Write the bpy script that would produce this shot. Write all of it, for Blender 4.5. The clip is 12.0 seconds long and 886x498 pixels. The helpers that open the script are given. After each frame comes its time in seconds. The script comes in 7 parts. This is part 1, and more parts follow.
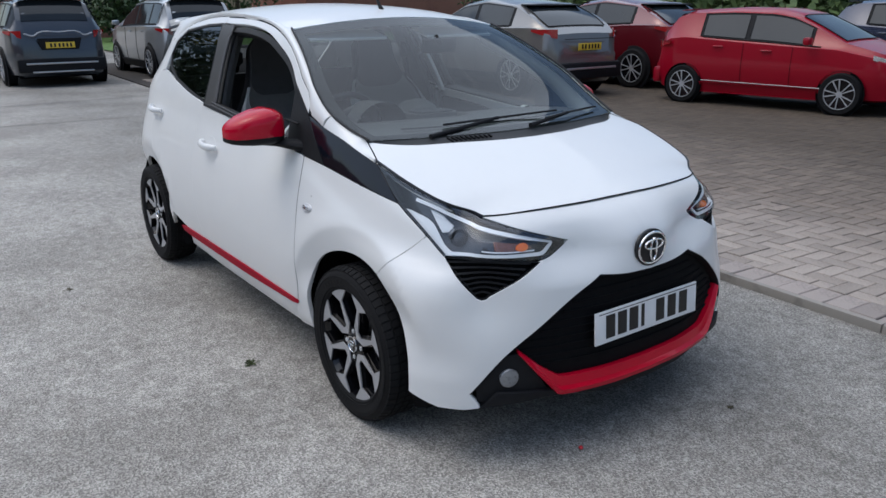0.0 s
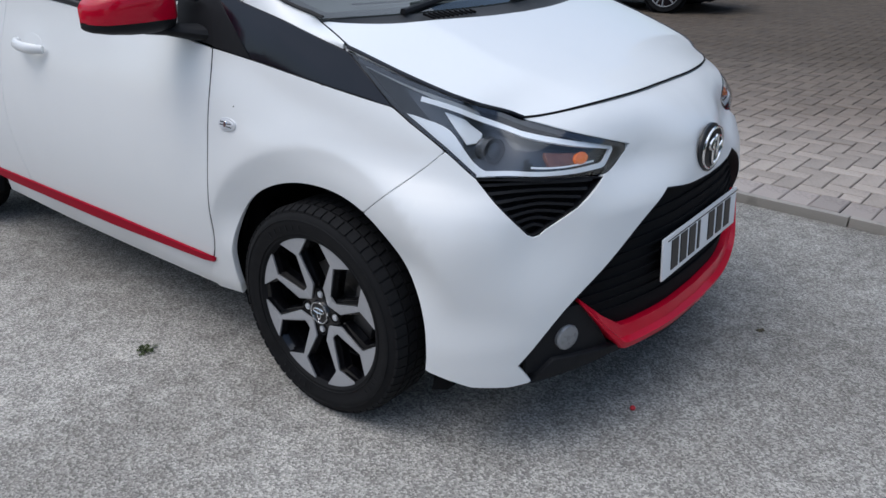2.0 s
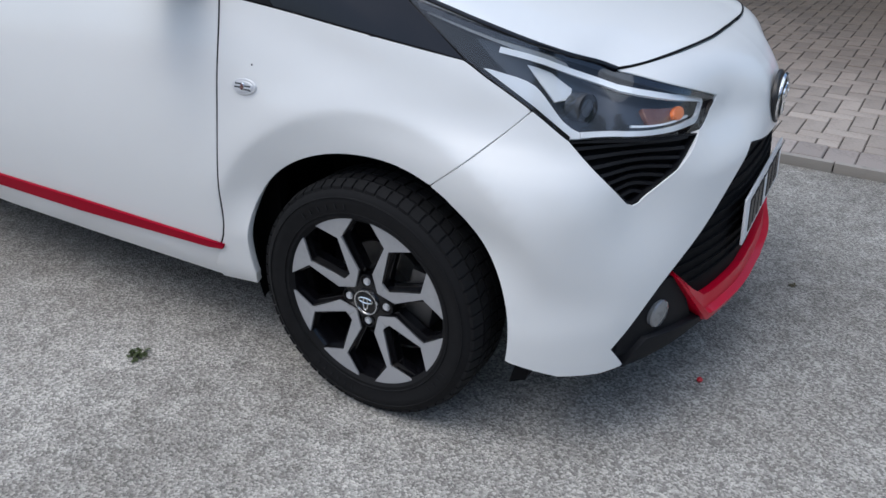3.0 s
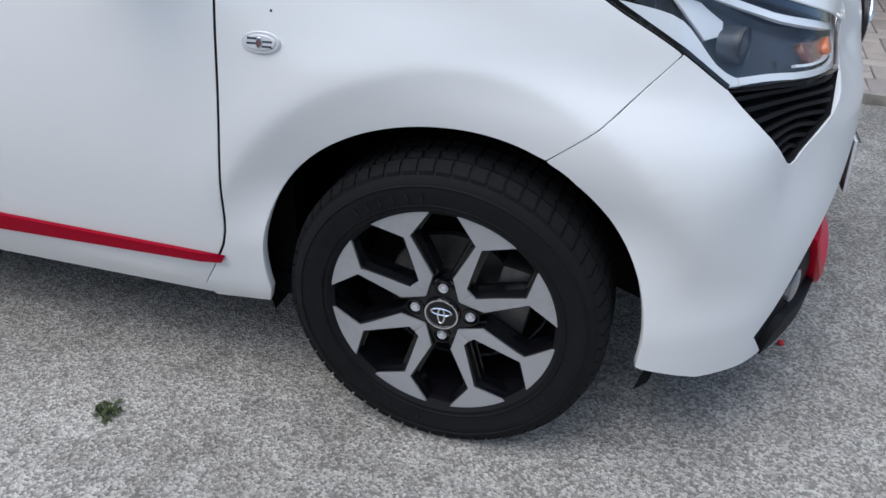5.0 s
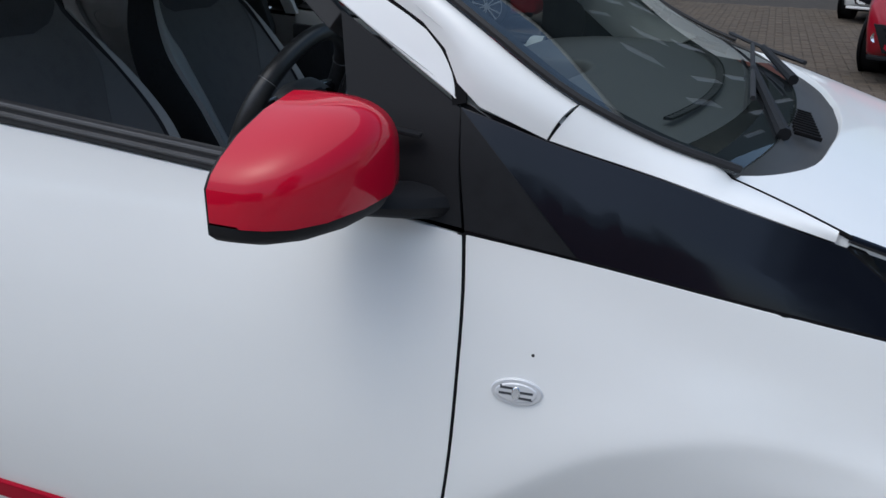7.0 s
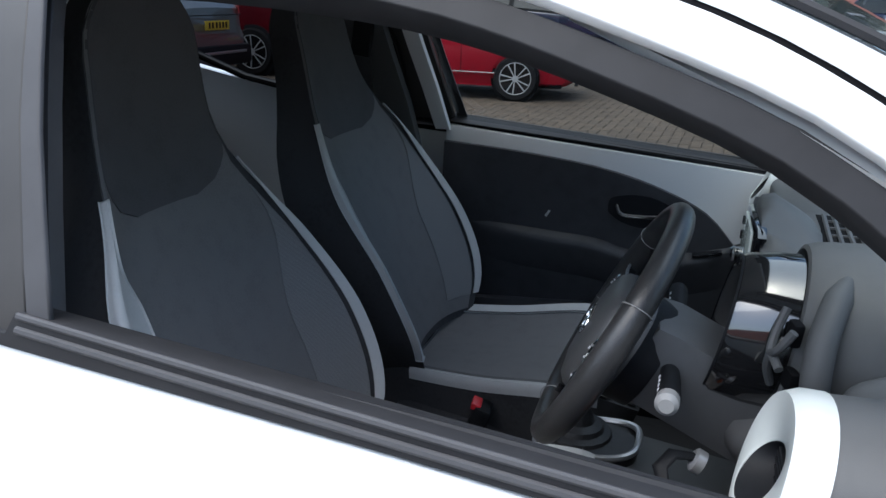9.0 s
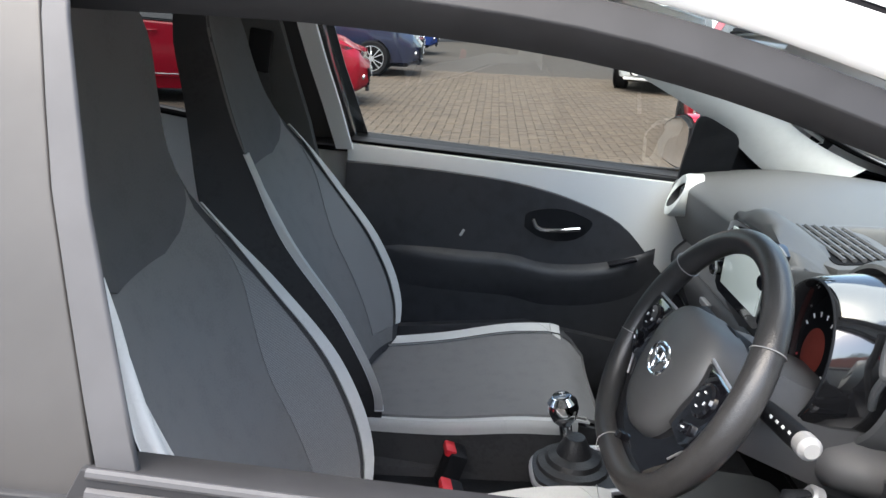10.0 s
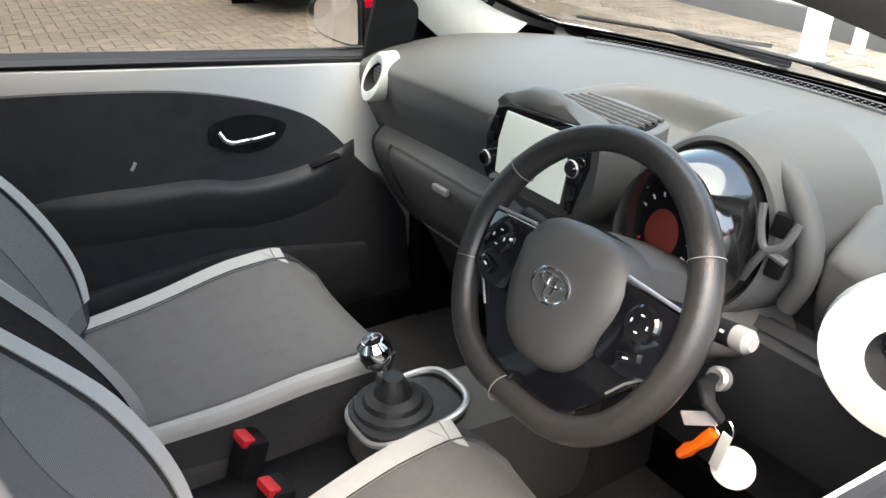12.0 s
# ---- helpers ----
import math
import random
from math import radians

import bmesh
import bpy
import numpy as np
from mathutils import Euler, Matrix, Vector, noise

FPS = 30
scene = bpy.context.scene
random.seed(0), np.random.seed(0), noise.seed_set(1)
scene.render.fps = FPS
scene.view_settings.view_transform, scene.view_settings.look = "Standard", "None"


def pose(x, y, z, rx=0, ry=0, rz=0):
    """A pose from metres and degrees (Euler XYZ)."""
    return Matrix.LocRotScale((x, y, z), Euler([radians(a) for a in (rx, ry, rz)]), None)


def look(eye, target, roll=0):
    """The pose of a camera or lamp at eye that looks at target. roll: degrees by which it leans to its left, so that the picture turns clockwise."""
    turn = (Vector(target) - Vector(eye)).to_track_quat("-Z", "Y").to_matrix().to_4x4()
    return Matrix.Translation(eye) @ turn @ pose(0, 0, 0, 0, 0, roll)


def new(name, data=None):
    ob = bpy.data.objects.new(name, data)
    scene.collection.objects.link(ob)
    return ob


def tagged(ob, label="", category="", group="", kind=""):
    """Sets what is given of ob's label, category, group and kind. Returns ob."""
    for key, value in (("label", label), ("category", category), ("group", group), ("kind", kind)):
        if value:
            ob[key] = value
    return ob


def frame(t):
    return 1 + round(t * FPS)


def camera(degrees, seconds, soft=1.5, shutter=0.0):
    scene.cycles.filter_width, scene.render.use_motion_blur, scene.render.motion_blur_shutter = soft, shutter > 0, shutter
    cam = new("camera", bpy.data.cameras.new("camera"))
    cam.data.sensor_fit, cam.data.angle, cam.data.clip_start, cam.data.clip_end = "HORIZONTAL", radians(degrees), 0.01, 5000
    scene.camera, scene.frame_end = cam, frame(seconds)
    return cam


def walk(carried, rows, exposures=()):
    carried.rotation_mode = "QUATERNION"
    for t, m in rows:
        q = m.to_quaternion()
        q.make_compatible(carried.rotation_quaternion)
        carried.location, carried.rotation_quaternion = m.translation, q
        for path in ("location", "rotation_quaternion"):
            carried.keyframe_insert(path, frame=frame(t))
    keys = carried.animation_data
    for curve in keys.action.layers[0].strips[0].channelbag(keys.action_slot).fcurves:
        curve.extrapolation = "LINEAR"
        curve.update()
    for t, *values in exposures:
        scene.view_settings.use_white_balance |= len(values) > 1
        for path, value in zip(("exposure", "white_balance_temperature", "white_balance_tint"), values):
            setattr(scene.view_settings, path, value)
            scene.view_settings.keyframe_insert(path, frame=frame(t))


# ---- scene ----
cam = camera(60.2, 12.0)
PATH = [
    (0, (2.243, -1.99, 1.447), (0.699, -0.87, 0.844), -0.4),
    (0.5, (2.044, -1.953, 1.404), (0.584, -0.772, 0.716), 0.1),
    (1, (1.805, -1.984, 1.385), (0.511, -0.653, 0.64), 0.7),
    (1.5, (1.563, -1.982, 1.313), (0.383, -0.573, 0.525), 0.6),
    (2, (1.326, -1.944, 1.229), (0.194, -0.503, 0.429), 0.2),
    (2.5, (1.101, -1.947, 1.197), (0.055, -0.471, 0.344), 0.4),
    (3, (0.874, -1.971, 1.17), (-0.004, -0.417, 0.268), 0.8),
    (3.2, (0.811, -1.978, 1.154), (-0.021, -0.407, 0.236), 0.6),
    (5, (0.29, -1.813, 1.082), (-0.168, -0.17, 0.04), 1.5),
    (5.5, (0.168, -1.809, 1.11), (-0.245, -0.138, 0.092), 1.3),
    (6, (0.087, -1.77, 1.165), (-0.366, -0.066, 0.221), 1.0),
    (6.5, (-0.029, -1.66, 1.218), (-0.548, 0.077, 0.375), 1.1),
    (7, (-0.132, -1.558, 1.26), (-0.722, 0.187, 0.479), 1.6),
    (7.5, (-0.254, -1.498, 1.299), (-0.982, 0.205, 0.545), 1.3),
    (7.7, (-0.332, -1.471, 1.308), (-1.058, 0.244, 0.579), 1.4),
    (9.3, (-0.898, -1.19, 1.331), (-1.352, 0.655, 0.707), 2.0),
    (9.5, (-0.97, -1.176, 1.326), (-1.301, 0.697, 0.71), 2.5),
    (10, (-1.153, -1.147, 1.332), (-1.16, 0.756, 0.719), 2.7),
    (10.5, (-1.268, -1.071, 1.314), (-0.989, 0.81, 0.695), 2.7),
    (11, (-1.293, -0.957, 1.319), (-0.72, 0.843, 0.662), 2.4),
    (11.5, (-1.324, -0.884, 1.322), (-0.519, 0.784, 0.569), 2.0),
    (12, (-1.39, -0.835, 1.335), (-0.387, 0.646, 0.441), 2.0),
]
walk(cam, [(t, look(e, a, r)) for t, e, a, r in PATH], [(0, 0.02, 5950, 7), (5, 0.20, 5900, 6), (6, 0.15, 5900, 6), (7.7, 0.0, 5900, 5), (9.3, 1.75, 5850, 6), (10, 2.58, 6650, 7), (10.5, 2.58, 6750, 7), (11, 2.82, 6950, 7), (12, 2.88, 7300, 8)])
SKY, SUN = 0.15, 1.4

# ---- light ----
world = bpy.data.worlds.new("overcast")
scene.world = world
world.use_nodes = True
wn = world.node_tree.nodes
sky = wn.new("ShaderNodeTexSky")
sky.sky_type, sky.sun_disc = "NISHITA", False
sky.sun_elevation, sky.sun_rotation = radians(64), radians(210)
sky.air_density, sky.dust_density, sky.ozone_density = 1.2, 4.0, 1.5
wn["Background"].inputs["Strength"].default_value = SKY
world.node_tree.links.new(sky.outputs["Color"], wn["Background"].inputs["Color"])
sun = new("sun", bpy.data.lights.new("sun", "SUN"))
sun.data.energy, sun.data.angle, sun.data.color = SUN, radians(100), (1.0, 0.97, 0.93)
sun.matrix_world = look((-2.6, 0.1, 9.0), (0, 0, 0))


# ---- materials ----
def material(name, color, rough=0.5, metal=0.0, coat=0.0, vary=0.0, scale=30.0, bump=0.0, bump_scale=200.0, second=None, spec=0.5):
    """A principled material with two scales of mottling and a fine relief."""
    m = bpy.data.materials.new(name)
    m.use_nodes = True
    t = m.node_tree
    b = t.nodes["Principled BSDF"]
    b.inputs["Base Color"].default_value = (*color, 1)
    b.inputs["Roughness"].default_value, b.inputs["Metallic"].default_value = rough, metal
    b.inputs["Coat Weight"].default_value, b.inputs["Coat Roughness"].default_value = coat, 0.04
    b.inputs["Specular IOR Level"].default_value = spec
    geo = t.nodes.new("ShaderNodeTexCoord")
    if vary:
        second = second or tuple(c * (1 - vary) for c in color)
        n1, n2 = t.nodes.new("ShaderNodeTexNoise"), t.nodes.new("ShaderNodeTexNoise")
        n1.inputs["Scale"].default_value, n2.inputs["Scale"].default_value = scale, scale * 0.08
        n1.inputs["Detail"].default_value = 6
        add = t.nodes.new("ShaderNodeMath")
        add.operation = "ADD"
        ramp = t.nodes.new("ShaderNodeValToRGB")
        ramp.color_ramp.elements[0].position, ramp.color_ramp.elements[1].position = 0.75, 1.25 - 0.2
        ramp.color_ramp.elements[0].color, ramp.color_ramp.elements[1].color = (*second, 1), (*color, 1)
        for n in (n1, n2):
            t.links.new(geo.outputs["Object"], n.inputs["Vector"])
        t.links.new(n1.outputs["Fac"], add.inputs[0]), t.links.new(n2.outputs["Fac"], add.inputs[1])
        t.links.new(add.outputs[0], ramp.inputs["Fac"]), t.links.new(ramp.outputs["Color"], b.inputs["Base Color"])
    if bump:
        n3, bm_ = t.nodes.new("ShaderNodeTexNoise"), t.nodes.new("ShaderNodeBump")
        n3.inputs["Scale"].default_value, n3.inputs["Detail"].default_value = bump_scale, 3
        bm_.inputs["Strength"].default_value, bm_.inputs["Distance"].default_value = bump, 1.0 / bump_scale
        t.links.new(geo.outputs["Object"], n3.inputs["Vector"]), t.links.new(n3.outputs["Fac"], bm_.inputs["Height"])
        t.links.new(bm_.outputs["Normal"], b.inputs["Normal"])
    return m


def glass(name, color, rough=0.0):
    """Thin tinted glass: a clear sheet with a mirror gloss on it."""
    m = bpy.data.materials.new(name)
    m.use_nodes = True
    t = m.node_tree
    t.nodes.remove(t.nodes["Principled BSDF"])
    a, g, mix, lw, p5, f = (t.nodes.new("ShaderNode" + n) for n in ("BsdfTransparent", "BsdfGlossy", "MixShader", "LayerWeight", "Math", "Math"))
    a.inputs["Color"].default_value = (*color, 1)
    g.inputs["Roughness"].default_value = rough
    lw.inputs["Blend"].default_value = 0.5
    p5.operation, f.operation = "POWER", "MULTIPLY_ADD"
    p5.inputs[1].default_value, f.inputs[1].default_value, f.inputs[2].default_value = 5.0, 0.9, 0.085
    t.links.new(lw.outputs["Facing"], p5.inputs[0]), t.links.new(p5.outputs[0], f.inputs[0])
    t.links.new(f.outputs[0], mix.inputs[0]), t.links.new(a.outputs[0], mix.inputs[1]), t.links.new(g.outputs[0], mix.inputs[2])
    t.links.new(mix.outputs[0], t.nodes["Material Output"].inputs["Surface"])
    return m


def ground_material(name, dark, light, patch, stone_scale):
    """Worn asphalt: pale and dark chippings, faint patches, rough relief."""
    m = bpy.data.materials.new(name)
    m.use_nodes = True
    t = m.node_tree
    b = t.nodes["Principled BSDF"]
    b.inputs["Roughness"].default_value = 0.9
    co = t.nodes.new("ShaderNodeTexCoord")
    v, n, big, mid = (t.nodes.new("ShaderNodeTex" + k) for k in ("Voronoi", "Noise", "Noise", "Noise"))
    v.inputs["Scale"].default_value, n.inputs["Scale"].default_value = stone_scale, stone_scale * 1.3
    big.inputs["Scale"].default_value, big.inputs["Detail"].default_value = 0.9, 5
    mid.inputs["Scale"].default_value, mid.inputs["Detail"].default_value = 14, 6
    for k in (v, n, big, mid):
        t.links.new(co.outputs["Object"], k.inputs["Vector"])
    r = t.nodes.new("ShaderNodeValToRGB")
    r.color_ramp.elements[0].position, r.color_ramp.elements[1].position = 0.1, 0.9
    r.color_ramp.elements[0].color, r.color_ramp.elements[1].color = (*dark, 1), (*light, 1)
    e = r.color_ramp.elements.new(0.55)
    e.color = (*[(a * 1.1 + c) / 2.1 for a, c in zip(dark, light)], 1)
    sep = t.nodes.new("ShaderNodeSeparateColor")
    t.links.new(v.outputs["Color"], sep.inputs["Color"]), t.links.new(sep.outputs[0], r.inputs["Fac"])
    r2 = t.nodes.new("ShaderNodeValToRGB")
    r2.color_ramp.elements[0].position, r2.color_ramp.elements[1].position = 0.42, 0.62
    r2.color_ramp.elements[0].color, r2.color_ramp.elements[1].color = (*patch, 1), (1, 1, 1, 1)
    avg = t.nodes.new("ShaderNodeMix")
    avg.data_type = "FLOAT"
    avg.inputs["Factor"].default_value = 0.4
    t.links.new(big.outputs["Fac"], avg.inputs["A"]), t.links.new(mid.outputs["Fac"], avg.inputs["B"])
    t.links.new(avg.outputs["Result"], r2.inputs["Fac"])
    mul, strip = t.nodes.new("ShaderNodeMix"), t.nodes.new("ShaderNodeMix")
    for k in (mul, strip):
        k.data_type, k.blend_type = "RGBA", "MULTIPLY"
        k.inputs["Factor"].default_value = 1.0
    # darker, damp asphalt beside the paving, with the car's soft shade painted in; ragged edge
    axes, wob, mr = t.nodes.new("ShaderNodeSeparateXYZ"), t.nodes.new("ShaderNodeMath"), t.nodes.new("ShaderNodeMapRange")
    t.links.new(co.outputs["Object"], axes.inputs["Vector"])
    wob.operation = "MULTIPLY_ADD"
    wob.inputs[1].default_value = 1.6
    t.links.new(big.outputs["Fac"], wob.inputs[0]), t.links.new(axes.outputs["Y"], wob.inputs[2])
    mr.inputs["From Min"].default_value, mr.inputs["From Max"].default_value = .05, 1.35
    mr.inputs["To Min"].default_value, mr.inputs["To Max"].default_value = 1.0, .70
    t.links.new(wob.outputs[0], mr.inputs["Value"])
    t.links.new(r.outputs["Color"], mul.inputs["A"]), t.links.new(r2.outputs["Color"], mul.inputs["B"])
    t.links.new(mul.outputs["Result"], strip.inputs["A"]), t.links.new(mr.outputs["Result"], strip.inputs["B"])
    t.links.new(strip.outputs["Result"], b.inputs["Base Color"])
    bp = t.nodes.new("ShaderNodeBump")
    bp.inputs["Strength"].default_value, bp.inputs["Distance"].default_value = 0.7, 0.004
    t.links.new(v.outputs["Distance"], bp.inputs["Height"]), t.links.new(bp.outputs["Normal"], b.inputs["Normal"])
    return m


def piece_material(name, color, vary, rough=0.85, island=False):
    """Fired clay or concrete pieces: each has a tone of its own, with grain and relief."""
    m = material(name, color, rough, vary=vary, scale=60, bump=0.5, bump_scale=260)
    t = m.node_tree
    b = t.nodes["Principled BSDF"]
    src = b.inputs["Base Color"].links[0].from_socket
    info, hsv = t.nodes.new("ShaderNodeNewGeometry" if island else "ShaderNodeObjectInfo"), t.nodes.new("ShaderNodeHueSaturation")
    mr = t.nodes.new("ShaderNodeMapRange")
    mr.inputs["To Min"].default_value, mr.inputs["To Max"].default_value = 0.82, 1.14
    t.links.new(info.outputs["Random Per Island" if island else "Random"], mr.inputs["Value"]), t.links.new(mr.outputs["Result"], hsv.inputs["Value"])
    t.links.new(src, hsv.inputs["Color"]), t.links.new(hsv.outputs["Color"], b.inputs["Base Color"])
    return m


def sanded_and_shaded(m):
    """Clay blocks, sandy pale near the kerb; browner with painted-in shade farther out."""
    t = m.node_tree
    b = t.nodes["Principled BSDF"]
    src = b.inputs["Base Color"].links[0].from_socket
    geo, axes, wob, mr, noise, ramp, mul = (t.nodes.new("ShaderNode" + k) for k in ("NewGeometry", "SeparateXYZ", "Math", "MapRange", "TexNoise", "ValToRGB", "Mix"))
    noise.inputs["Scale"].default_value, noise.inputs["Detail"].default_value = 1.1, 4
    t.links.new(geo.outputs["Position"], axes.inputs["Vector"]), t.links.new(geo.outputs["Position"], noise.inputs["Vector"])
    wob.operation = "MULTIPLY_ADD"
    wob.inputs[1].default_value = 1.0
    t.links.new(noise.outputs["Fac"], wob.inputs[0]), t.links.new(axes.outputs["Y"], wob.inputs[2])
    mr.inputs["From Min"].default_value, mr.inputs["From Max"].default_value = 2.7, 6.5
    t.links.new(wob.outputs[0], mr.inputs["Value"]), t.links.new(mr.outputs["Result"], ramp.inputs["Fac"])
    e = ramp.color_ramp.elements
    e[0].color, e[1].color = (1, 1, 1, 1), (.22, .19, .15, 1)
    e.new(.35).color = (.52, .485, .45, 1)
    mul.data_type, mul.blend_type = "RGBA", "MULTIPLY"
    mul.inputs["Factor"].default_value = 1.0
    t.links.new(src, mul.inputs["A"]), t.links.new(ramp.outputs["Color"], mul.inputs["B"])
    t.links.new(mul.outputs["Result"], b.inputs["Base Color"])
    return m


WHITE = material("white_paint", (0.73, 0.74, 0.74), 0.4, coat=0.55, vary=0.015, scale=6)
RED = material("red_gloss_paint", (0.45, 0.0006, 0.020), 0.4, spec=0.03, coat=0.7, vary=0.04, scale=5)
RED.node_tree.nodes["Principled BSDF"].inputs["Coat Roughness"].default_value = 0.015
RED_TRIM = material("red_trim_paint", (0.52, 0.0008, 0.022), 0.35, spec=0.1, coat=0.4, vary=0.04, scale=5)
RED_FILM = material("red_stripe_film", (0.32, 0.0006, 0.018), 0.5, spec=0.08, vary=0.06, scale=8)
BLACK_GLOSS = material("black_gloss_panel", (0.005, 0.006, 0.011), 0.1, spec=0.4, coat=0.0, vary=0.2, scale=8)
BLACK = material("black_textured_plastic", (0.009, 0.0095, 0.0115), 0.6, spec=0.2, vary=0.25, scale=40, bump=0.25, bump_scale=900)
VOID = material("black_underside", (0.004, 0.004, 0.005), 0.85, spec=0.15, vary=0.3, scale=20)
RUBBER = material("tyre_rubber", (0.0078, 0.0079, 0.0088), 0.78, spec=0.2, vary=0.35, scale=25, bump=0.2, bump_scale=500)
SEAL = material("black_rubber_seal", (0.016, 0.016, 0.018), 0.62, spec=0.35, vary=0.2, scale=30)
PILLAR_BLACK = material("matt_black_pillar", (0.036, 0.034, 0.033), 0.5, vary=0.1, scale=20)
SCUTTLE = material("grey_scuttle_plastic", (0.035, 0.036, 0.038), 0.6, vary=0.2, scale=25, bump=0.2, bump_scale=700)
BELT_RUBBER = material("grey_belt_rubber", (0.05, 0.05, 0.054), 0.6, vary=0.1, scale=30)
PILLAR = material("pale_grey_pillar_trim", (0.50, 0.51, 0.50), 0.6, vary=0.06, scale=50, bump=0.15, bump_scale=900)
CHROME = material("chrome", (0.85, 0.86, 0.88), 0.08, 1.0)
ALLOY = material("machined_alloy", (0.66, 0.67, 0.69), 0.42, 0.45, vary=0.06, scale=50)
MACHINED = material("machined_wheel_face", (0.40, 0.405, 0.42), 0.38, 0.35, vary=0.08, scale=60, bump=0.04, bump_scale=900)
GRILLE_BLACK = material("satin_black_grille", (0.0035, 0.0038, 0.005), 0.7, spec=0.12, vary=0.2, scale=30)
WHEEL_BLACK = material("black_wheel_lacquer", (0.005, 0.005, 0.0065), 0.16, spec=0.3, coat=0.4, vary=0.2, scale=20)
DISC = material("brake_steel", (0.16, 0.155, 0.15), 0.45, 0.8, vary=0.3, scale=30)
GLASS = glass("tinted_glass", (0.74, 0.79, 0.775))
SIDE_GLASS = glass("tinted_side_glass", (0.58, 0.60, 0.57))
DARK_GLASS = glass("privacy_glass", (0.22, 0.235, 0.245))
LAMP_GLASS = glass("clear_lamp_lens", (0.93, 0.95, 0.97))
LAMP_DARK = material("lamp_housing", (0.06, 0.065, 0.075), 0.25, 0.2, vary=0.2, scale=20)
LAMP_SILVER = material("lamp_reflector", (0.75, 0.78, 0.82), 0.12, 1.0)
FOG_LENS = material("grey_fog_lens", (0.22, 0.23, 0.245), 0.18, 0.35, coat=0.8, vary=0.35, scale=90)
LIGHT_GUIDE = material("white_light_guide", (0.86, 0.88, 0.90), 0.22, 0.0, coat=0.6)
AMBER = material("amber_indicator", (0.85, 0.18, 0.015), 0.2, coat=0.5, vary=0.1, scale=40)
INDICATOR = material("smoked_amber_reflector", (0.22, 0.10, 0.07), 0.25, 0.3, coat=0.4, vary=0.3, scale=60)
TAIL_RED = material("tail_lamp_red", (0.35, 0.01, 0.012), 0.15, coat=1.0, vary=0.2, scale=30)
PLATE_WHITE = material("number_plate_white", (0.78, 0.79, 0.8), 0.35, vary=0.03, scale=30)
PLATE_YELLOW = material("number_plate_yellow", (0.72, 0.5, 0.05), 0.4, vary=0.05, scale=30)
INK = material("black_ink", (0.008, 0.008, 0.009), 0.4)
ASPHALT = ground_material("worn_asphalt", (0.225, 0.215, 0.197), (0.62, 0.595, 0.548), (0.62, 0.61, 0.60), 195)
PAVER = sanded_and_shaded(piece_material("buff_clay_paver", (0.32, 0.278, 0.243), 0.25))
PAVER_FAR = sanded_and_shaded(piece_material("buff_clay_paver_field", (0.32, 0.278, 0.243), 0.25, island=True))
KERB = piece_material("clay_edging_brick", (0.30, 0.262, 0.24), 0.25)
EDGING = material("concrete_edging", (0.27, 0.25, 0.225), 0.9, vary=0.5, scale=9, bump=0.4, bump_scale=160)
BED = material("sand_bed", (0.035, 0.029, 0.024), 0.95, vary=0.4, scale=50, bump=0.4, bump_scale=200)
GRASS = material("lawn_grass", (0.09, 0.17, 0.035), 0.8, vary=0.4, scale=8, bump=0.4, bump_scale=60)
HEDGE_LEAF = material("light_green_leaves", (0.12, 0.18, 0.06), 0.6, vary=0.5, scale=6)
LEAF = material("hedge_leaves", (0.05, 0.082, 0.03), 0.6, vary=0.5, scale=6)
MORTAR = material("house_wall_mortar", (0.32, 0.135, 0.105), 0.9, vary=0.3, scale=12, bump=0.3, bump_scale=80)
WALL_WHITE = material("cream_render_wall", (0.72, 0.72, 0.66), 0.8, vary=0.06, scale=2)
GALV = material("galvanised_steel", (0.42, 0.43, 0.44), 0.5, 0.5, vary=0.2, scale=12)


# ---- building helpers ----
def thing(name, label, category, group="", at=(0, 0, 0), rz=0.0):
    ob = new(name)
    ob.empty_display_size = 0.1
    ob.matrix_world = pose(*at, 0, 0, rz)
    return tagged(ob, label, category, group)


def link_mesh(name, me, mat, parent=None, label=""):
    me.materials.append(mat)
    ob = new(name, me)
    ob.parent = parent
    return tagged(ob, label)


def part(name, bm, mat, parent, label="", smooth=35):
    """Link a bmesh as one mesh object; edges sharper than the angle stay crisp."""
    me = bpy.data.meshes.new(name)
    bmesh.ops.recalc_face_normals(bm, faces=bm.faces)
    for f in bm.faces:
        f.smooth = True
    for e in bm.edges:
        if len(e.link_faces) == 2 and e.calc_face_angle(0) > radians(smooth):
            e.smooth = False
    bm.to_mesh(me)
    bm.free()
    return link_mesh(name, me, mat, parent, label)


def box(size, at=(0, 0, 0), rot=(0, 0, 0), bevel=0.0, seg=2, taper=None):
    """A bevelled block; taper: shrink of its top in x and y."""
    bm = bmesh.new()
    bmesh.ops.create_cube(bm, size=1)
    for v in bm.verts:
        if taper and v.co.z > 0:
            v.co.x, v.co.y = v.co.x * taper[0], v.co.y * taper[1]
        v.co = Vector((v.co.x * size[0], v.co.y * size[1], v.co.z * size[2]))
    if bevel:
        bmesh.ops.bevel(bm, geom=bm.edges[:], offset=bevel, segments=seg, affect="EDGES", profile=0.6)
    bm.transform(pose(*at, *rot))
    return bm


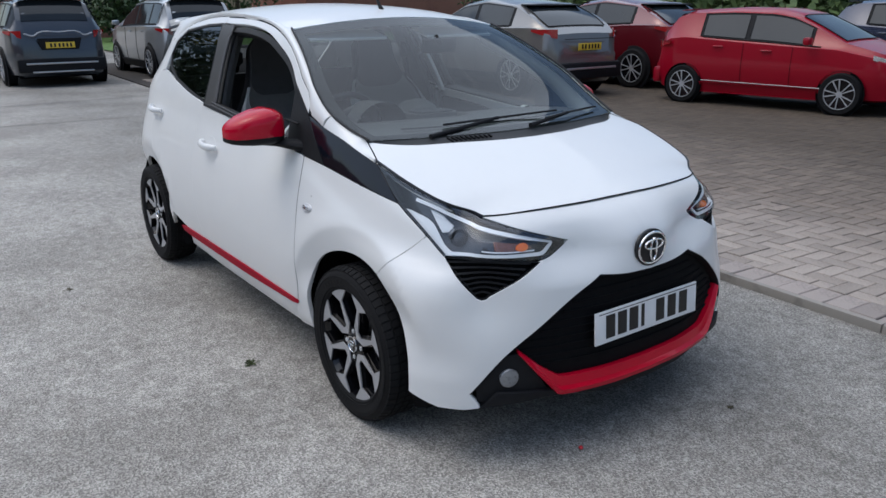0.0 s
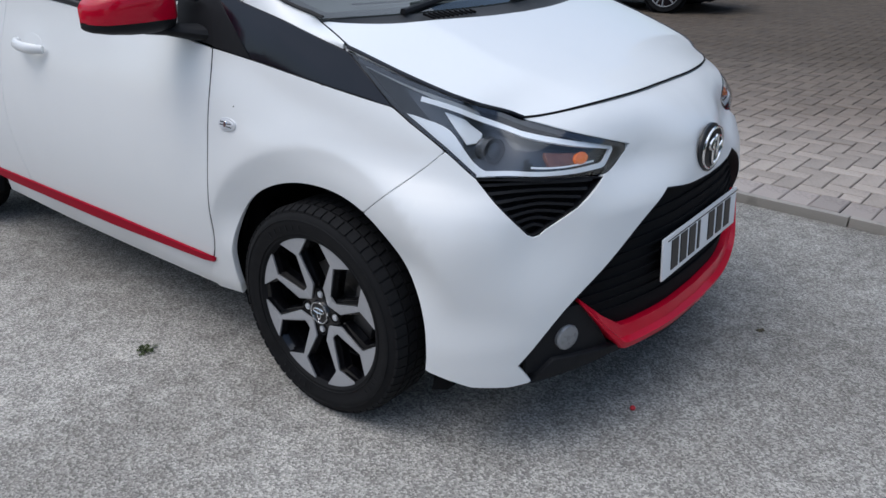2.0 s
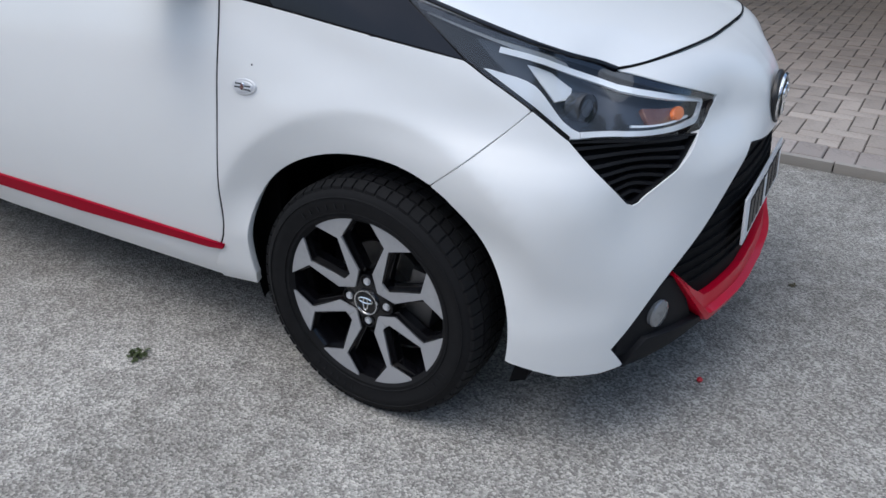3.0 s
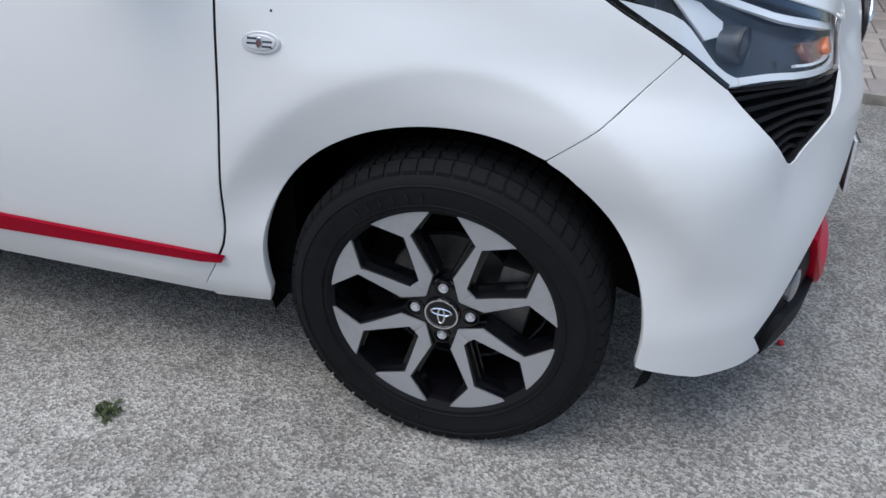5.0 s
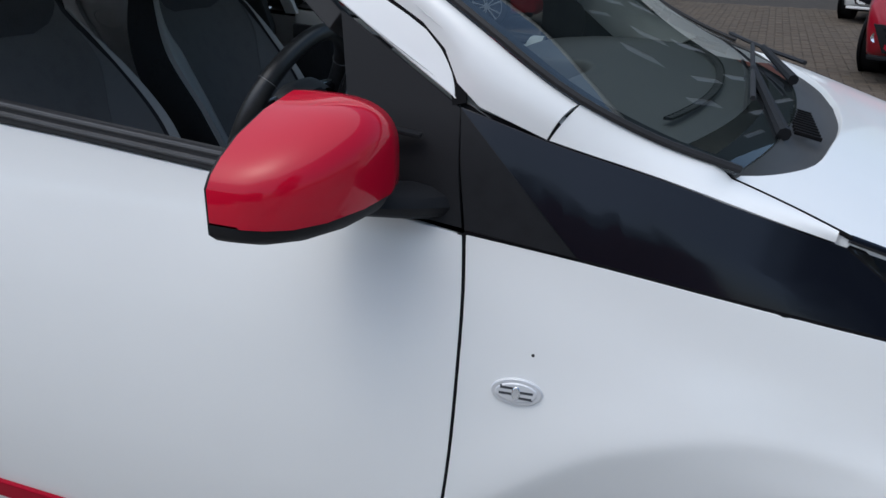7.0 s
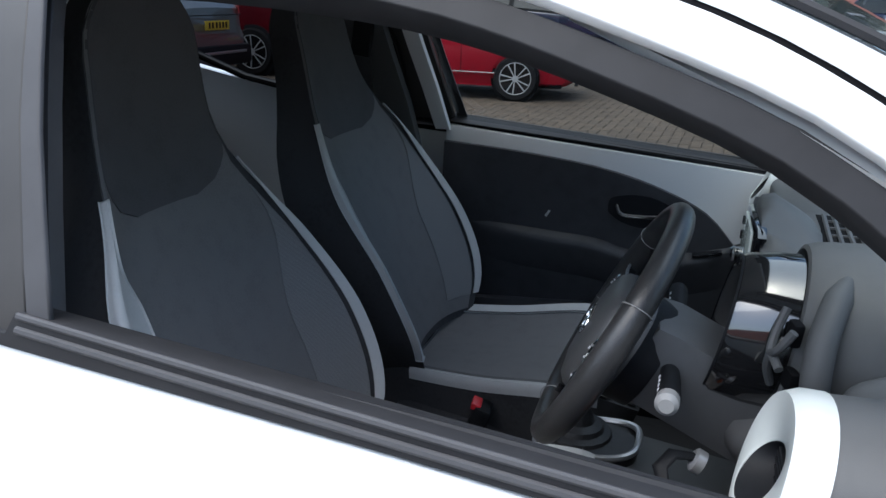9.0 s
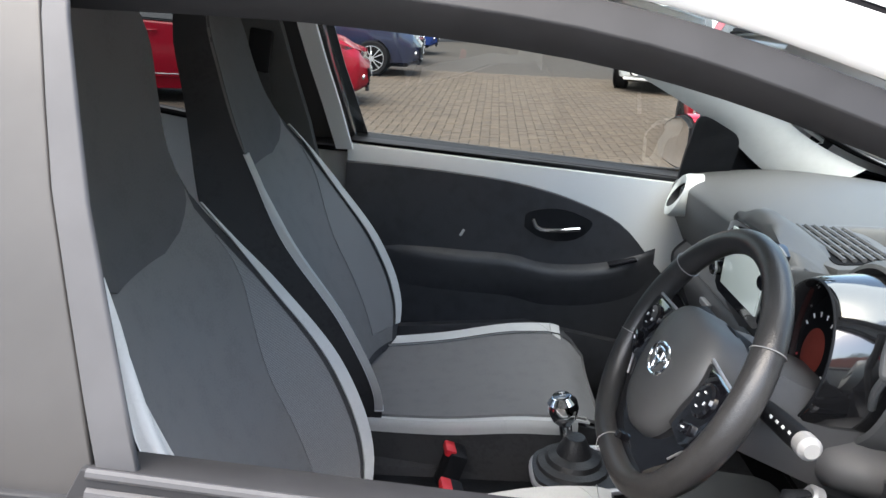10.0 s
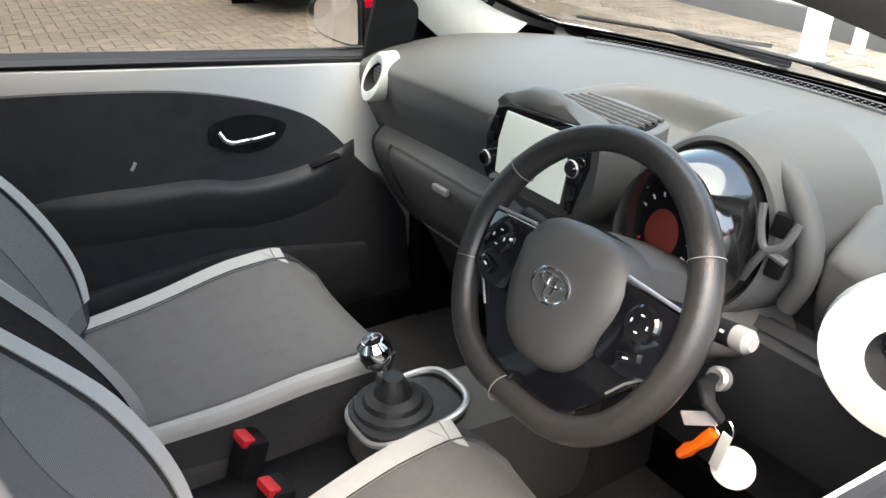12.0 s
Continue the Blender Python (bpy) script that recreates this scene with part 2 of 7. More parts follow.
def lathe(profile, n=32, axis="y", at=(0, 0, 0), rot=(0, 0, 0), closed=False):
    """Turn (radius, along) points round an axis."""
    bm = bmesh.new()
    rings = []
    for r, h in profile:
        ring = []
        for k in range(n):
            a = 2 * math.pi * k / n
            ring.append(bm.verts.new((r * math.cos(a), h, r * math.sin(a)) if axis == "y" else (r * math.cos(a), r * math.sin(a), h) if axis == "z" else (h, r * math.cos(a), r * math.sin(a))))
        rings.append(ring)
    pairs = list(zip(rings, rings[1:])) + ([(rings[-1], rings[0])] if closed else [])
    for a, b in pairs:
        for k in range(n):
            bm.faces.new((a[k], a[(k + 1) % n], b[(k + 1) % n], b[k]))
    if not closed:
        for ring, (r, h) in ((rings[0], profile[0]), (rings[-1], profile[-1])):
            if r > 1e-4 and r < 0.12:
                bm.faces.new(ring)
    bmesh.ops.remove_doubles(bm, verts=bm.verts, dist=1e-5)
    bm.transform(pose(*at, *rot))
    return bm


def spline(pts, n=8):
    """A smooth line through points of any dimension (Catmull-Rom, chordal)."""
    p = [np.array(q, float) for q in pts]
    p = [2 * p[0] - p[1]] + p + [2 * p[-1] - p[-2]]
    out = []
    for a, b, c, d in zip(p, p[1:], p[2:], p[3:]):
        ta, tc, td = max(np.linalg.norm(b - a), 1e-6), max(np.linalg.norm(c - b), 1e-6), max(np.linalg.norm(d - c), 1e-6)
        m1 = (c - b) / tc - (c - a) / (ta + tc) + (b - a) / ta
        m2 = (c - b) / tc - (d - b) / (tc + td) + (d - c) / td
        m1, m2 = m1 * tc, m2 * tc
        for k in range(n):
            u = k / n
            out.append((2 * u**3 - 3 * u**2 + 1) * b + (u**3 - 2 * u**2 + u) * m1 + (3 * u**2 - 2 * u**3) * c + (u**3 - u**2) * m2)
    return [tuple(q) for q in out] + [tuple(p[-2])]


def tube(pts, radius, sides=10, closed=False, flat=1.0):
    """A round bar along points; radius may be one number or one per point."""
    bm = bmesh.new()
    p = [Vector(q) for q in pts]
    n = len(p)
    rad = radius if isinstance(radius, (list, tuple)) else [radius] * n
    rings = []
    up = Vector((0, 0, 1))
    for i in range(n):
        d = (p[(i + 1) % n] - p[i - 1]) if closed else (p[min(i + 1, n - 1)] - p[max(i - 1, 0)])
        d.normalize()
        if abs(d.dot(up)) > 0.98:
            up = Vector((1, 0, 0))
        a = d.cross(up).normalized()
        b = a.cross(d).normalized()
        up = b
        rings.append([bm.verts.new(p[i] + rad[i] * (math.cos(t) * a + flat * math.sin(t) * b)) for t in (2 * math.pi * k / sides for k in range(sides))])
    for a, b in list(zip(rings, rings[1:])) + ([(rings[-1], rings[0])] if closed else []):
        for k in range(sides):
            bm.faces.new((a[k], a[(k + 1) % sides], b[(k + 1) % sides], b[k]))
    if not closed:
        bm.faces.new(rings[0]), bm.faces.new(rings[-1])
    return bm


def prism(outline, depth, axis="y", bevel=0.0, at=(0, 0, 0), rot=(0, 0, 0)):
    """A flat outline given thickness. Axis y: outline in x, z; axis z: in x, y; axis x: in y, z."""
    bm = bmesh.new()
    put = {"y": lambda a, b, d: (a, d, b), "z": lambda a, b, d: (a, b, d), "x": lambda a, b, d: (d, a, b)}[axis]
    lo = [bm.verts.new(put(a, b, -depth / 2)) for a, b in outline]
    hi = [bm.verts.new(put(a, b, depth / 2)) for a, b in outline]
    f1, f2 = bm.faces.new(lo), bm.faces.new(hi[::-1])
    n = len(lo)
    for k in range(n):
        bm.faces.new((lo[k], lo[(k + 1) % n], hi[(k + 1) % n], hi[k]))
    if bevel:
        bmesh.ops.bevel(bm, geom=list({e for f in (f1, f2) for e in f.edges}), offset=bevel, segments=2, affect="EDGES", profile=0.6)
    bmesh.ops.triangulate(bm, faces=[f for f in bm.faces if len(f.verts) > 4])
    bm.transform(pose(*at, *rot))
    return bm


def join(*bms):
    """Several bmeshes as one."""
    me = bpy.data.meshes.new("joint")
    out = bmesh.new()
    for b in bms:
        b.to_mesh(me)
        out.from_mesh(me)
        b.free()
    bpy.data.meshes.remove(me)
    return out


def ruled(a, b, rows=6, bulge=0.0, way=(0, 0, 1), thick=0.012):
    """A skin between two lines of as many points, bowed along way, with some thickness."""
    bm = bmesh.new()
    way = Vector(way)
    grid = [[bm.verts.new(Vector(p).lerp(Vector(q), k / rows) + way * bulge * 4 * (k / rows) * (1 - k / rows)) for k in range(rows + 1)] for p, q in zip(a, b)]
    for r1, r2 in zip(grid, grid[1:]):
        for k in range(rows):
            bm.faces.new((r1[k], r2[k], r2[k + 1], r1[k + 1]))
    bmesh.ops.recalc_face_normals(bm, faces=bm.faces)
    return thicken(bm, thick, way)


def thicken(bm, thick, way=None):
    """Give a skin a back and edges; way: roughly the outer side."""
    if way is not None and sum((f.normal.dot(Vector(way)) * f.calc_area() for f in bm.faces)) < 0:
        bmesh.ops.reverse_faces(bm, faces=bm.faces)
    bm.normal_update()
    rim = [e for e in bm.edges if len(e.link_faces) == 1]
    back = {v: bm.verts.new(v.co - v.normal * thick) for v in {v for e in rim for v in e.verts}}
    for e in rim:
        a, b = e.verts
        bm.faces.new((a, b, back[b], back[a]))
    return bm


def mirror_y(pts):
    return [(x, -y, z) for x, y, z in pts]


# ---- the hatchback's skin: x forward from the front axle, y to its left, z up ----
def curve(x, xs, ys):
    """A smooth line through a table."""
    x, xs, ys = np.asarray(x, float), np.asarray(xs, float), np.asarray(ys, float)
    i = np.clip(np.searchsorted(xs, x) - 1, 0, len(xs) - 2)
    h = xs[i + 1] - xs[i]
    u = np.clip((x - xs[i]) / h, 0, 1)
    d = np.diff(ys) / np.diff(xs)
    m = np.r_[d[0], (d[1:] + d[:-1]) / 2, d[-1]]
    m[1:-1] = np.where(d[1:] * d[:-1] <= 0, 0, m[1:-1])
    return (2 * u**3 - 3 * u**2 + 1) * ys[i] + (u**3 - 2 * u**2 + u) * h * m[i] + (3 * u**2 - 2 * u**3) * ys[i + 1] + (u**3 - u**2) * h * m[i + 1]


def ease(a, b, x):
    u = np.clip((x - a) / (b - a), 0, 1)
    return u * u * (3 - 2 * u)


PLAN = np.array([(.710, 0), (.700, .2), (.656, .4), (.590, .56), (.52, .66), (.41, .735), (.25, .775), (.05, .792), (-.3, .796),
                 (-1.2, .80), (-2.2, .80), (-2.5, .775), (-2.66, .70), (-2.73, .45), (-2.75, 0)])
ALONG = np.r_[0, np.cumsum(np.hypot(*np.diff(PLAN, axis=0).T))]
ALONG[1:] += .0065
SIDE = ([.15, .20, .25, .315, .42, .53, .63, .74, .79, .85, .92, 1.03, 1.06, 1.20, 1.35, 1.43],
        [.085, .06, .036, .022, .007, 0, .003, .016, .026, .043, .066, .094, .106, .162, .235, .30])
NOSE = ([.15, .20, .26, .34, .45, .55, .62, .68, .73, .78, .81, .83, .86], [.05, .025, .008, 0, .002, .012, .022, .034, .048, .09, .13, .168, .24])
WHEELBASE, AXLE_Z = 2.34, .288


def plan_at(s):
    return curve(s, ALONG, PLAN[:, 0]), curve(s, ALONG, PLAN[:, 1])


def shell(s, z):
    """The body's side and nose: s metres round the plan from the middle of the nose (plus: driver's side), z up."""
    s, z = np.asarray(s, float), np.asarray(z, float)
    side, s = np.where(s < 0, 1.0, -1.0), np.abs(s)
    (x, y), (x1, y1), (x0, y0) = plan_at(s), plan_at(s + .004), plan_at(np.abs(s - .004))
    y0 = np.where(s < .004, -y0, y0)
    tx, ty = x1 - x0, y1 - y0
    ln = np.hypot(tx, ty) + 1e-12
    nx, ny = ty / ln, -tx / ln
    w = ease(.15, .85, np.clip(nx, 0, 1)**2 * (x > -.5))
    lift = z + .37 * np.clip(x + .4, 0, 1) * ease(.5, .75, z)
    low = 1 - .9 * ease(.1, .32, x) * (1 - ease(.3, .42, z))
    d = curve(lift, *SIDE) * (1 - w) * low + curve(z, *NOSE) * w * (1 - .8 * ease(.3, .55, s) * (1 - ease(.25, .33, z)))
    d = d + .028 * np.exp(-((s - .65) / .12)**2 - ((z - .58) / .12)**2) + .045 * ease(.06, .3, s) * (1 - ease(.35, .62, s)) * ease(.60, .72, z) * (1 - ease(.70, .835, z))
    for cx in (0.0, -WHEELBASE):
        r = np.hypot(x - cx, z - AXLE_Z)
        up = ease(.36, .52, z) * (x < cx + .42)
        d = d + up * (.35 * .0042 * np.log1p(np.exp(np.clip((.430 - r) / .0042, -30, 30))) - .004 * np.exp(-((r - .45) / .05)**2))
    d = d + .11 * (1 - ease(-2.62, -2.2, x)) * ease(1.0, 1.4, z)
    return np.stack([x - nx * d, side * (y - ny * d), z + 0 * d], -1)


CROWN = ([-.35, -.15, 0, .2, .4, .55, .63, .685, .71], [1.09, 1.04, 1.005, .945, .882, .831, .785, .74, .70])


def bonnet_skin(x, y):
    x, y = np.asarray(x, float), np.asarray(y, float)
    return np.stack([x, y, curve(x, *CROWN) - curve(x, [-.4, .3, .364, .402, .449, .6], [.034, .036, .0426, .056, .0675, .09]) * np.abs(y / .6)**2.5], -1)


def shrink(poly, gap):
    """Draw an outline in by gap on all sides."""
    p = np.array(poly, float)
    keep = np.hypot(*(p - np.roll(p, 1, 0)).T) > 1e-5
    p = p[keep]
    a, b = p - np.roll(p, 1, 0), np.roll(p, -1, 0) - p
    area = (p[:, 0] * np.roll(p[:, 1], -1) - p[:, 1] * np.roll(p[:, 0], -1)).sum()
    if area < 0:
        p = p[::-1]
        a, b = p - np.roll(p, 1, 0), np.roll(p, -1, 0) - p
    na = np.stack([-a[:, 1], a[:, 0]], 1) / np.hypot(*a.T)[:, None]
    nb = np.stack([-b[:, 1], b[:, 0]], 1) / np.hypot(*b.T)[:, None]
    m = na + nb
    m /= np.maximum((m * na).sum(1), .5)[:, None]
    return p + m * gap


def panel(name, outline, mat, parent, label="", gap=.0026, depth=.018, off=0.0, step=.06, skin=shell, lip=.0025):
    """A pressed panel cut out of a skin by an outline, with rolled edges."""
    poly = shrink(outline, gap)
    bm = bmesh.new()
    whole = bm.faces.new([bm.verts.new((a, b, 0)) for a, b in poly])
    whole.normal_update()
    bmesh.ops.triangulate(bm, faces=[whole], quad_method="BEAUTY", ngon_method="EAR_CLIP")
    for k in (0, 1):
        lo, hi = poly[:, k].min(), poly[:, k].max()
        n = max(int((hi - lo) / step), 1)
        for c in np.linspace(lo, hi, n + 1)[1:-1]:
            bmesh.ops.bisect_plane(bm, geom=bm.verts[:] + bm.edges[:] + bm.faces[:], plane_co=(c + 1e-4, 0, 0) if k == 0 else (0, c + 1e-4, 0), plane_no=(1, 0, 0) if k == 0 else (0, 1, 0), dist=1e-6)
    bm.verts.index_update()
    uv = np.array([v.co[:2] for v in bm.verts])
    faces = [[v.index for v in f.verts] for f in bm.faces]
    rim = [(e.verts[0].index, e.verts[1].index) for e in bm.edges if len(e.link_faces) == 1]
    owner = {tuple(sorted((e.verts[0].index, e.verts[1].index))): e.link_faces[0].calc_center_median()[:2] for e in bm.edges if len(e.link_faces) == 1}
    bm.free()
    h = 1e-3
    p = skin(uv[:, 0], uv[:, 1])
    nrm = np.cross(skin(uv[:, 0] + h, uv[:, 1]) - skin(uv[:, 0] - h, uv[:, 1]), skin(uv[:, 0], uv[:, 1] + h) - skin(uv[:, 0], uv[:, 1] - h))
    nrm /= np.linalg.norm(nrm, axis=1)[:, None] + 1e-12
    mid = p - np.stack([np.clip(p[:, 0], -2.2, .1), 0 * p[:, 1], np.clip(p[:, 2], .3, .75)], 1)
    nrm *= np.sign((nrm * mid).sum(1))[:, None]
    p = p + nrm * off
    verts, norms = list(p), list(nrm)
    out = [f if np.dot(np.cross(p[f[1]] - p[f[0]], p[f[2]] - p[f[1]]), nrm[f[0]]) > 0 else f[::-1] for f in faces]
    ids, side = {}, {}
    for a, b in rim:
        c = np.array(owner[tuple(sorted((a, b)))])
        q = (uv[a] + uv[b]) / 2
        e = uv[b] - uv[a]
        o = np.array([e[1], -e[0]])
        o = o if np.dot(o, q - c) > 0 else -o
        o3 = skin(q[0] + o[0] / (np.linalg.norm(o) + 1e-9) * h, q[1] + o[1] / (np.linalg.norm(o) + 1e-9) * h) - skin(q[0], q[1])
        o3 = o3 / (np.linalg.norm(o3) + 1e-12)
        for v in (a, b):
            side[v] = side.get(v, 0) + o3
    for v, o3 in side.items():
        o3 = o3 / (np.linalg.norm(o3) + 1e-9)
        ids[v] = len(verts)
        verts += [p[v] + o3 * lip * .7 - nrm[v] * lip, p[v] + o3 * lip * .7 - nrm[v] * depth]
        norms += [o3 * .9 + nrm[v] * .4, o3]
    for a, b in rim:
        for f in ((a, b, ids[b], ids[a]), (ids[a], ids[b], ids[b] + 1, ids[a] + 1)):
            g = np.cross(verts[f[1]] - verts[f[0]], verts[f[2]] - verts[f[1]])
            out.append(f if np.dot(g, side[a] + nrm[a] * .2) > 0 else f[::-1])
    me = bpy.data.meshes.new(name)
    me.from_pydata([tuple(v) for v in verts], [], [tuple(int(i) for i in f) for f in out])
    me.shade_smooth()
    me.normals_split_custom_set_from_vertices([tuple(n / (np.linalg.norm(n) + 1e-12)) for n in norms])
    return link_mesh(name, me, mat, parent, label)


def band(name, line, width, mat, parent, label="", off=0.0, depth=.004, closed=False):
    """A raised strip that follows a line of (s, z) on the body's skin."""
    p = np.array(line, float)
    if closed and np.hypot(*(p[0] - p[-1])) < 1e-4:
        p = p[:-1]
    keep = np.r_[True, np.hypot(*np.diff(p, axis=0).T) > 1e-4]
    p = p[keep]
    prev, nxt = (np.roll(p, 1, 0), np.roll(p, -1, 0)) if closed else (np.r_[p[:1], p[:-1]], np.r_[p[1:], p[-1:]])
    t = (nxt - p) / (np.hypot(*(nxt - p).T)[:, None] + 1e-9) + (p - prev) / (np.hypot(*(p - prev).T)[:, None] + 1e-9)
    n = np.stack([-t[:, 1], t[:, 0]], 1) / (np.hypot(*t.T)[:, None] + 1e-9)
    bm = bmesh.new()
    rows = []
    for q, m in zip(p, n):
        row = []
        for w, d in ((-.5, depth), (-.5, 0), (.5, 0), (.5, depth)):
            c = q + m * width * w
            v = shell(c[0], c[1])
            g = np.cross(shell(c[0] + .001, c[1]) - shell(c[0] - .001, c[1]), shell(c[0], c[1] + .001) - shell(c[0], c[1] - .001))
            g /= np.linalg.norm(g) + 1e-12
            mid = v - np.array((np.clip(v[0], -2.2, .1), 0, np.clip(v[2], .3, .75)))
            g *= np.sign(np.dot(g, mid))
            row.append(bm.verts.new(v + g * (off - d)))
        rows.append(row)
    for r0, r1 in list(zip(rows, rows[1:])) + ([(rows[-1], rows[0])] if closed else []):
        for j in range(4):
            bm.faces.new((r0[j], r0[(j + 1) % 4], r1[(j + 1) % 4], r1[j]))
    if not closed:
        bm.faces.new(rows[0]), bm.faces.new(rows[-1])
    return part(name, bm, mat, parent, label)


def flip(line):
    return [(-s, z) for s, z in line]


def arch(cx, a0, a1, r=.356, n=64):
    """The wheel arch as (s, z), from angle a0 to a1 (degrees, 0 forward, 90 up)."""
    out = []
    for a in np.linspace(radians(a0), radians(a1), n):
        q = r / .356 * float(curve(a, np.radians([-10, 0, 45, 90, 135, 180, 190]), [.338, .338, .343, .337, .349, .334, .332]))
        x, z = cx + q * math.cos(a), AXLE_Z + q * math.sin(a)
        s = float(np.interp(-x, -PLAN[:, 0], ALONG)) if x < .2 else float(ALONG[6] + (PLAN[6, 0] - x) * 1.06)
        out.append((s, z))
    return out


car = thing("hatchback_car", "white five-door hatchback with red mirrors, black panels and alloy wheels", "car")

# lines shared by neighbouring panels, as (s, z)
DOOR_FRONT = spline([(1.64, .915), (1.632, .848), (1.628, .72), (1.632, .60), (1.645, .48), (1.665, .36), (1.685, .322)], 4)
PANEL_LOW = spline([(1.64, .915), (1.48, .895), (1.33, .874), (1.06, .835)], 4)
PANEL_TOP = spline([(1.665, 1.063), (1.55, 1.029), (1.42, .998), (1.24, .950), (1.207, .942)], 4)
LAMP_BACK = [(1.207, .942), (1.06, .835)]
LAMP_TOP = spline([(1.207, .942), (1.0, .889), (.81, .852), (.64, .819), (.51, .787), (.33, .739)], 4)
LAMP_LOW = [(.33, .739), (.337, .731), (.350, .722), (.398, .699), (.418, .692), (.445, .689)]
LAMP_BASE = [(.445, .689), (.64, .709), (.81, .702)]
LAMP_OUT = [(.81, .702), (.905, .753), (1.06, .835)]
WING_SEAM = spline([(.905, .753), (1.004, .672), (1.101, .5935)], 4)
ARCH_F = arch(0, -8, 184)
ARCH_WING = [q for q in ARCH_F if q[0] >= 1.10]
ARCH_BUMPER = [q for q in ARCH_F if q[0] < 1.10]
FRAME_SEAM = spline([(1.665, 1.063), (1.674, 1.094), (1.695, 1.126), (1.80, 1.191), (1.86, 1.232), (2.0, 1.308), (2.18, 1.364), (2.42, 1.398), (2.65, 1.409)], 4)
FRAME_SEAM_REAR = spline([(2.65, 1.409), (2.9, 1.412), (3.1, 1.40), (3.32, 1.355), (3.48, 1.28)], 4)
WINDOW_TOP = spline([(1.84, 1.164), (1.92, 1.224), (2.11, 1.302), (2.25, 1.342), (2.45, 1.368), (2.745, 1.376)], 4)
BELT = [(1.72, .926), (1.96, .945), (2.25, .967), (2.62, .990)]
SHUT = spline([(.64, .819), (.45, .825), (.25, .829), (0, .831)], 4)
GRILLE_EDGE = spline([(.690, .272), (.58, .40), (.46, .492), (.345, .572), (.235, .627)], 4)
NOSE_LOW = spline([(.235, .627), (.12, .613), (0, .609)], 4)


def build_side(k):
    """The panels of one side; k = 1: the driver's side, -1: the other."""
    m = (lambda line: line) if k > 0 else flip
    wing = DOOR_FRONT + [(1.735, .240), (1.725, .208), (1.60, .226)] + ARCH_WING[::-1] + WING_SEAM[::-1] + [(1.06, .835)] + PANEL_LOW[::-1]
    panel("front_wing", m(wing), WHITE, car, step=.009 if k > 0 else .05)
    panel("wing_panel", m(PANEL_LOW + LAMP_BACK[::-1] + PANEL_TOP[::-1] + [(1.655, .99)]), BLACK_GLOSS, car, "gloss black wing panel", off=-.001)
    door = DOOR_FRONT[::-1] + BELT + [(2.78, 1.004)] + spline([(2.78, 1.004), (2.80, .8), (2.79, .5), (2.75, .335)], 4)[1:] + [(2.2, .327)]
    panel("front_door", m(door), WHITE, car, step=.05, gap=.0042)
    rear = spline([(2.78, 1.004), (2.80, .8), (2.79, .5), (2.75, .335)], 4) + [(3.0, .335)] + arch(-WHEELBASE, 14, 50, .40, 8) + spline([(3.40, .62), (3.50, .8), (3.56, 1.0), (3.52, 1.12)], 4) + spline([(3.46, 1.13), (3.25, 1.085), (3.0, 1.04), (2.78, 1.012)], 4)
    panel("rear_door", m(rear), WHITE, car)
    quarter = spline([(3.52, 1.12), (3.56, 1.0), (3.50, .8), (3.40, .62)], 4) + arch(-WHEELBASE, 50, 184, .356, 18) + [(4.0, .25), (4.28, .30), (4.28, .6), (4.22, .98), (4.05, 1.33), (3.75, 1.385), (3.40, 1.37)] + [(3.48, 1.28)]
    panel("rear_quarter_panel", m(quarter), WHITE, car)
    panel("rear_arch_edge", m(arch(-WHEELBASE, 14, 50, .40, 8) + arch(-WHEELBASE, 50, 2, .356, 12)), WHITE, car)
    sill = [(1.735, .240), (1.685, .320), (2.2, .323), (2.75, .331), (2.99, .331), (3.02, .235), (2.6, .212), (2.2, .208), (1.9, .208), (1.725, .208)]
    panel("sill", m(sill), WHITE, car, off=-.004)
    strip = [(1.678, .318), (1.670, .330), (2.2, .336), (2.9, .336), (3.08, .330), (3.06, .308), (2.9, .300), (2.2, .299), (1.72, .312)]
    panel("door_sill_stripe", m(strip), RED_FILM, car, "red stripe along the doors", off=.008, depth=.012, gap=0)
    # window surround
    frame_line = FRAME_SEAM + [(2.82, 1.411), (2.82, 1.378)] + WINDOW_TOP[::-1]
    panel("door_window_frame", m(frame_line), WHITE, car, step=.05, gap=.0055)
    wide = 1.0 if k > 0 else .35
    inner = [(q[0] + .004, q[1] - .004) for q in WINDOW_TOP] + [(q[0] + .004 + .013 * wide, q[1] - .004 - .020 * wide) for q in WINDOW_TOP[::-1]]
    panel("window_top_seal", m(inner), SEAL, car, off=-.014, depth=.05 if k > 0 else .010, gap=0)
    if k < 0:
        head = [q for q in WINDOW_TOP if q[0] < 2.70]
        panel("window_frame_trim", m([(q[0] - .020, q[1] + .030) for q in head] + [(q[0] + .009, q[1] - .011) for q in head[::-1]]), PILLAR, car, "pale grey trim over the side window", off=-.030, depth=.012, gap=0, step=.03)
    panel("wing_panel_base", m([(1.663, 1.061), (1.655, .99), (1.642, .917), (1.50, .899)]), BLACK, car, off=.0015, gap=.003, depth=.003)
    panel("mirror_corner_panel", m([(1.662, 1.060), (1.84, 1.162), (1.815, 1.06), (1.80, .955), (1.72, .928), (1.642, .918), (1.655, .99)]), BLACK, car, off=-.002)
    panel("belt_seal", m([(1.74, .930), (1.96, .946), (2.25, .968), (2.75, .997), (2.75, 1.008), (2.655, 1.004), (2.645, 1.024), (2.25, .993), (1.96, .970), (1.80, .956)]), SEAL, car, off=.004, depth=.05, gap=.001)
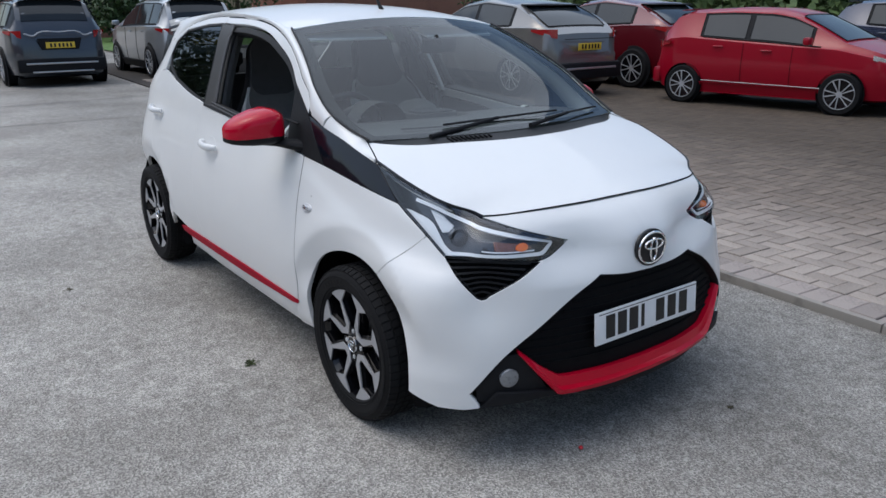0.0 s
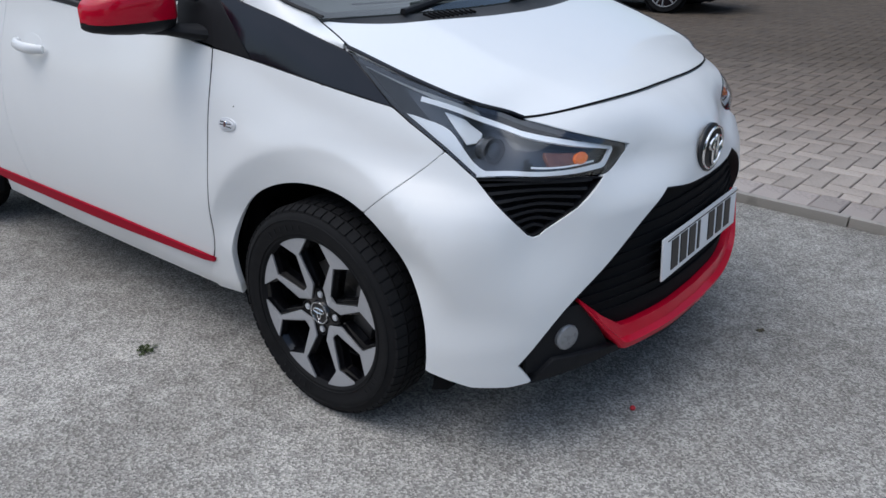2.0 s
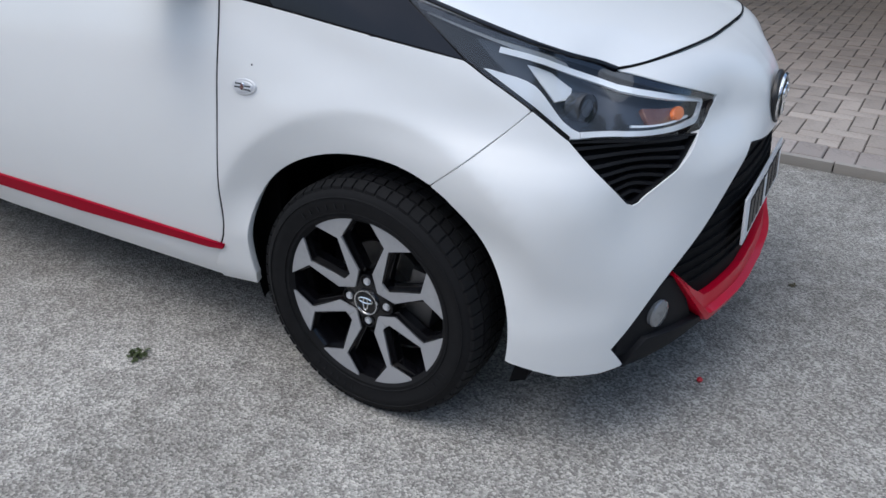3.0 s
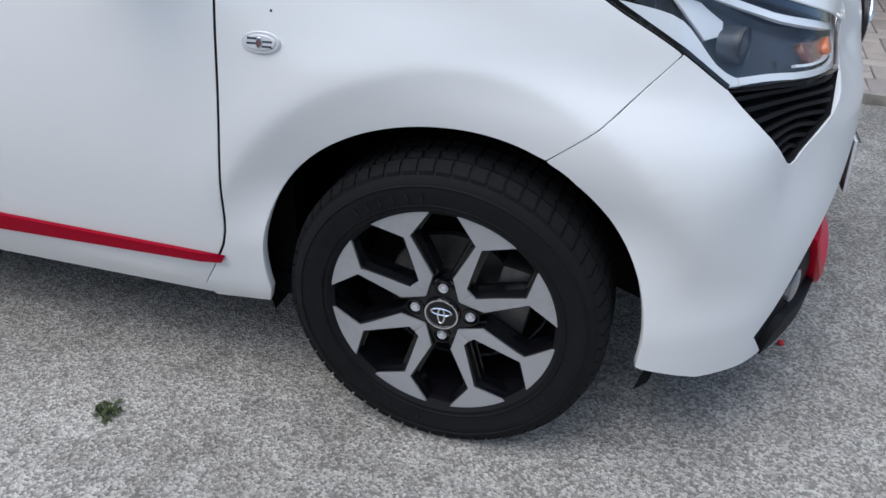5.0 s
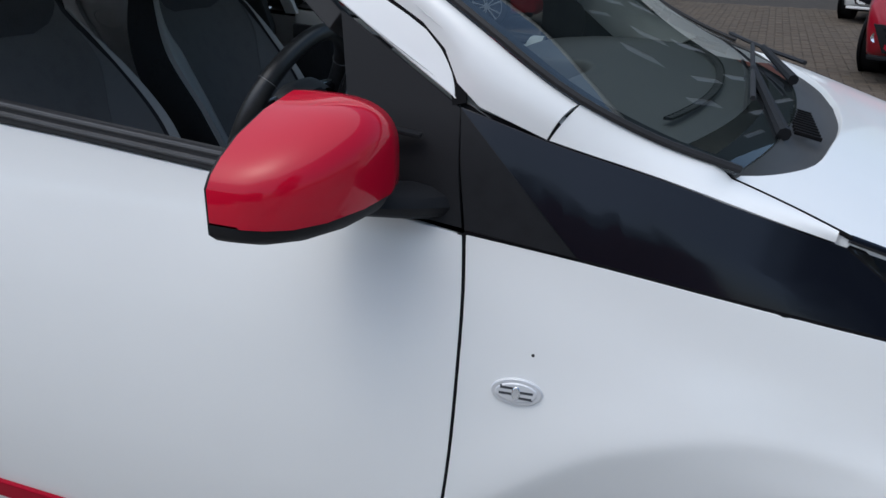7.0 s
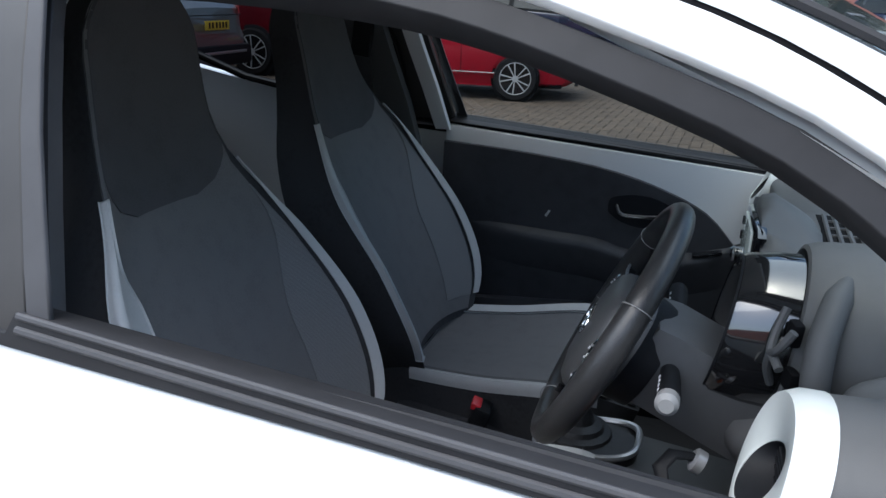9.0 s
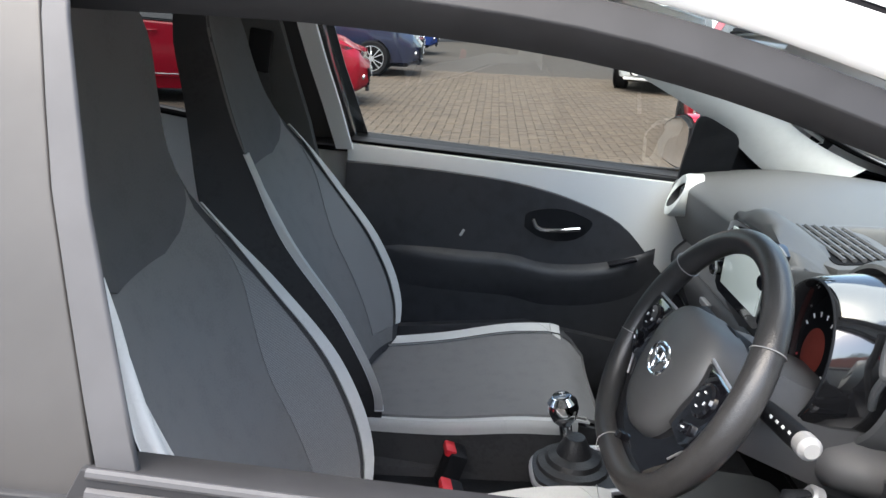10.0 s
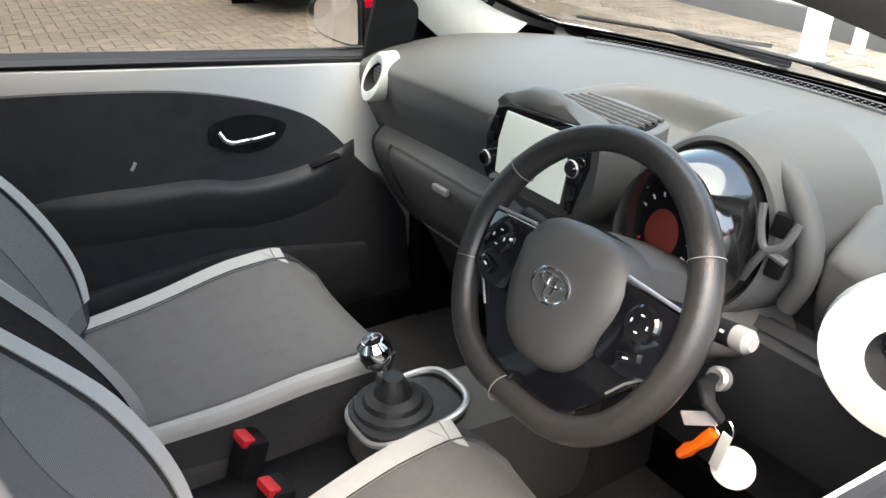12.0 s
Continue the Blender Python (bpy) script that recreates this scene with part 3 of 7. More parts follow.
    for dz, r in ((.004, .0045), (.017, .004)):
        line = [(u, float(np.interp(u, [1.76, 1.96, 2.25, 2.64], [.944, .953, .975, 1.006])) + dz) for u in np.linspace(1.80, 2.64, 14)]
        part("belt_rib", tube([tuple(shell(a * k, b) + np.array((0, -.004 * k, 0))) for a, b in line], r, 8), BELT_RUBBER, car, "grey ribbed window seal")
    panel("pillar_seal", m([(2.606, 1.004), (2.659, 1.19), (2.686, 1.31), (2.700, 1.373), (2.714, 1.376), (2.682, 1.2), (2.632, 1.002)]), BELT_RUBBER, car, "grey rubber window channel", off=-.002, depth=.006, gap=0)
    panel("pillar_trim", m([(2.634, 1.0), (2.684, 1.2), (2.716, 1.376), (2.86, 1.38), (2.78, 1.2), (2.755, 1.0)]), PILLAR_BLACK, car, "black pillar between the doors", off=-.004)
    if k < 0:
        pane = [(1.81, .950), (2.25, .975), (2.66, 1.006), (2.668, 1.2), (2.745, 1.37)] + [(q[0] + .01, q[1] - .012) for q in sorted(WINDOW_TOP, reverse=True) if 1.86 < q[0] < 2.74] + [(1.835, 1.14)]
        panel("front_door_glass", m(pane), SIDE_GLASS, car, "clear side window, wound up", off=-.022, gap=0, depth=.004, step=.05).visible_shadow = False
    win = [(2.76, 1.012), (3.0, 1.046), (3.25, 1.09), (3.40, 1.15), (3.445, 1.215), (3.42, 1.28), (3.31, 1.342), (3.05, 1.373), (2.865, 1.380), (2.785, 1.2)]
    panel("rear_door_glass", m(win), DARK_GLASS, car, "dark tinted rear glass", off=-.008, gap=.001).visible_shadow = False
    band("glass_seal", m(win), .016, SEAL, car, off=-.004, depth=.012, closed=True)
    panel("rear_door_frame", m([q for q in FRAME_SEAM_REAR if q[0] > 2.82] + [(3.52, 1.12), (3.46, 1.13), (3.445, 1.215), (3.42, 1.28), (3.31, 1.342), (3.05, 1.373), (2.865, 1.380), (2.82, 1.380), (2.82, 1.411)]), WHITE, car)
    # black strips just under the gaps, painting in the shade of the shut lines
    for line in (DOOR_FRONT, FRAME_SEAM, FRAME_SEAM_REAR, WING_SEAM, PANEL_LOW, PANEL_TOP, LAMP_BACK, LAMP_OUT):
        band("shut_line_seal", m(line), .008 if line is PANEL_TOP else .018, VOID, car, off=-.008 if line is PANEL_TOP else -.003 if line is WING_SEAM else -.0016, depth=.004)
    # side repeater
    a = [(1.552 + .030 * math.cos(t), .736 + .015 * math.sin(t)) for t in np.linspace(0, 2 * math.pi, 24, endpoint=False)]
    rep = panel("side_repeater", m(a), ALLOY, car, "clear oval side repeater", off=.005, depth=.008, gap=0, step=.01)
    a = [(1.552 + .024 * math.cos(t), .736 + .010 * math.sin(t)) for t in np.linspace(0, 2 * math.pi, 24, endpoint=False)]
    panel("lens", m(a), ALLOY, rep, off=.008, depth=.006, gap=0, step=.006)
    for ds, dz in ((-.013, .0015), (.013, -.0015), (.012, .0055), (-.012, -.0055)):
        panel("reflector_facet", m([(1.552 + ds + .0075 * p, .736 + dz + .0013 * q) for p, q in ((-1, -1), (1, -1), (1, 1), (-1, 1))]), LAMP_DARK, rep, off=.0085, depth=.003, gap=0)
    panel("bulb", m([(1.552 + .004 * math.cos(t), .736 + .007 * math.sin(t)) for t in np.linspace(0, 6.28, 10, endpoint=False)]), LAMP_SILVER, rep, off=.011, depth=.004, gap=0)
    if k > 0:
        panel("stone_chip", [(1.538 + .0016 * math.cos(t), .782 + .0016 * math.sin(t)) for t in np.linspace(0, 6.283, 8, endpoint=False)], VOID, car, off=.0008, depth=.001, gap=0)
    # door handles
    for hs, hz in ((2.575, .835), (3.45, .918)):
        pts = shell(np.linspace(hs - .095, hs + .075, 9) * k, np.linspace(hz - .004, hz + .008, 9))
        bow = [.012, .030, .040, .044, .045, .044, .040, .030, .012]
        h = part("door_handle", tube([(p[0], p[1] - k * b, p[2]) for p, b in zip(pts, bow)], [.010, .012, .013, .013, .013, .013, .013, .012, .010], 10, flat=1.3), WHITE, car, "white body-coloured door handle")
        c = [(hs + .06 * math.cos(t), hz + .004 + .032 * math.sin(t)) for t in np.linspace(0, 6.283, 20, endpoint=False)]
        panel("handle_recess", m(c), WHITE, h, off=.0012, depth=.002, gap=0, step=.02)
    build_lamp(m, k)
    build_mirror(k)
    # liner of the wheel arches
    for cx in (0, -WHEELBASE):
        bm = lathe([(.36, -.735), (.385, -.70), (.385, -.45), (.25, -.44), (.02, -.44)], 40, "y", at=(cx, 0, AXLE_Z))
        if k < 0:
            bmesh.ops.scale(bm, vec=(1, -1, 1), verts=bm.verts)
        bmesh.ops.delete(bm, geom=[v for v in bm.verts if v.co.z < .15], context="VERTS")
        part("arch_liner", bm, VOID, car)


def build_lamp(m, k):
    outline = LAMP_TOP + LAMP_LOW + LAMP_BASE + LAMP_OUT
    lamp = panel("headlamp", m(outline), BLACK, car, "headlamp with chrome light bar and amber indicator", off=-.048, depth=.03, gap=.002, step=.04)
    rim = [(a, b - .0065) for a, b in LAMP_TOP[:-2]] + [(.350, .738), (.350, .730), (.362, .722), (.405, .702), (.435, .696)]
    band("lamp_rim", m(rim), .0125, BLACK_GLOSS, lamp, off=-.002, depth=.045)
    band("lamp_rim", m([(a, b + .004) for a, b in LAMP_OUT]), .006, BLACK_GLOSS, lamp, off=-.002, depth=.045)
    panel("housing", m([(1.05, .880), (.874, .848), (.692, .806), (.553, .784), (.438, .756), (.39, .735), (.43, .706), (.607, .715), (.79, .708), (.85, .75), (.93, .79)]), LAMP_DARK, lamp, off=-.032, depth=.02, gap=0, step=.03)
    # the bright bar runs under the top edge, round the inner tip and back along the base
    bar = spline([(.99, .858), (.924, .847), (.757, .814), (.565, .779), (.44, .753)], 4) + [(.402, .744), (.394, .741), (.392, .737), (.396, .732), (.418, .714), (.427, .710), (.440, .7085)] + spline([(.50, .7115), (.607, .7155), (.70, .7175), (.780, .714)], 3)
    band("light_bar", m(bar), .0105, LIGHT_GUIDE, lamp, "bright daytime light bar", off=-.007, depth=.006)
    wedge = [(1.035, .827)] + spline([(.977, .820), (.903, .798), (.86, .768), (.802, .728), (.765, .715)], 3) + [(.755, .7085), (.815, .7055), (.90, .752)]
    panel("side_reflector", m(wedge), LIGHT_GUIDE, lamp, "bright side reflector", off=-.012, depth=.008, gap=.002, step=.03)
    panel("upper_reflector", m([(.93, .836), (.856, .822), (.795, .796), (.80, .775), (.844, .770), (.89, .802)]), LIGHT_GUIDE, lamp, off=-.020, depth=.008, gap=.002, step=.02)
    for (s, z), r in (((.745, .757), .029),):
        p = shell(s * k, z)
        d = Vector((.9, -.35 * k, .1)).normalized()
        rot = d.to_track_quat("Y", "Z").to_matrix().to_4x4()
        bm = lathe([(r, -.02), (r, .012), (r * .9, .014), (r * .84, .006), (r * .55, .014), (.002, .018)], 28)
        bm.transform(Matrix.Translation(Vector(p) - d * .03) @ rot)
        part("projector", bm, LAMP_DARK, lamp)
        ring = lathe([(r * .95, .013), (r * .965, .0145), (r * .98, .013)], 28)
        ring.transform(Matrix.Translation(Vector(p) - d * .03) @ rot)
        part("bowl_ring", ring, LAMP_DARK, lamp)
    band("lower_guide", m(spline([(.655, .732), (.60, .729), (.52, .725), (.455, .721)], 3)), .0045, LIGHT_GUIDE, lamp, off=-.014, depth=.008)
    panel("indicator", m([(.605, .764), (.475, .748), (.462, .732), (.50, .722), (.60, .732)]), INDICATOR, lamp, "dull amber indicator reflector", off=-.020, depth=.02, gap=0, step=.02)
    panel("indicator_bulb", m([(.502 + .021 * math.cos(t), .738 + .012 * math.sin(t)) for t in np.linspace(0, 6.283, 16, endpoint=False)]), AMBER, lamp, "amber bulb", off=-.010, depth=.012, gap=0, step=.01)
    panel("lens", m(outline), LAMP_GLASS, lamp, off=-.001, gap=.003, depth=.01, step=.04).visible_shadow = False
    # black triangular vent below with ribs
    tri = [(.81, .700), (.64, .704), (.445, .685), (.54, .634), (.624, .590), (.636, .581), (.652, .578), (.668, .584)]
    vent = panel("vent_triangle", m(tri), VOID, car, "black ribbed vent under the headlamp", off=-.03, gap=.001, depth=.03, step=.05)
    band("vent_edge", m(tri), .007, BLACK, vent, off=-.003, depth=.03, closed=True)
    for i in range(7):
        z = .69 - i * .0155
        u = (.70 - z) / .12
        a, b = .812 - .150 * u, .450 + .18 * u
        if a - b > .03:
            rib = [(a - .006, z), ((a + b) / 2, z + .006), (b + .01, z - .003)]
            band("rib", m(spline(rib, 4)), .006, BLACK, vent, off=-.010, depth=.02)


def build_mirror(k):
    """Door mirror: red cap, black lower shell and foot, glass facing back."""
    def at(p):
        return (p[0], p[1] * k, p[2])
    # outline seen from behind: y out from the door, z top, z bottom, depth ahead of the glass plane
    rise, ahead, inward = .002, .008, .004
    secs = [(-.762, 1.052, .962, .034), (-.768, 1.070, .950, .070), (-.79, 1.082, .945, .092), (-.83, 1.089, .943, .104), (-.88, 1.078, .944, .101),
            (-.925, 1.060, .948, .088), (-.952, 1.043, .953, .070), (-.967, 1.030, .959, .050), (-.975, 1.017, .966, .032)]
    secs = [(y + inward, t + rise, l + rise, d) for y, t, l, d in secs]

    def body(a0, a1, inset):
        bm = bmesh.new()
        rings = []
        for y, top_z, low_z, dep in secs:
            mid, hz = (top_z + low_z) / 2, (top_z - low_z) / 2 - inset
            back = -.556 + ahead - .12 * (-.762 - y)
            ring = []
            for j in range(17):
                a = a0 + (a1 - a0) * j / 16
                c, q = math.cos(a), math.sin(a)
                ring.append(bm.verts.new(at((back + (dep * 1.12 - inset) * abs(c)**.62, y, mid + hz * math.copysign(abs(q)**.62, q)))))
            rings.append(ring)
        for a, b in zip(rings, rings[1:]):
            for j in range(16):
                bm.faces.new((a[j], a[j + 1], b[j + 1], b[j]))
        for ring, y in ((rings[-1], secs[-1][0]), (rings[0], secs[0][0])):
            edge = ring[0] if a1 > 0 else ring[-1]
            corner = bm.verts.new(at((-.556 + ahead - .12 * (-.762 - y), y, edge.co.z)))
            bm.faces.new(ring + [corner] if a1 < 0 else [corner] + ring)
        return bm
    mir = part("door_mirror", body(-radians(14), radians(90), 0), RED, car, "gloss red door mirror cap", smooth=70)
    part("lower_shell", body(-radians(90), -radians(12), .003), BLACK, mir, smooth=70)
    y, top_z, low_z, dep = secs[0]
    part("end_cover", box((dep * .95, .004, (top_z - low_z) * .80), at((-.548 + dep * .45, y + .004, (top_z + low_z) / 2)), bevel=.0015), BLACK, mir)
    rim = [(y, t) for y, t, l, d in secs] + [(y, l) for y, t, l, d in secs[::-1]]
    mid = np.array(rim).mean(0)
    plate_ = prism([((mid[0] + (y - mid[0]) * .96) * k, mid[1] + (z - mid[1]) * .95) for y, z in rim], .010, "x")
    for v in plate_.verts:
        v.co.x += -.557 + ahead - .12 * (abs(v.co.y) - .762)
    part("back_rim", plate_, BLACK, mir)
    c = np.array(rim).mean(0)
    gl = prism([((c[0] + (y - c[0]) * .88) * k, c[1] + (z - c[1]) * .86) for y, z in rim], .004, "x")
    for v in gl.verts:
        v.co.x += -.565 + ahead - .12 * (abs(v.co.y) - .762)
    part("mirror_glass", gl, CHROME, mir)
    foot = tube([at(p) for p in ((-.45, -.70, .942), (-.47, -.745, .950), (-.50, -.785, .956), (-.525, -.83, .958))], [.050, .040, .030, .024], 12, flat=.5)
    part("foot", foot, BLACK, mir)
    part("fin", box((.085, .014, .006), at((-.49, -.722, 1.032)), (0, 8, 8 * k), .002), BLACK, mir)


def build_wheel(cx, k):
    """Alloy wheel: black barrel, eight machined spokes, cap, bolts, tyre with tread blocks. Outer side: -y."""
    place = pose(cx, -.705 * k, AXLE_Z, 0, 0, 0 if k > 0 else 180)
    def put_on(bm):
        bm.transform(place)
        return bm
    barrel = lathe([(.213, -.074), (.2085, -.077), (.204, -.066), (.188, -.03), (.180, .05), (.195, .075), (.20, .075)], 64)
    wheel = part("wheel", put_on(barrel), WHEEL_BLACK, car, "alloy wheel with machined spokes and black tyre")
    prof = [(.200, -.070), (.211, -.080), (.216, -.079), (.240, -.0865), (.252, -.0872), (.262, -.0845), (.274, -.078), (.281, -.066), (.2835, -.05), (.2845, 0), (.2835, .05), (.276, .075), (.25, .087), (.21, .080), (.192, .07)]
    part("tyre", put_on(lathe(prof, 96)), RUBBER, wheel, "black road tyre")
    blocks = ((-.079, -.052, 62, .012), (-.045, -.018, 62, .02), (-.012, .012, 62, 0), (.018, .045, 62, -.02), (.052, .079, 62, -.012))
    bm = bmesh.new()
    for h0, h1, n, skew in blocks:
        for j in range(n):
            a0, a1 = 2 * math.pi * (j + .09) / n, 2 * math.pi * (j + .91) / n
            vs = []
            for r in (0, 1):
                for h, da in ((h0, 0), (h1, skew)):
                    rr = (.2885 if abs(h) < .06 else .2795) if r else .272 if abs(h) > .06 else .281
                    for a in (a0, a1):
                        vs.append(bm.verts.new((rr * math.cos(a + da), h, rr * math.sin(a + da))))
            for f in ((4, 5, 7, 6), (0, 4, 6, 2), (1, 3, 7, 5), (0, 1, 5, 4), (2, 6, 7, 3)):
                bm.faces.new([vs[i] for i in f])
    part("tread", put_on(bm), RUBBER, wheel)
    part("wall_ridge", put_on(lathe([(.218, -.080), (.2195, -.083), (.221, -.0815)], 96)), RUBBER, wheel)
    part("wall_ridge", put_on(lathe([(.2555, -.0872), (.257, -.089), (.2585, -.0865)], 96)), RUBBER, wheel)
    # each spoke flares at the rim; next to the hub two and two grow together between the bolts
    to_bolt = [(.2075, 5.6), (.1625, 20.6), (.0780, 13.4), (.0430, 43.0)]
    to_gap = [(.2075, 38.4), (.1610, 24.2), (.0730, 34.8), (.0718, 44.8)]
    rim_arc = [(.2075, a) for a in (32, 26, 19, 12)]

    def dish(bm):
        for v in bm.verts:
            r = math.hypot(v.co.x, v.co.z)
            v.co.y += .010 * (1 - ease(.05, .2, r))
        return bm
    for j in range(8):
        def pts(grow):
            ring = [(r - .35 * grow / 1000 * (r < .05), a - grow * (1 if r > .05 else 0) * min(1.6, .13 / r)) for r, a in to_bolt] + [(.043, 45)] + [(r - grow / 1000 * (r < .08), min(a + grow * min(1.6, .13 / r), 45)) for r, a in to_gap[::-1]] + rim_arc
            quarter = 90 * (j // 2)
            ang = [(r, quarter + (a if j % 2 == 0 else 90 - a)) for r, a in ring]
            return [(r * math.cos(radians(a)), r * math.sin(radians(a))) for r, a in ang]
        part("spoke", put_on(dish(prism(pts(0), .005, "y", .0008, at=(0, -.0715, 0)))), MACHINED, wheel, "machined silver spoke")
        part("spoke_back", put_on(dish(prism(pts(1.6), .014, "y", .0015, at=(0, -.063, 0)))), WHEEL_BLACK, wheel)
        part("pocket_ledge", put_on(dish(prism(pts(4.2), .024, "y", .003, at=(0, -.046, 0)))), WHEEL_BLACK, wheel)
    part("hub", put_on(lathe([(.064, -.035), (.064, -.054), (.058, -.058), (.034, -.060), (.031, -.066), (.002, -.067)], 40)), WHEEL_BLACK, wheel)
    part("cap_ring", put_on(lathe([(.0270, -.066), (.0280, -.069), (.0305, -.069), (.0315, -.064)], 40)), CHROME, wheel)
    for rx, rz, z0 in ((.0185, .0065, .006), (.0060, .0150, -.002)):
        ring = tube([(rx * math.cos(t), -.0685, z0 + rz * math.sin(t)) for t in np.linspace(0, 2 * math.pi, 28, endpoint=False)], .0017, 6, closed=True)
        part("cap_badge", put_on(ring), CHROME, wheel)
    for a in (0, 90, 180, 270):
        bx, bz = .0502 * math.cos(radians(a)), .0502 * math.sin(radians(a))
        part("wheel_bolt", put_on(lathe([(.0085, -.055), (.0085, -.0615), (.0065, -.0605), (.006, -.056), (.005, -.0625), (.002, -.063)], 6 * 3, at=(bx, 0, bz))), ALLOY, wheel)
        part("bolt_seat", put_on(lathe([(.016, -.050), (.0165, -.0615), (.0148, -.0615), (.0142, -.052)], 24, at=(bx, 0, bz))), WHEEL_BLACK, wheel)
    part("brake_disc", put_on(lathe([(.12, .005), (.12, .02), (.06, .02), (.06, -.01), (.002, -.01)], 40)), DISC, wheel)
    part("caliper", put_on(box((.07, .07, .14), (.115, .012, .02), (0, 10, 0), .012)), DISC, wheel)
    part("back_plate", put_on(lathe([(.178, .055), (.02, .056)], 32)), VOID, wheel)
    part("valve", put_on(lathe([(.004, -.06), (.004, -.04)], 8, at=(.15 * math.cos(radians(-110)), 0, .15 * math.sin(radians(-110))))), RUBBER, wheel)
    for a in list(range(98, 132, 6)) + list(range(236, 262, 5)) + list(range(318, 338, 5)):
        b = box((.004, .0012, .012), (0, -.0872, 0))
        b.transform(pose(0, 0, 0, 0, -a + 90, 0) @ pose(0, 0, .236))
        part("tyre_marking", put_on(b), BLACK, wheel)


build_side(1)
build_side(-1)
for wx in (0, -WHEELBASE):
    build_wheel(wx, 1), build_wheel(wx, -1)

# front: bumper skin, grille, lip, plate, badge
upper = WING_SEAM[::-1] + [(.81, .703), (.668, .583), (.652, .577), (.636, .580), (.624, .589), (.54, .634), (.445, .685)] + LAMP_LOW[::-1] + [q for q in LAMP_TOP[::-1] if q[0] <= .645] + SHUT[1:]
right = NOSE_LOW[::-1] + GRILLE_EDGE[::-1] + [(.652, .224), (.71, .214), (.80, .212), (.905, .236)] + ARCH_BUMPER + upper
outline = right + flip(right)[::-1][1:-1]
panel("front_bumper", outline, WHITE, car, step=.0245, gap=.0016)
panel("bumper_inner", [(-.66, .22), (-.66, .3), (-.25, .64), (.25, .64), (.66, .3), (.66, .22), (.3, .20), (-.3, .20)], VOID, car, off=-.055, gap=0)
grille = panel("grille", flip(GRILLE_EDGE) + flip(NOSE_LOW)[1:] + NOSE_LOW[::-1][1:] + GRILLE_EDGE[::-1][1:] + [(.66, .235), (.45, .246), (.2, .225), (0, .222), (-.2, .225), (-.45, .246), (-.66, .235)], GRILLE_BLACK, car, "black lower grille with fine mesh bars", off=-.030, depth=.02, gap=.001, step=.04)
band("grille_edge", flip(GRILLE_EDGE) + flip(NOSE_LOW)[1:] + NOSE_LOW[::-1][1:] + GRILLE_EDGE[::-1][1:], .006, BLACK, grille, off=-.002, depth=.03)
for i in range(9):
    z = .575 - i * .028
    w = float(np.interp(z, [.30, .40, .488, .566, .622], [.62, .53, .42, .30, .20]))
    band("grille_bar", [(w * u / 8, z) for u in range(-8, 9)], .005, VOID, grille, off=-.024, depth=.012)
lip = spline([(.66, .224), (.55, .235), (.41, .244), (.2, .214), (0, .209)], 4)
panel("front_lip", lip + flip(lip)[::-1][1:] + [(-.60, .275), (-.40, .262), (-.2, .236), (0, .231), (.2, .236), (.40, .262), (.60, .275)], BLACK, car, "black plastic front lip", off=.004, gap=0, depth=.06)
for k in (1, -1):
    m = (lambda l: l) if k > 0 else flip
    panel("fog_lamp_surround", m([(.668, .288), (.665, .240), (.55, .252), (.43, .268), (.47, .33), (.53, .40), (.57, .398)]), BLACK, car, off=-.012, depth=.04, gap=0)
    p = shell(.560 * k, .322)
    d = Vector((.93, -.30 * k, .0)).normalized()
    bm = lathe([(.032, -.03), (.0325, .003), (.030, .006), (.024, .0075), (.013, .0095), (.002, .010)], 32)
    bm.transform(Matrix.Translation(Vector(p) - d * .012) @ d.to_track_quat("Y", "Z").to_matrix().to_4x4())
    part("fog_lamp", bm, FOG_LENS, car, "round grey fog lamp")
def splitter():
    """Red trim: a sloping face over a ledge that stands proud, turned up and tapering at both ends."""
    bm = bmesh.new()
    rows = []
    for q in np.r_[-.535, np.linspace(-.50, -.40, 6), np.linspace(-.385, .385, 23), np.linspace(.40, .50, 6), .535]:
        top_z = float(np.interp(abs(q), [0, .36, .385, .45, .535], [.296, .300, .304, .345, .415]))
        low_z = float(np.interp(abs(q), [0, .36, .395, .45, .535], [.238, .240, .244, .306, .405]))
        e = 1 - float(ease(.39, .50, abs(q)))
        row = []
        for u, off in ((1.0, -.012), (.48, -.002), (.36, .004 + .012 * e), (.06, .002 + .012 * e), (0, -.002 + .008 * e), (0, -.04), (1.0, -.045)):
            z = low_z + (top_z - low_z) * u
            v = shell(q, z)
            g = np.cross(shell(q + .001, z) - shell(q - .001, z), (0, 0, 1.0))
            g *= np.sign(g[0]) / (np.linalg.norm(g) + 1e-12)
            row.append(bm.verts.new(v + g * off))
        rows.append(row)
    for r0, r1 in zip(rows, rows[1:]):
        for j in range(7):
            bm.faces.new((r0[j], r0[(j + 1) % 7], r1[(j + 1) % 7], r1[j]))
    bm.faces.new(rows[0]), bm.faces.new(rows[-1])
    return bm


part("splitter_trim", splitter(), RED_TRIM, car, "gloss red lower grille trim", smooth=28)
plate = part("number_plate", box((.006, .52, .111), (.690, 0, .448), (0, -4, 0), .002), PLATE_WHITE, car, "white front number plate with dark bars")
for y in (-.19, -.133, -.076, -.03, .06, .122, .184):
    part("character_bar", box((.002, .014 if abs(y + .03) < .01 else .042, .079), (.6945, y, .448), (0, -4, 0)), INK, plate)
part("plate_border", join(box((.002, .50, .002), (.6965, 0, .499), (0, -4, 0)), box((.002, .50, .002), (.6895, 0, .397), (0, -4, 0))), INK, plate)
dish = lathe([(.076, -.004), (.076, .003), (.073, .005), (.002, .008)], 40, "x")
dish.transform(pose(.680, 0, .680, 0, -6, 0) @ Matrix.Diagonal((1, 1, .82, 1)))
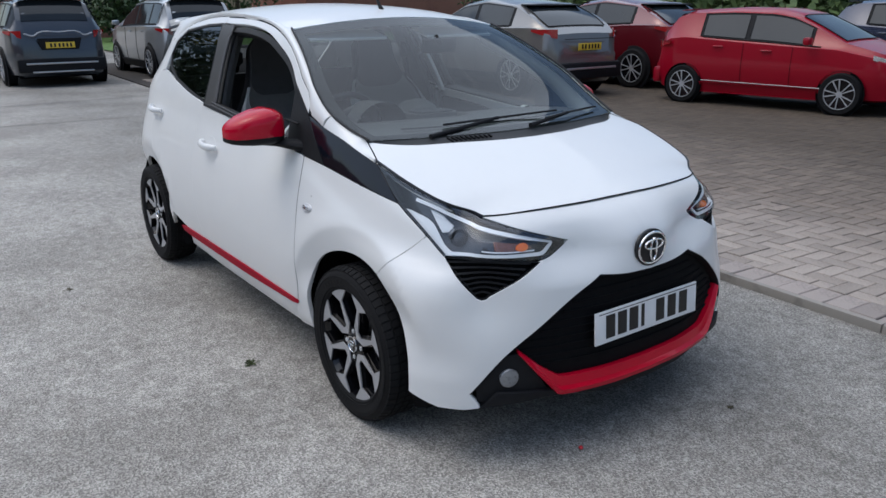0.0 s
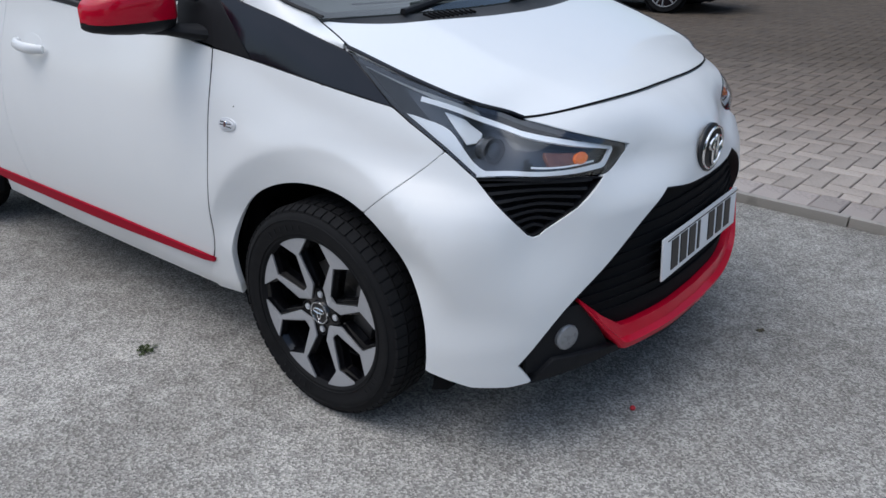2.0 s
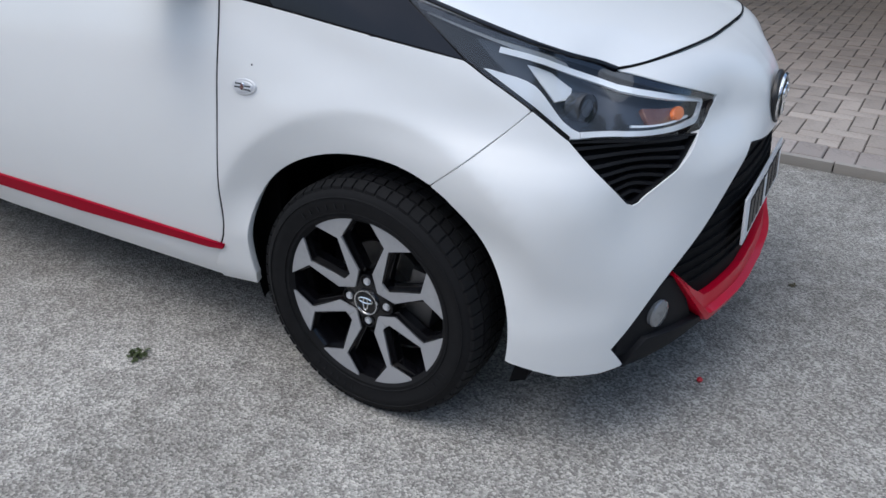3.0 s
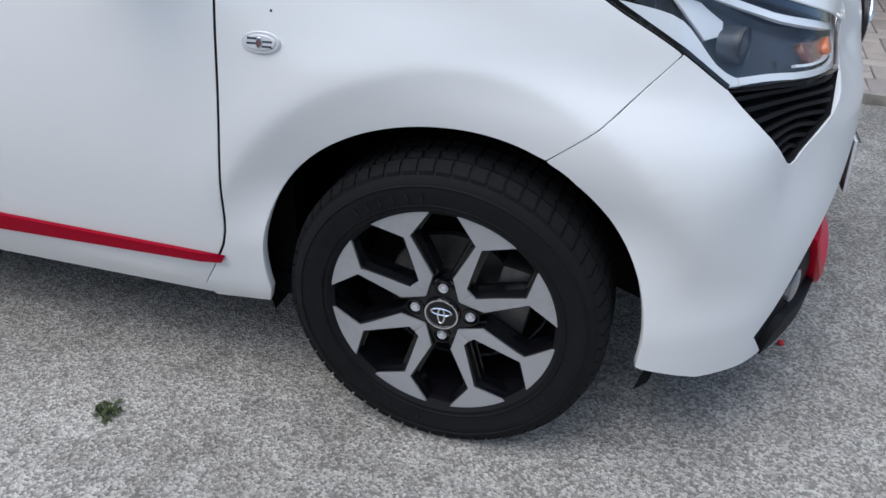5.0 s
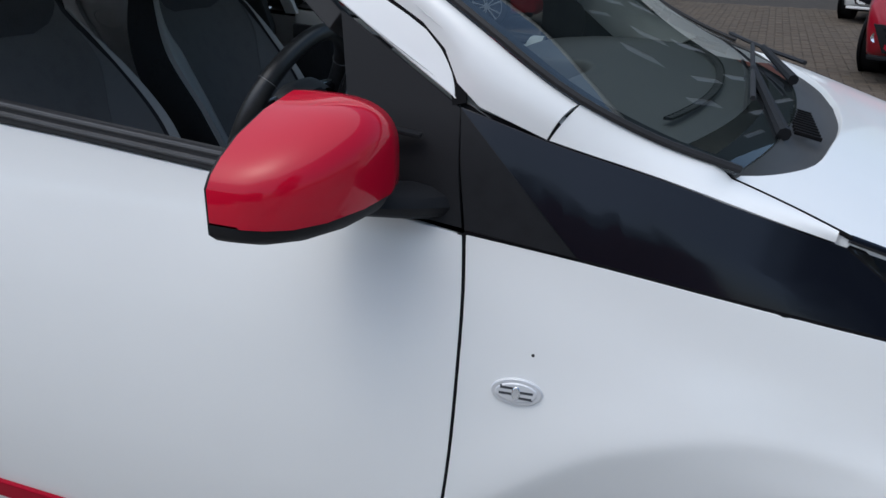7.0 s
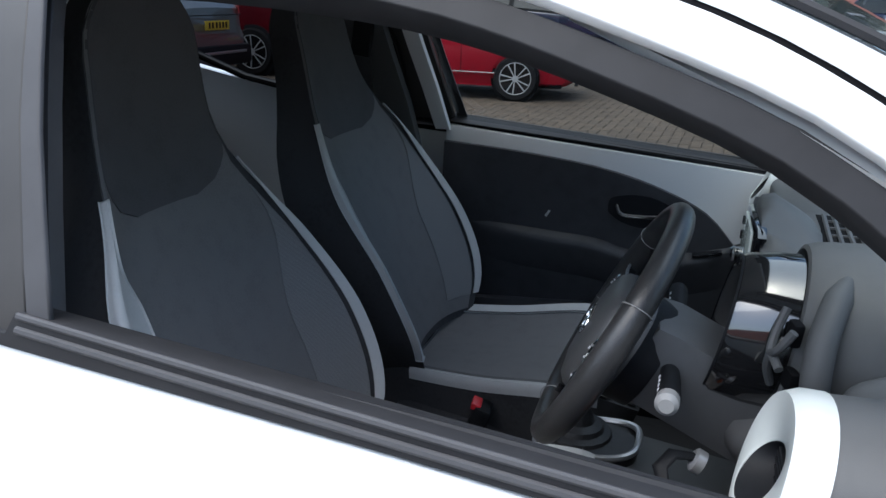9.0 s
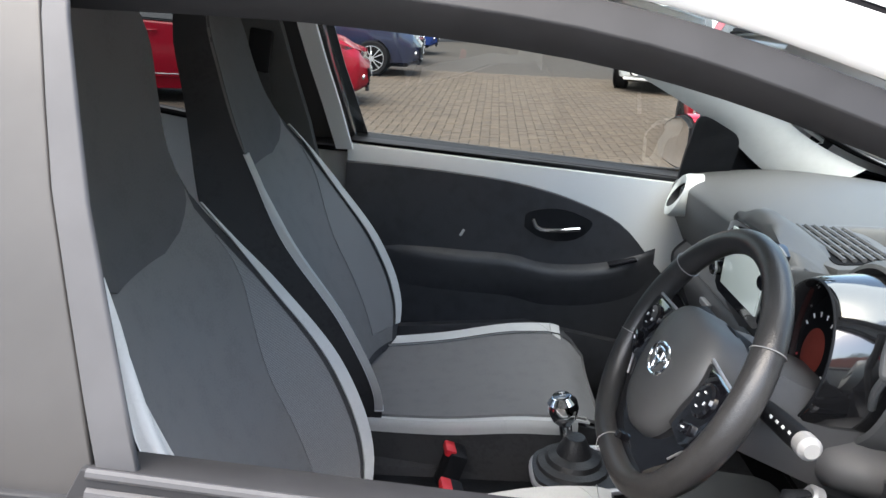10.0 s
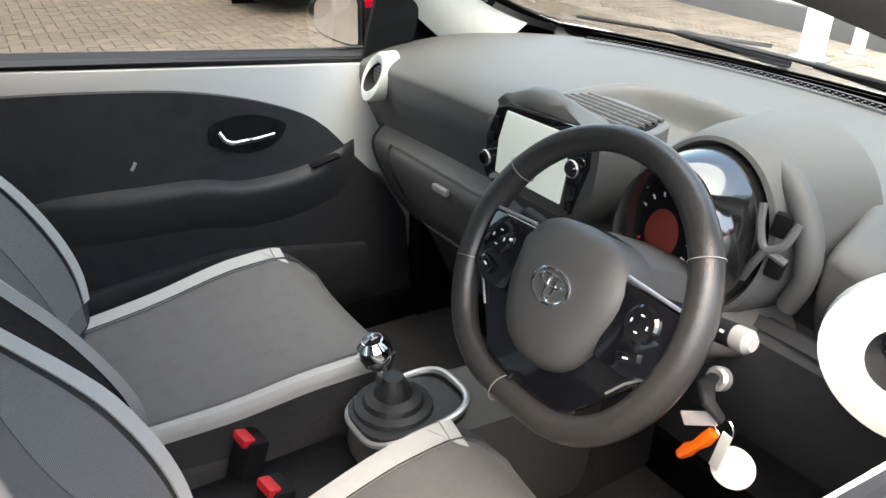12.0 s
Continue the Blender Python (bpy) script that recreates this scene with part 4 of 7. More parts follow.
badge = part("badge", dish, INK, car, "chrome oval badge on the nose")
def oval(ry, rz, dx=0.0, dz=0.0, w=.005):
    return tube([(.691 + dx, ry * math.cos(t), .680 + dz + rz * math.sin(t)) for t in np.linspace(0, 6.283, 40, endpoint=False)], w, 8, closed=True)
part("ring", oval(.066, .053, -.003, 0, .0042), CHROME, badge)
part("oval_across", oval(.044, .016, .003, .014, .0038), CHROME, badge)
part("oval_upright", oval(.015, .038, .003, -.004, .0038), CHROME, badge)
# bonnet, in plan (x, y)
BONNET_REAR = spline([(-.098, -.620), (-.052, -.582), (0, -.512), (.052, -.34), (.084, -.17), (.094, 0)], 5)
lamp_side = [tuple(shell(s, z)[:2]) for s, z in LAMP_TOP if s >= .6]
half_b = [tuple(shell(s, z)[:2]) for s, z in SHUT[::-1]] + [tuple(q) for q in lamp_side[::-1]][1:] + BONNET_REAR
bonnet_line = half_b[:-1] + [(x, -y) for x, y in half_b[::-1]][:-1]
# dark beads along the bonnet gaps, put in for the shade inside them
for line, rad, nm in ((SHUT + flip(SHUT)[::-1][1:], .0028, VOID), ([q for q in LAMP_TOP if q[0] > .62], .005, BLACK_GLOSS), (flip([q for q in LAMP_TOP if q[0] > .62]), .005, BLACK_GLOSS), (1, .003, VOID), (-1, .003, VOID)):
    seam = [shell(s, z) for s, z in line] if not isinstance(line, int) else [(x, y * line, 0) for x, y in np.linspace((-.094, -.6215), (.044, -.667), 9)]
    part("shut_line_seal", tube([(p[0], p[1], max(p[2], float(bonnet_skin(p[0], p[1])[2])) - rad * .45) for p in seam], rad, 8), nm, car)
panel("bonnet", bonnet_line, WHITE, car, skin=bonnet_skin, step=.05, depth=.03)
under = [(x * .985 - .01, y * .97) for x, y in bonnet_line]
panel("bonnet_underside", under, VOID, car, skin=bonnet_skin, step=.12, off=-.03, gap=0)
# windscreen, pillars, roof
EDGE = spline([(-.085, -.625, 1.0), (-.18, -.652, 1.032), (-.272, -.667, 1.073), (-.415, -.656, 1.161), (-.533, -.62, 1.229), (-.68, -.578, 1.303), (-.83, -.54, 1.365)], 5)
def across(p, n=24, bow=.09, rise=.02):
    return [(p[0] + bow * (1 - (2 * j / n - 1)**2), p[1] * (1 - 2 * j / n), p[2] + rise * (1 - (2 * j / n - 1)**2)) for j in range(n + 1)]
def sheet(lines, way, thick):
    bm = bmesh.new()
    g = [[bm.verts.new(p) for p in l] for l in lines]
    for a, b in zip(g, g[1:]):
        for j in range(len(a) - 1):
            bm.faces.new((a[j], a[j + 1], b[j + 1], b[j]))
    return thicken(bm, thick, way)
scr = [across(p, bow=.105 - .07 * i / len(EDGE), rise=-.004 + .045 * i / len(EDGE)) for i, p in enumerate(EDGE)]
ws = part("windscreen", sheet(scr, (1, 0, 1), .004), GLASS, car, "raked windscreen with dark lower band")
for j0, j1, nm in ((0, 1, "screen_band"), (23, 24, "screen_band")):
    part(nm, sheet([[tuple(Vector(q) - Vector((.004, 0, .004))) for q in l[j0:j1 + 1]] for l in scr], (1, 0, 1), .002), BLACK, ws)
part("screen_band", sheet([[tuple(Vector(q) - Vector((.004, 0, .004))) for q in l] for l in scr[-3:]], (1, 0, 1), .002), BLACK, ws)
low = [[tuple(Vector(q) + Vector((-.004, 0, -.004))) for q in l] for l in scr[:6]]
part("screen_band", sheet(low[:3], (1, 0, 1), .002), BLACK, ws)
for k in (1, -1):
    m = (lambda l: l) if k > 0 else flip
    y = (lambda l: l) if k > 0 else mirror_y
    seam3 = [tuple(shell(s, z)) for s, z in FRAME_SEAM]
    def resample(l, n=28):
        p = np.array(l)
        d = np.r_[0, np.cumsum(np.linalg.norm(np.diff(p, axis=0), axis=1))]
        return [tuple(np.array([np.interp(u * d[-1], d, p[:, i]) for i in range(3)])) for u in np.linspace(0, 1, n)]
    i0 = min(range(len(EDGE)), key=lambda i: abs(EDGE[i][0] + .272))
    outer = resample(EDGE[i0:] + [(-1.0, -.525, 1.395), (-1.36, -.515, 1.425)])
    lower = [tuple(shell(1.556, 1.0305))] + seam3[1:]
    a_low = resample(lower)
    part("roof_pillar", ruled(y([tuple(np.array(q) + (.0, .0, -.002)) for q in outer]), y(a_low), 5, .010, (0, -.7 * k, .7), .02), WHITE, car)
    side_line = [(x_, y_ - .0015, float(bonnet_skin(x_, y_)[2])) for x_, y_ in np.linspace((-.090, -.6225), (.030, -.6625), 8)]
    cowl_top = resample([tuple(np.array(EDGE[i0]) + (.003, 0, -.002))] + EDGE[1:i0][::-1] + side_line, 24)
    cowl_low = resample([tuple(shell(s, z)) for s, z in [(1.553, 1.0298)] + [q for q in PANEL_TOP if 1.222 < q[0] < 1.545] + [(1.222, .9455)]], 24)
    part("pillar_joint", ruled(y([tuple(np.array(EDGE[i0 + 1]) + (0, .006, -.008)), tuple(np.array(EDGE[i0 - 1]) + (0, .006, -.008))]), y([tuple(shell(1.575, 1.03) + (0, .006, -.006)), tuple(shell(1.53, 1.022) + (0, .006, -.006))]), 3, 0, (0, -1 * k, .5), .004), SEAL, car)
    part("wing_top", ruled(y(cowl_top), y(cowl_low), 5, .004, (0, -.6 * k, .8), .005), WHITE, car)
    rail_out = resample([(-1.36, -.515, 1.425), (-1.75, -.52, 1.428), (-2.1, -.53, 1.405), (-2.42, -.55, 1.365)])
    rail_low = resample([tuple(shell(s, z)) for s, z in FRAME_SEAM_REAR] + [tuple(shell(3.75, 1.385))])
    part("roof_rail", ruled(y(rail_out), y(rail_low), 4, .006, (0, -.7 * k, .7), .02), WHITE, car)
    part("screen_trim", tube(y([tuple(np.array(q) + (.004, 0, .004)) for q in EDGE]), .005, 6), SEAL, car)
roof_lines = [across(p, bow=b, rise=r) for p, b, r in (((-.83, -.54, 1.363), .035, .044), ((-1.0, -.527, 1.393), .02, .048), ((-1.36, -.517, 1.423), 0, .045), ((-1.75, -.522, 1.426), 0, .044), ((-2.1, -.532, 1.403), 0, .042), ((-2.42, -.55, 1.363), 0, .04))]
fine = [list(r) for r in zip(*[spline(c, 4) for c in zip(*roof_lines)])]
part("roof", sheet(fine, (0, 0, 1), .01), WHITE, car)
# tail: hatch, glass, lamps, rear bumper
panel("rear_bumper", [(4.25, .28), (4.25, .62), (4.9, .62), (4.9, .28)], WHITE, car)
panel("rear_bumper", flip([(4.25, .28), (4.25, .62), (4.9, .62), (4.9, .28)]), WHITE, car)
hat = [across((x, -w, z), bow=-.06, rise=0) for x, w, z in ((-2.69, .60, .62), (-2.70, .61, .80), (-2.66, .60, .98), (-2.56, .56, 1.2), (-2.42, .55, 1.363))]
part("tailgate", sheet(hat[:3], (-1, 0, 0), .02), BLACK_GLOSS, car, "black glass tailgate")
part("tailgate_glass", sheet(hat[2:], (-1, 0, 0), .004), DARK_GLASS, car, "dark tinted tailgate glass").visible_shadow = False
for k in (1, -1):
    panel("tail_lamp", [(s * k, z) for s, z in ((4.02, 1.02), (4.25, .98), (4.27, .7), (4.12, .66), (4.06, .8))], TAIL_RED, car, "red tail lamp", off=.012)
part("aerial", tube([(-.98, 0, 1.437), (-1.0, 0, 1.46), (-1.07, 0, 1.56)], [.012, .008, .003], 8), BLACK, car, "short black roof aerial")
# scuttle panel between bonnet and glass, with a ribbed intake
def even(l, n=40):
    p = np.array(l)
    d = np.r_[0, np.cumsum(np.linalg.norm(np.diff(p, axis=0), axis=1))]
    return [tuple(np.interp(u * d[-1], d, p[:, i]) for i in range(p.shape[1])) for u in np.linspace(0, 1, n)]
rear_line = BONNET_REAR + [(x, -y) for x, y in BONNET_REAR[::-1]][1:]
scuttle = part("scuttle_panel", ruled(even([(p[0], p[1], p[2] - .004) for p in scr[0]]), even([(x + .004, y, float(bonnet_skin(x, y)[2]) - .010) for x, y in rear_line]), 6, -.012, (0, 0, 1), .004), SCUTTLE, car, "dark plastic scuttle under the windscreen")
for y0 in np.linspace(-.34, -.16, 10):
    part("intake_slat", box((.040, .006, .006), (.018, y0, .988), (0, 12, 0), .001), VOID, scuttle)
# wipers on the scuttle
for a, b, c in (((-.02, -.40, 1.0), (-.06, -.05, 1.035), (-.055, .26, 1.04)), ((.02, .05, 1.005), (-.03, .30, 1.03), (-.10, .54, 1.03))):
    w = part("wiper", tube(spline([a, b], 4), [.010, .009, .008, .008, .007], 8), BLACK, car, "black windscreen wiper")
    part("blade", tube(spline([tuple(np.array(b) * 2 - np.array(c) + (0, .05, 0)), b, c], 6), .0045, 6), SEAL, w)
# dark floor of the body, so that nothing shows through the gaps
for k in (1, -1):
    part("kick_panel", box((.16, .05, .62), (-.40, .645 * k, .52), bevel=.01), VOID, car)
    part("inner_sill", box((1.6, .06, .16), (-1.2, .66 * k, .28), bevel=.01), VOID, car)
part("floor_pan", box((2.5, 1.36, .05), (-1.15, 0, .22), bevel=.01), VOID, car)
part("engine_bay", box((.75, 1.02, .42), (.14, 0, .47), bevel=.06), VOID, car)
part("front_bulkhead", box((.05, 1.30, .62), (-.36, 0, .54), bevel=.01), VOID, car)


# ---- inside the hatchback ----
FABRIC = material("dark_grey_seat_weave", (0.150, 0.147, 0.147), 0.92, vary=0.10, scale=400, bump=0.35, bump_scale=900)
RIBBED = material("ribbed_grey_bolster_cloth", (0.185, 0.182, 0.182), 0.9, vary=0.10, scale=300)
rib_tree = RIBBED.node_tree
rib_co, rib_wave, rib_bump = (rib_tree.nodes.new("ShaderNode" + n) for n in ("TexCoord", "TexWave", "Bump"))
rib_wave.bands_direction = "Z"
rib_wave.inputs["Scale"].default_value, rib_wave.inputs["Distortion"].default_value = 160, 0.0
rib_bump.inputs["Strength"].default_value, rib_bump.inputs["Distance"].default_value = 0.5, 0.0012
rib_tree.links.new(rib_co.outputs["Object"], rib_wave.inputs["Vector"])
rib_tree.links.new(rib_wave.outputs["Fac"], rib_bump.inputs["Height"])
rib_mix = rib_tree.nodes.new("ShaderNodeMix")
rib_mix.data_type = "RGBA"
rib_mix.inputs["A"].default_value, rib_mix.inputs["B"].default_value = (0.12, 0.118, 0.12, 1), (0.27, 0.27, 0.275, 1)
rib_tree.links.new(rib_wave.outputs["Fac"], rib_mix.inputs["Factor"])
rib_tree.links.new(rib_mix.outputs["Result"], rib_tree.nodes["Principled BSDF"].inputs["Base Color"])
rib_tree.links.new(rib_bump.outputs["Normal"], rib_tree.nodes["Principled BSDF"].inputs["Normal"])
HEAD_CLOTH = material("dark_headrest_cloth", (0.072, 0.071, 0.075), 0.9, vary=0.12, scale=300, bump=0.25, bump_scale=800)
PIPING = material("light_grey_seat_band", (0.52, 0.52, 0.51), 0.85, vary=0.06, scale=300, bump=0.2, bump_scale=700)
SEAT_BLACK = material("black_seat_side_cloth", (0.042, 0.042, 0.045), 0.9, vary=0.25, scale=120, bump=0.25, bump_scale=600)
DASH = material("grey_soft_dash", (0.084, 0.085, 0.086), 0.55, spec=0.35, vary=0.05, scale=60, bump=0.22, bump_scale=1100)
DASH_DARK = material("dark_grey_dash", (0.074, 0.074, 0.077), 0.55, vary=0.08, scale=60, bump=0.22, bump_scale=1000)
CARD = material("black_door_card", (0.038, 0.039, 0.044), 0.5, vary=0.25, scale=30, bump=0.3, bump_scale=900)
BEZEL = material("pale_vent_bezel", (0.54, 0.565, 0.55), 0.35, vary=0.04, scale=20)
LEATHER = material("dark_grey_leather_rim", (0.033, 0.032, 0.032), 0.30, vary=0.2, scale=90, bump=0.25, bump_scale=600)
PAD = material("grey_airbag_cover", (0.068, 0.067, 0.067), 0.5, vary=0.04, scale=80, bump=0.25, bump_scale=1200)
PIANO = material("piano_black_plastic", (0.006, 0.006, 0.008), 0.08, coat=1.0)
# pale colour and faint glow stand in for the reflection on the glass
SCREEN = material("reflection_glow_screen", (0.74, 0.77, 0.77), 0.12, coat=1.0)
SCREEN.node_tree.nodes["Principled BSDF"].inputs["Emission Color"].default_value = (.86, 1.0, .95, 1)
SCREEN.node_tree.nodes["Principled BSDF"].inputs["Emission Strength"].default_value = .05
LINER = material("pale_grey_headliner", (0.72, 0.72, 0.70), 0.9, vary=0.06, scale=50, bump=0.2, bump_scale=500)
STALK_GREY = material("mid_grey_plastic", (0.27, 0.265, 0.26), 0.45, vary=0.05, scale=60)
SILVER = material("satin_silver_trim", (0.5, 0.5, 0.51), 0.35, 0.7, vary=0.05, scale=30)
BUTTON_RED = material("red_buckle_button", (0.55, 0.02, 0.03), 0.4, vary=0.05, scale=30)
ORANGE = material("orange_key_tag", (0.62, 0.10, 0.004), 0.4, vary=0.05, scale=40)
TAG = material("pale_key_tag", (0.58, 0.53, 0.55), 0.45, vary=0.04, scale=40)
PRINT = material("white_print", (0.75, 0.75, 0.75), 0.5)
GAITER = material("black_gaiter_leather", (0.018, 0.018, 0.020), 0.45, vary=0.3, scale=60, bump=0.3, bump_scale=300)
CARPET = material("black_carpet", (0.040, 0.040, 0.044), 0.95, vary=0.3, scale=80, bump=0.3, bump_scale=300)


def grid_patch(fn, us, vs, thick=0.0, way=None):
    """A skin over a grid of two parameters."""
    bm = bmesh.new()
    g = [[bm.verts.new(fn(u, v)) for v in vs] for u in us]
    for a, b in zip(g, g[1:]):
        for j in range(len(vs) - 1):
            bm.faces.new((a[j], a[j + 1], b[j + 1], b[j]))
    return thicken(bm, thick, way) if thick else bm


BACK_H = [0, .12, .30, .48, .60, .68, .76, .84, .93, 1.0]
BACK_LINE = ([0, .25, .5, .7, .85, 1.0], [-1.290, -1.372, -1.472, -1.535, -1.566, -1.592])
DRIVER_LINE = (BACK_LINE[0], [-1.290, -1.366, -1.458, -1.504, -1.512, -1.514])
BACK_HALF = (BACK_H, [.172, .224, .248, .238, .202, .160, .130, .118, .108, .062])
DRIVER_HALF = (BACK_H, [.172, .224, .246, .224, .172, .140, .124, .118, .108, .062])
BACK_WING = (BACK_H, [.030, .072, .082, .058, .034, .016, .006, .003, .002, .0])


def build_seat(yc, label, line, half):
    """Front seat with one-piece backrest and headrest, woven face, pale bands, black sides."""
    seat = part("front_seat", box((.46, .42, .20), (-1.10, yc, .40), bevel=.04), SEAT_BLACK, car, label)

    def back(h, u, off=0.0):
        hw, wing = float(curve(h, *half)), float(curve(h, *BACK_WING))
        x = float(curve(h, *line)) + wing * abs(u)**2.6 - .02 * (1 - u * u) + off
        return (x, yc + hw * math.copysign(abs(u)**.9, u), .565 + .765 * h + off * .4)
    us = np.linspace(-1, 1, 21)
    bm = bmesh.new()
    rings = []
    for h in np.linspace(0, 1, 26):
        hw = float(curve(h, *half))
        th = .105 - .05 * h
        ring = [back(h, u) for u in us]
        ring += [(float(curve(h, *line)) - th - .02 * (1 - u * u), yc + hw * .96 * u, .565 + .765 * h - .02) for u in us[::-1]]
        rings.append([bm.verts.new(p) for p in ring])
    for a, b in zip(rings, rings[1:]):
        for j in range(len(a)):
            bm.faces.new((a[j], a[(j + 1) % len(a)], b[(j + 1) % len(a)], b[j]))
    bm.faces.new(rings[0]), bm.faces.new(rings[-1])
    part("backrest", bm, SEAT_BLACK, seat, smooth=70)
    part("backrest_face", grid_patch(lambda h, w: back(h, w * (.90 if h < .66 else .94), .005), np.linspace(.02, .985, 30), np.linspace(-1, 1, 15), .006, (1, 0, .3)), FABRIC, seat, "dark grey woven seat face", smooth=70)
    part("headrest_cloth", grid_patch(lambda h, w: back(h, w * min(.93, .35 + 2.6 * max(0, h - .60)**.6), .0068), np.linspace(.60, .983, 18), np.linspace(-1, 1, 11), .004, (1, 0, .3)), HEAD_CLOTH, seat, "darker smooth headrest cloth", smooth=70)
    for sgn in (1, -1):
        # ribbed cloth on the bolster, from the band in to a slanting seam
        part("bolster_cloth", grid_patch(lambda h, w: back(h, sgn * (.90 - w * (.34 * (1 - ease(.30, .60, h)) + .02)), .0058), np.linspace(.06, .60, 20), np.linspace(0, 1, 5), .001, (1, 0, .3)), RIBBED, seat, "ribbed lighter grey bolster cloth", smooth=70)
    def flank(h, sgn, w):
        # over the front edge of the bolster, running out to a point at its top
        wide = 1 - .75 * ease(.48, .64, h)
        if w < .7:
            return back(h, sgn * (1 - (.10 + .32 * (1 - ease(.45, .64, h)) if sgn < 0 else .07) * wide * (.7 - w) / .7), .0065)
        p, q = back(h, sgn, .0), (w - .7) / .3
        return (p[0] + .004 - .018 * wide * q, p[1] + sgn * .005, p[2])
    for sgn in (1, -1):
        part("backrest_band", grid_patch(lambda h, w: flank(h, sgn, w), np.linspace(.06, .66, 24), np.linspace(0, 1, 9), .003, (.3, sgn, 0)), PIPING, seat, "light grey band", smooth=70)

    def cushion(a, u, off=0.0):
        # a: 0 at the back, 1 at the front edge
        x = -1.37 + .548 * a
        hw = float(curve(a, [0, .3, .6, .82, .93, 1.0], [.172, .196, .218, .227, .218, .168]))
        z = float(curve(a, [0, .4, .75, .92, 1.0], [.55, .565, .590, .582, .545])) + .022 * abs(u)**3 - .010 * (1 - u * u)
        return (x + off * .2, yc + hw * math.copysign(abs(u)**.9, u), z + off)
    bm = bmesh.new()
    rings = []
    for a in np.linspace(0, 1, 22):
        ring = [cushion(a, u) for u in us]
        lo = .36 + .10 * ease(.8, 1, a)
        ring += [(p[0] - .03 * ease(.7, 1, a), yc + (p[1] - yc) * .9, lo) for p in ring[::-1]]
        rings.append([bm.verts.new(p) for p in ring])
    for p, q in zip(rings, rings[1:]):
        for j in range(len(p)):
            bm.faces.new((p[j], p[(j + 1) % len(p)], q[(j + 1) % len(p)], q[j]))
    bm.faces.new(rings[0]), bm.faces.new(rings[-1])
    part("cushion", bm, SEAT_BLACK, seat, smooth=60)
    part("cushion_face", grid_patch(lambda a, w: cushion(a, w * .84, .005), np.linspace(.1, .985, 20), np.linspace(-1, 1, 15), .006, (0, 0, 1)), FABRIC, seat, "dark grey woven cushion", smooth=70)
    for sgn in (1, -1):
        def edge_band(a, w):
            # over the top edge of the cushion and a little way down its side
            if w < .6:
                return cushion(a, sgn * (.83 + .17 * w / .6), .006)
            p, q = cushion(a, sgn, .006), (w - .6) / .4
            return (p[0], p[1] + sgn * (.004 - .003 * q), p[2] - .028 * q)
        part("cushion_band", grid_patch(edge_band, np.linspace(.14, .86, 14), np.linspace(0, 1, 8), .004, (0, sgn * .5, 1)), PIPING, seat, "light grey band", smooth=70)
        part("cushion_corner", grid_patch(lambda a, w: cushion(a, sgn * (.99 - .22 * w * ease(.80, .90, a)), .0065), np.linspace(.80, .90, 6), np.linspace(0, 1, 5), .004, (0, 0, 1)), PIPING, seat)
    return seat


build_seat(-.338, "driver's seat in dark grey weave with pale bands", DRIVER_LINE, DRIVER_HALF)
build_seat(.308, "passenger seat in dark grey weave with pale bands", BACK_LINE, BACK_HALF)
for y, x, tip in ((.066, -1.132, .552), (-.048, -1.138, .552)):
    b = part("belt_buckle", box((.035, .05, .13), (x, y, tip - .055), (0, 18, 8), .008), BLACK, car, "black seat belt buckle with red button")
    part("button", box((.020, .036, .014), (x + .004, y, tip + .008), (0, 18, 8), .004), BUTTON_RED, b)
# rear bench, floor, console
part("rear_bench", box((.50, 1.22, .26), (-2.0, 0, .50), bevel=.06), SEAT_BLACK, car, "dark rear bench seat")
part("rear_backrest", box((.14, 1.22, .56), (-2.28, 0, .80), (0, -12, 0), .05), SEAT_BLACK, car)
part("floor_carpet", box((1.9, 1.28, .03), (-1.25, 0, .265), bevel=.005), CARPET, car)
part("tunnel", box((1.5, .20, .22), (-1.05, 0, .36), bevel=.05), CARPET, car)
console = part("centre_console", box((.43, .17, .24), (-.765, -.03, .455), (0, 6, 0), .04), DASH, car, "grey centre console round the gear lever")
ring_pts = [(-.900 + .088 * math.copysign(abs(math.cos(t))**.6, math.cos(t)), -.03 + .064 * math.copysign(abs(math.sin(t))**.6, math.sin(t)), .594 + .012 * math.cos(t)) for t in np.linspace(0, 2 * math.pi, 40, endpoint=False)]
part("gaiter_ring", tube(ring_pts, .006, 8, closed=True), SILVER, console, "satin silver gaiter ring")
part("gaiter_base", prism([(x, y) for x, y, z in ring_pts], .016, "z", at=(0, 0, .588)), GAITER, console, "black gaiter skirt")
part("gaiter", lathe([(.064, .592), (.060, .602), (.048, .606), (.044, .614), (.030, .620), (.026, .632), (.016, .650)], 20, "z", at=(-.92, -.02, 0)), GAITER, console)
part("console_bin", box((.40, .16, .16), (-1.14, -.0, .42), bevel=.03), BLACK, car)
knob = part("gear_knob", lathe([(.010, -.07), (.011, -.03), (.021, -.018), (.0265, .0), (.025, .014), (.016, .024), (.002, .027)], 24, "z", at=(-.944, -.008, .695), rot=(0, -12, 0)), CHROME, car, "chrome and black gear knob")
part("knob_cap", lathe([(.016, .022), (.014, .0262), (.002, .0275)], 20, "z", at=(-.944, -.008, .695), rot=(0, -12, 0)), PIANO, knob)
part("shift_diagram", join(*[box((.010, .0012, .001), (-.948 + dx, -.008 + dy, .7225), (0, -12, 90 * r)) for dx, dy, r in ((0, .005, 0), (0, -.005, 0), (0, 0, 1))]), PRINT, knob)


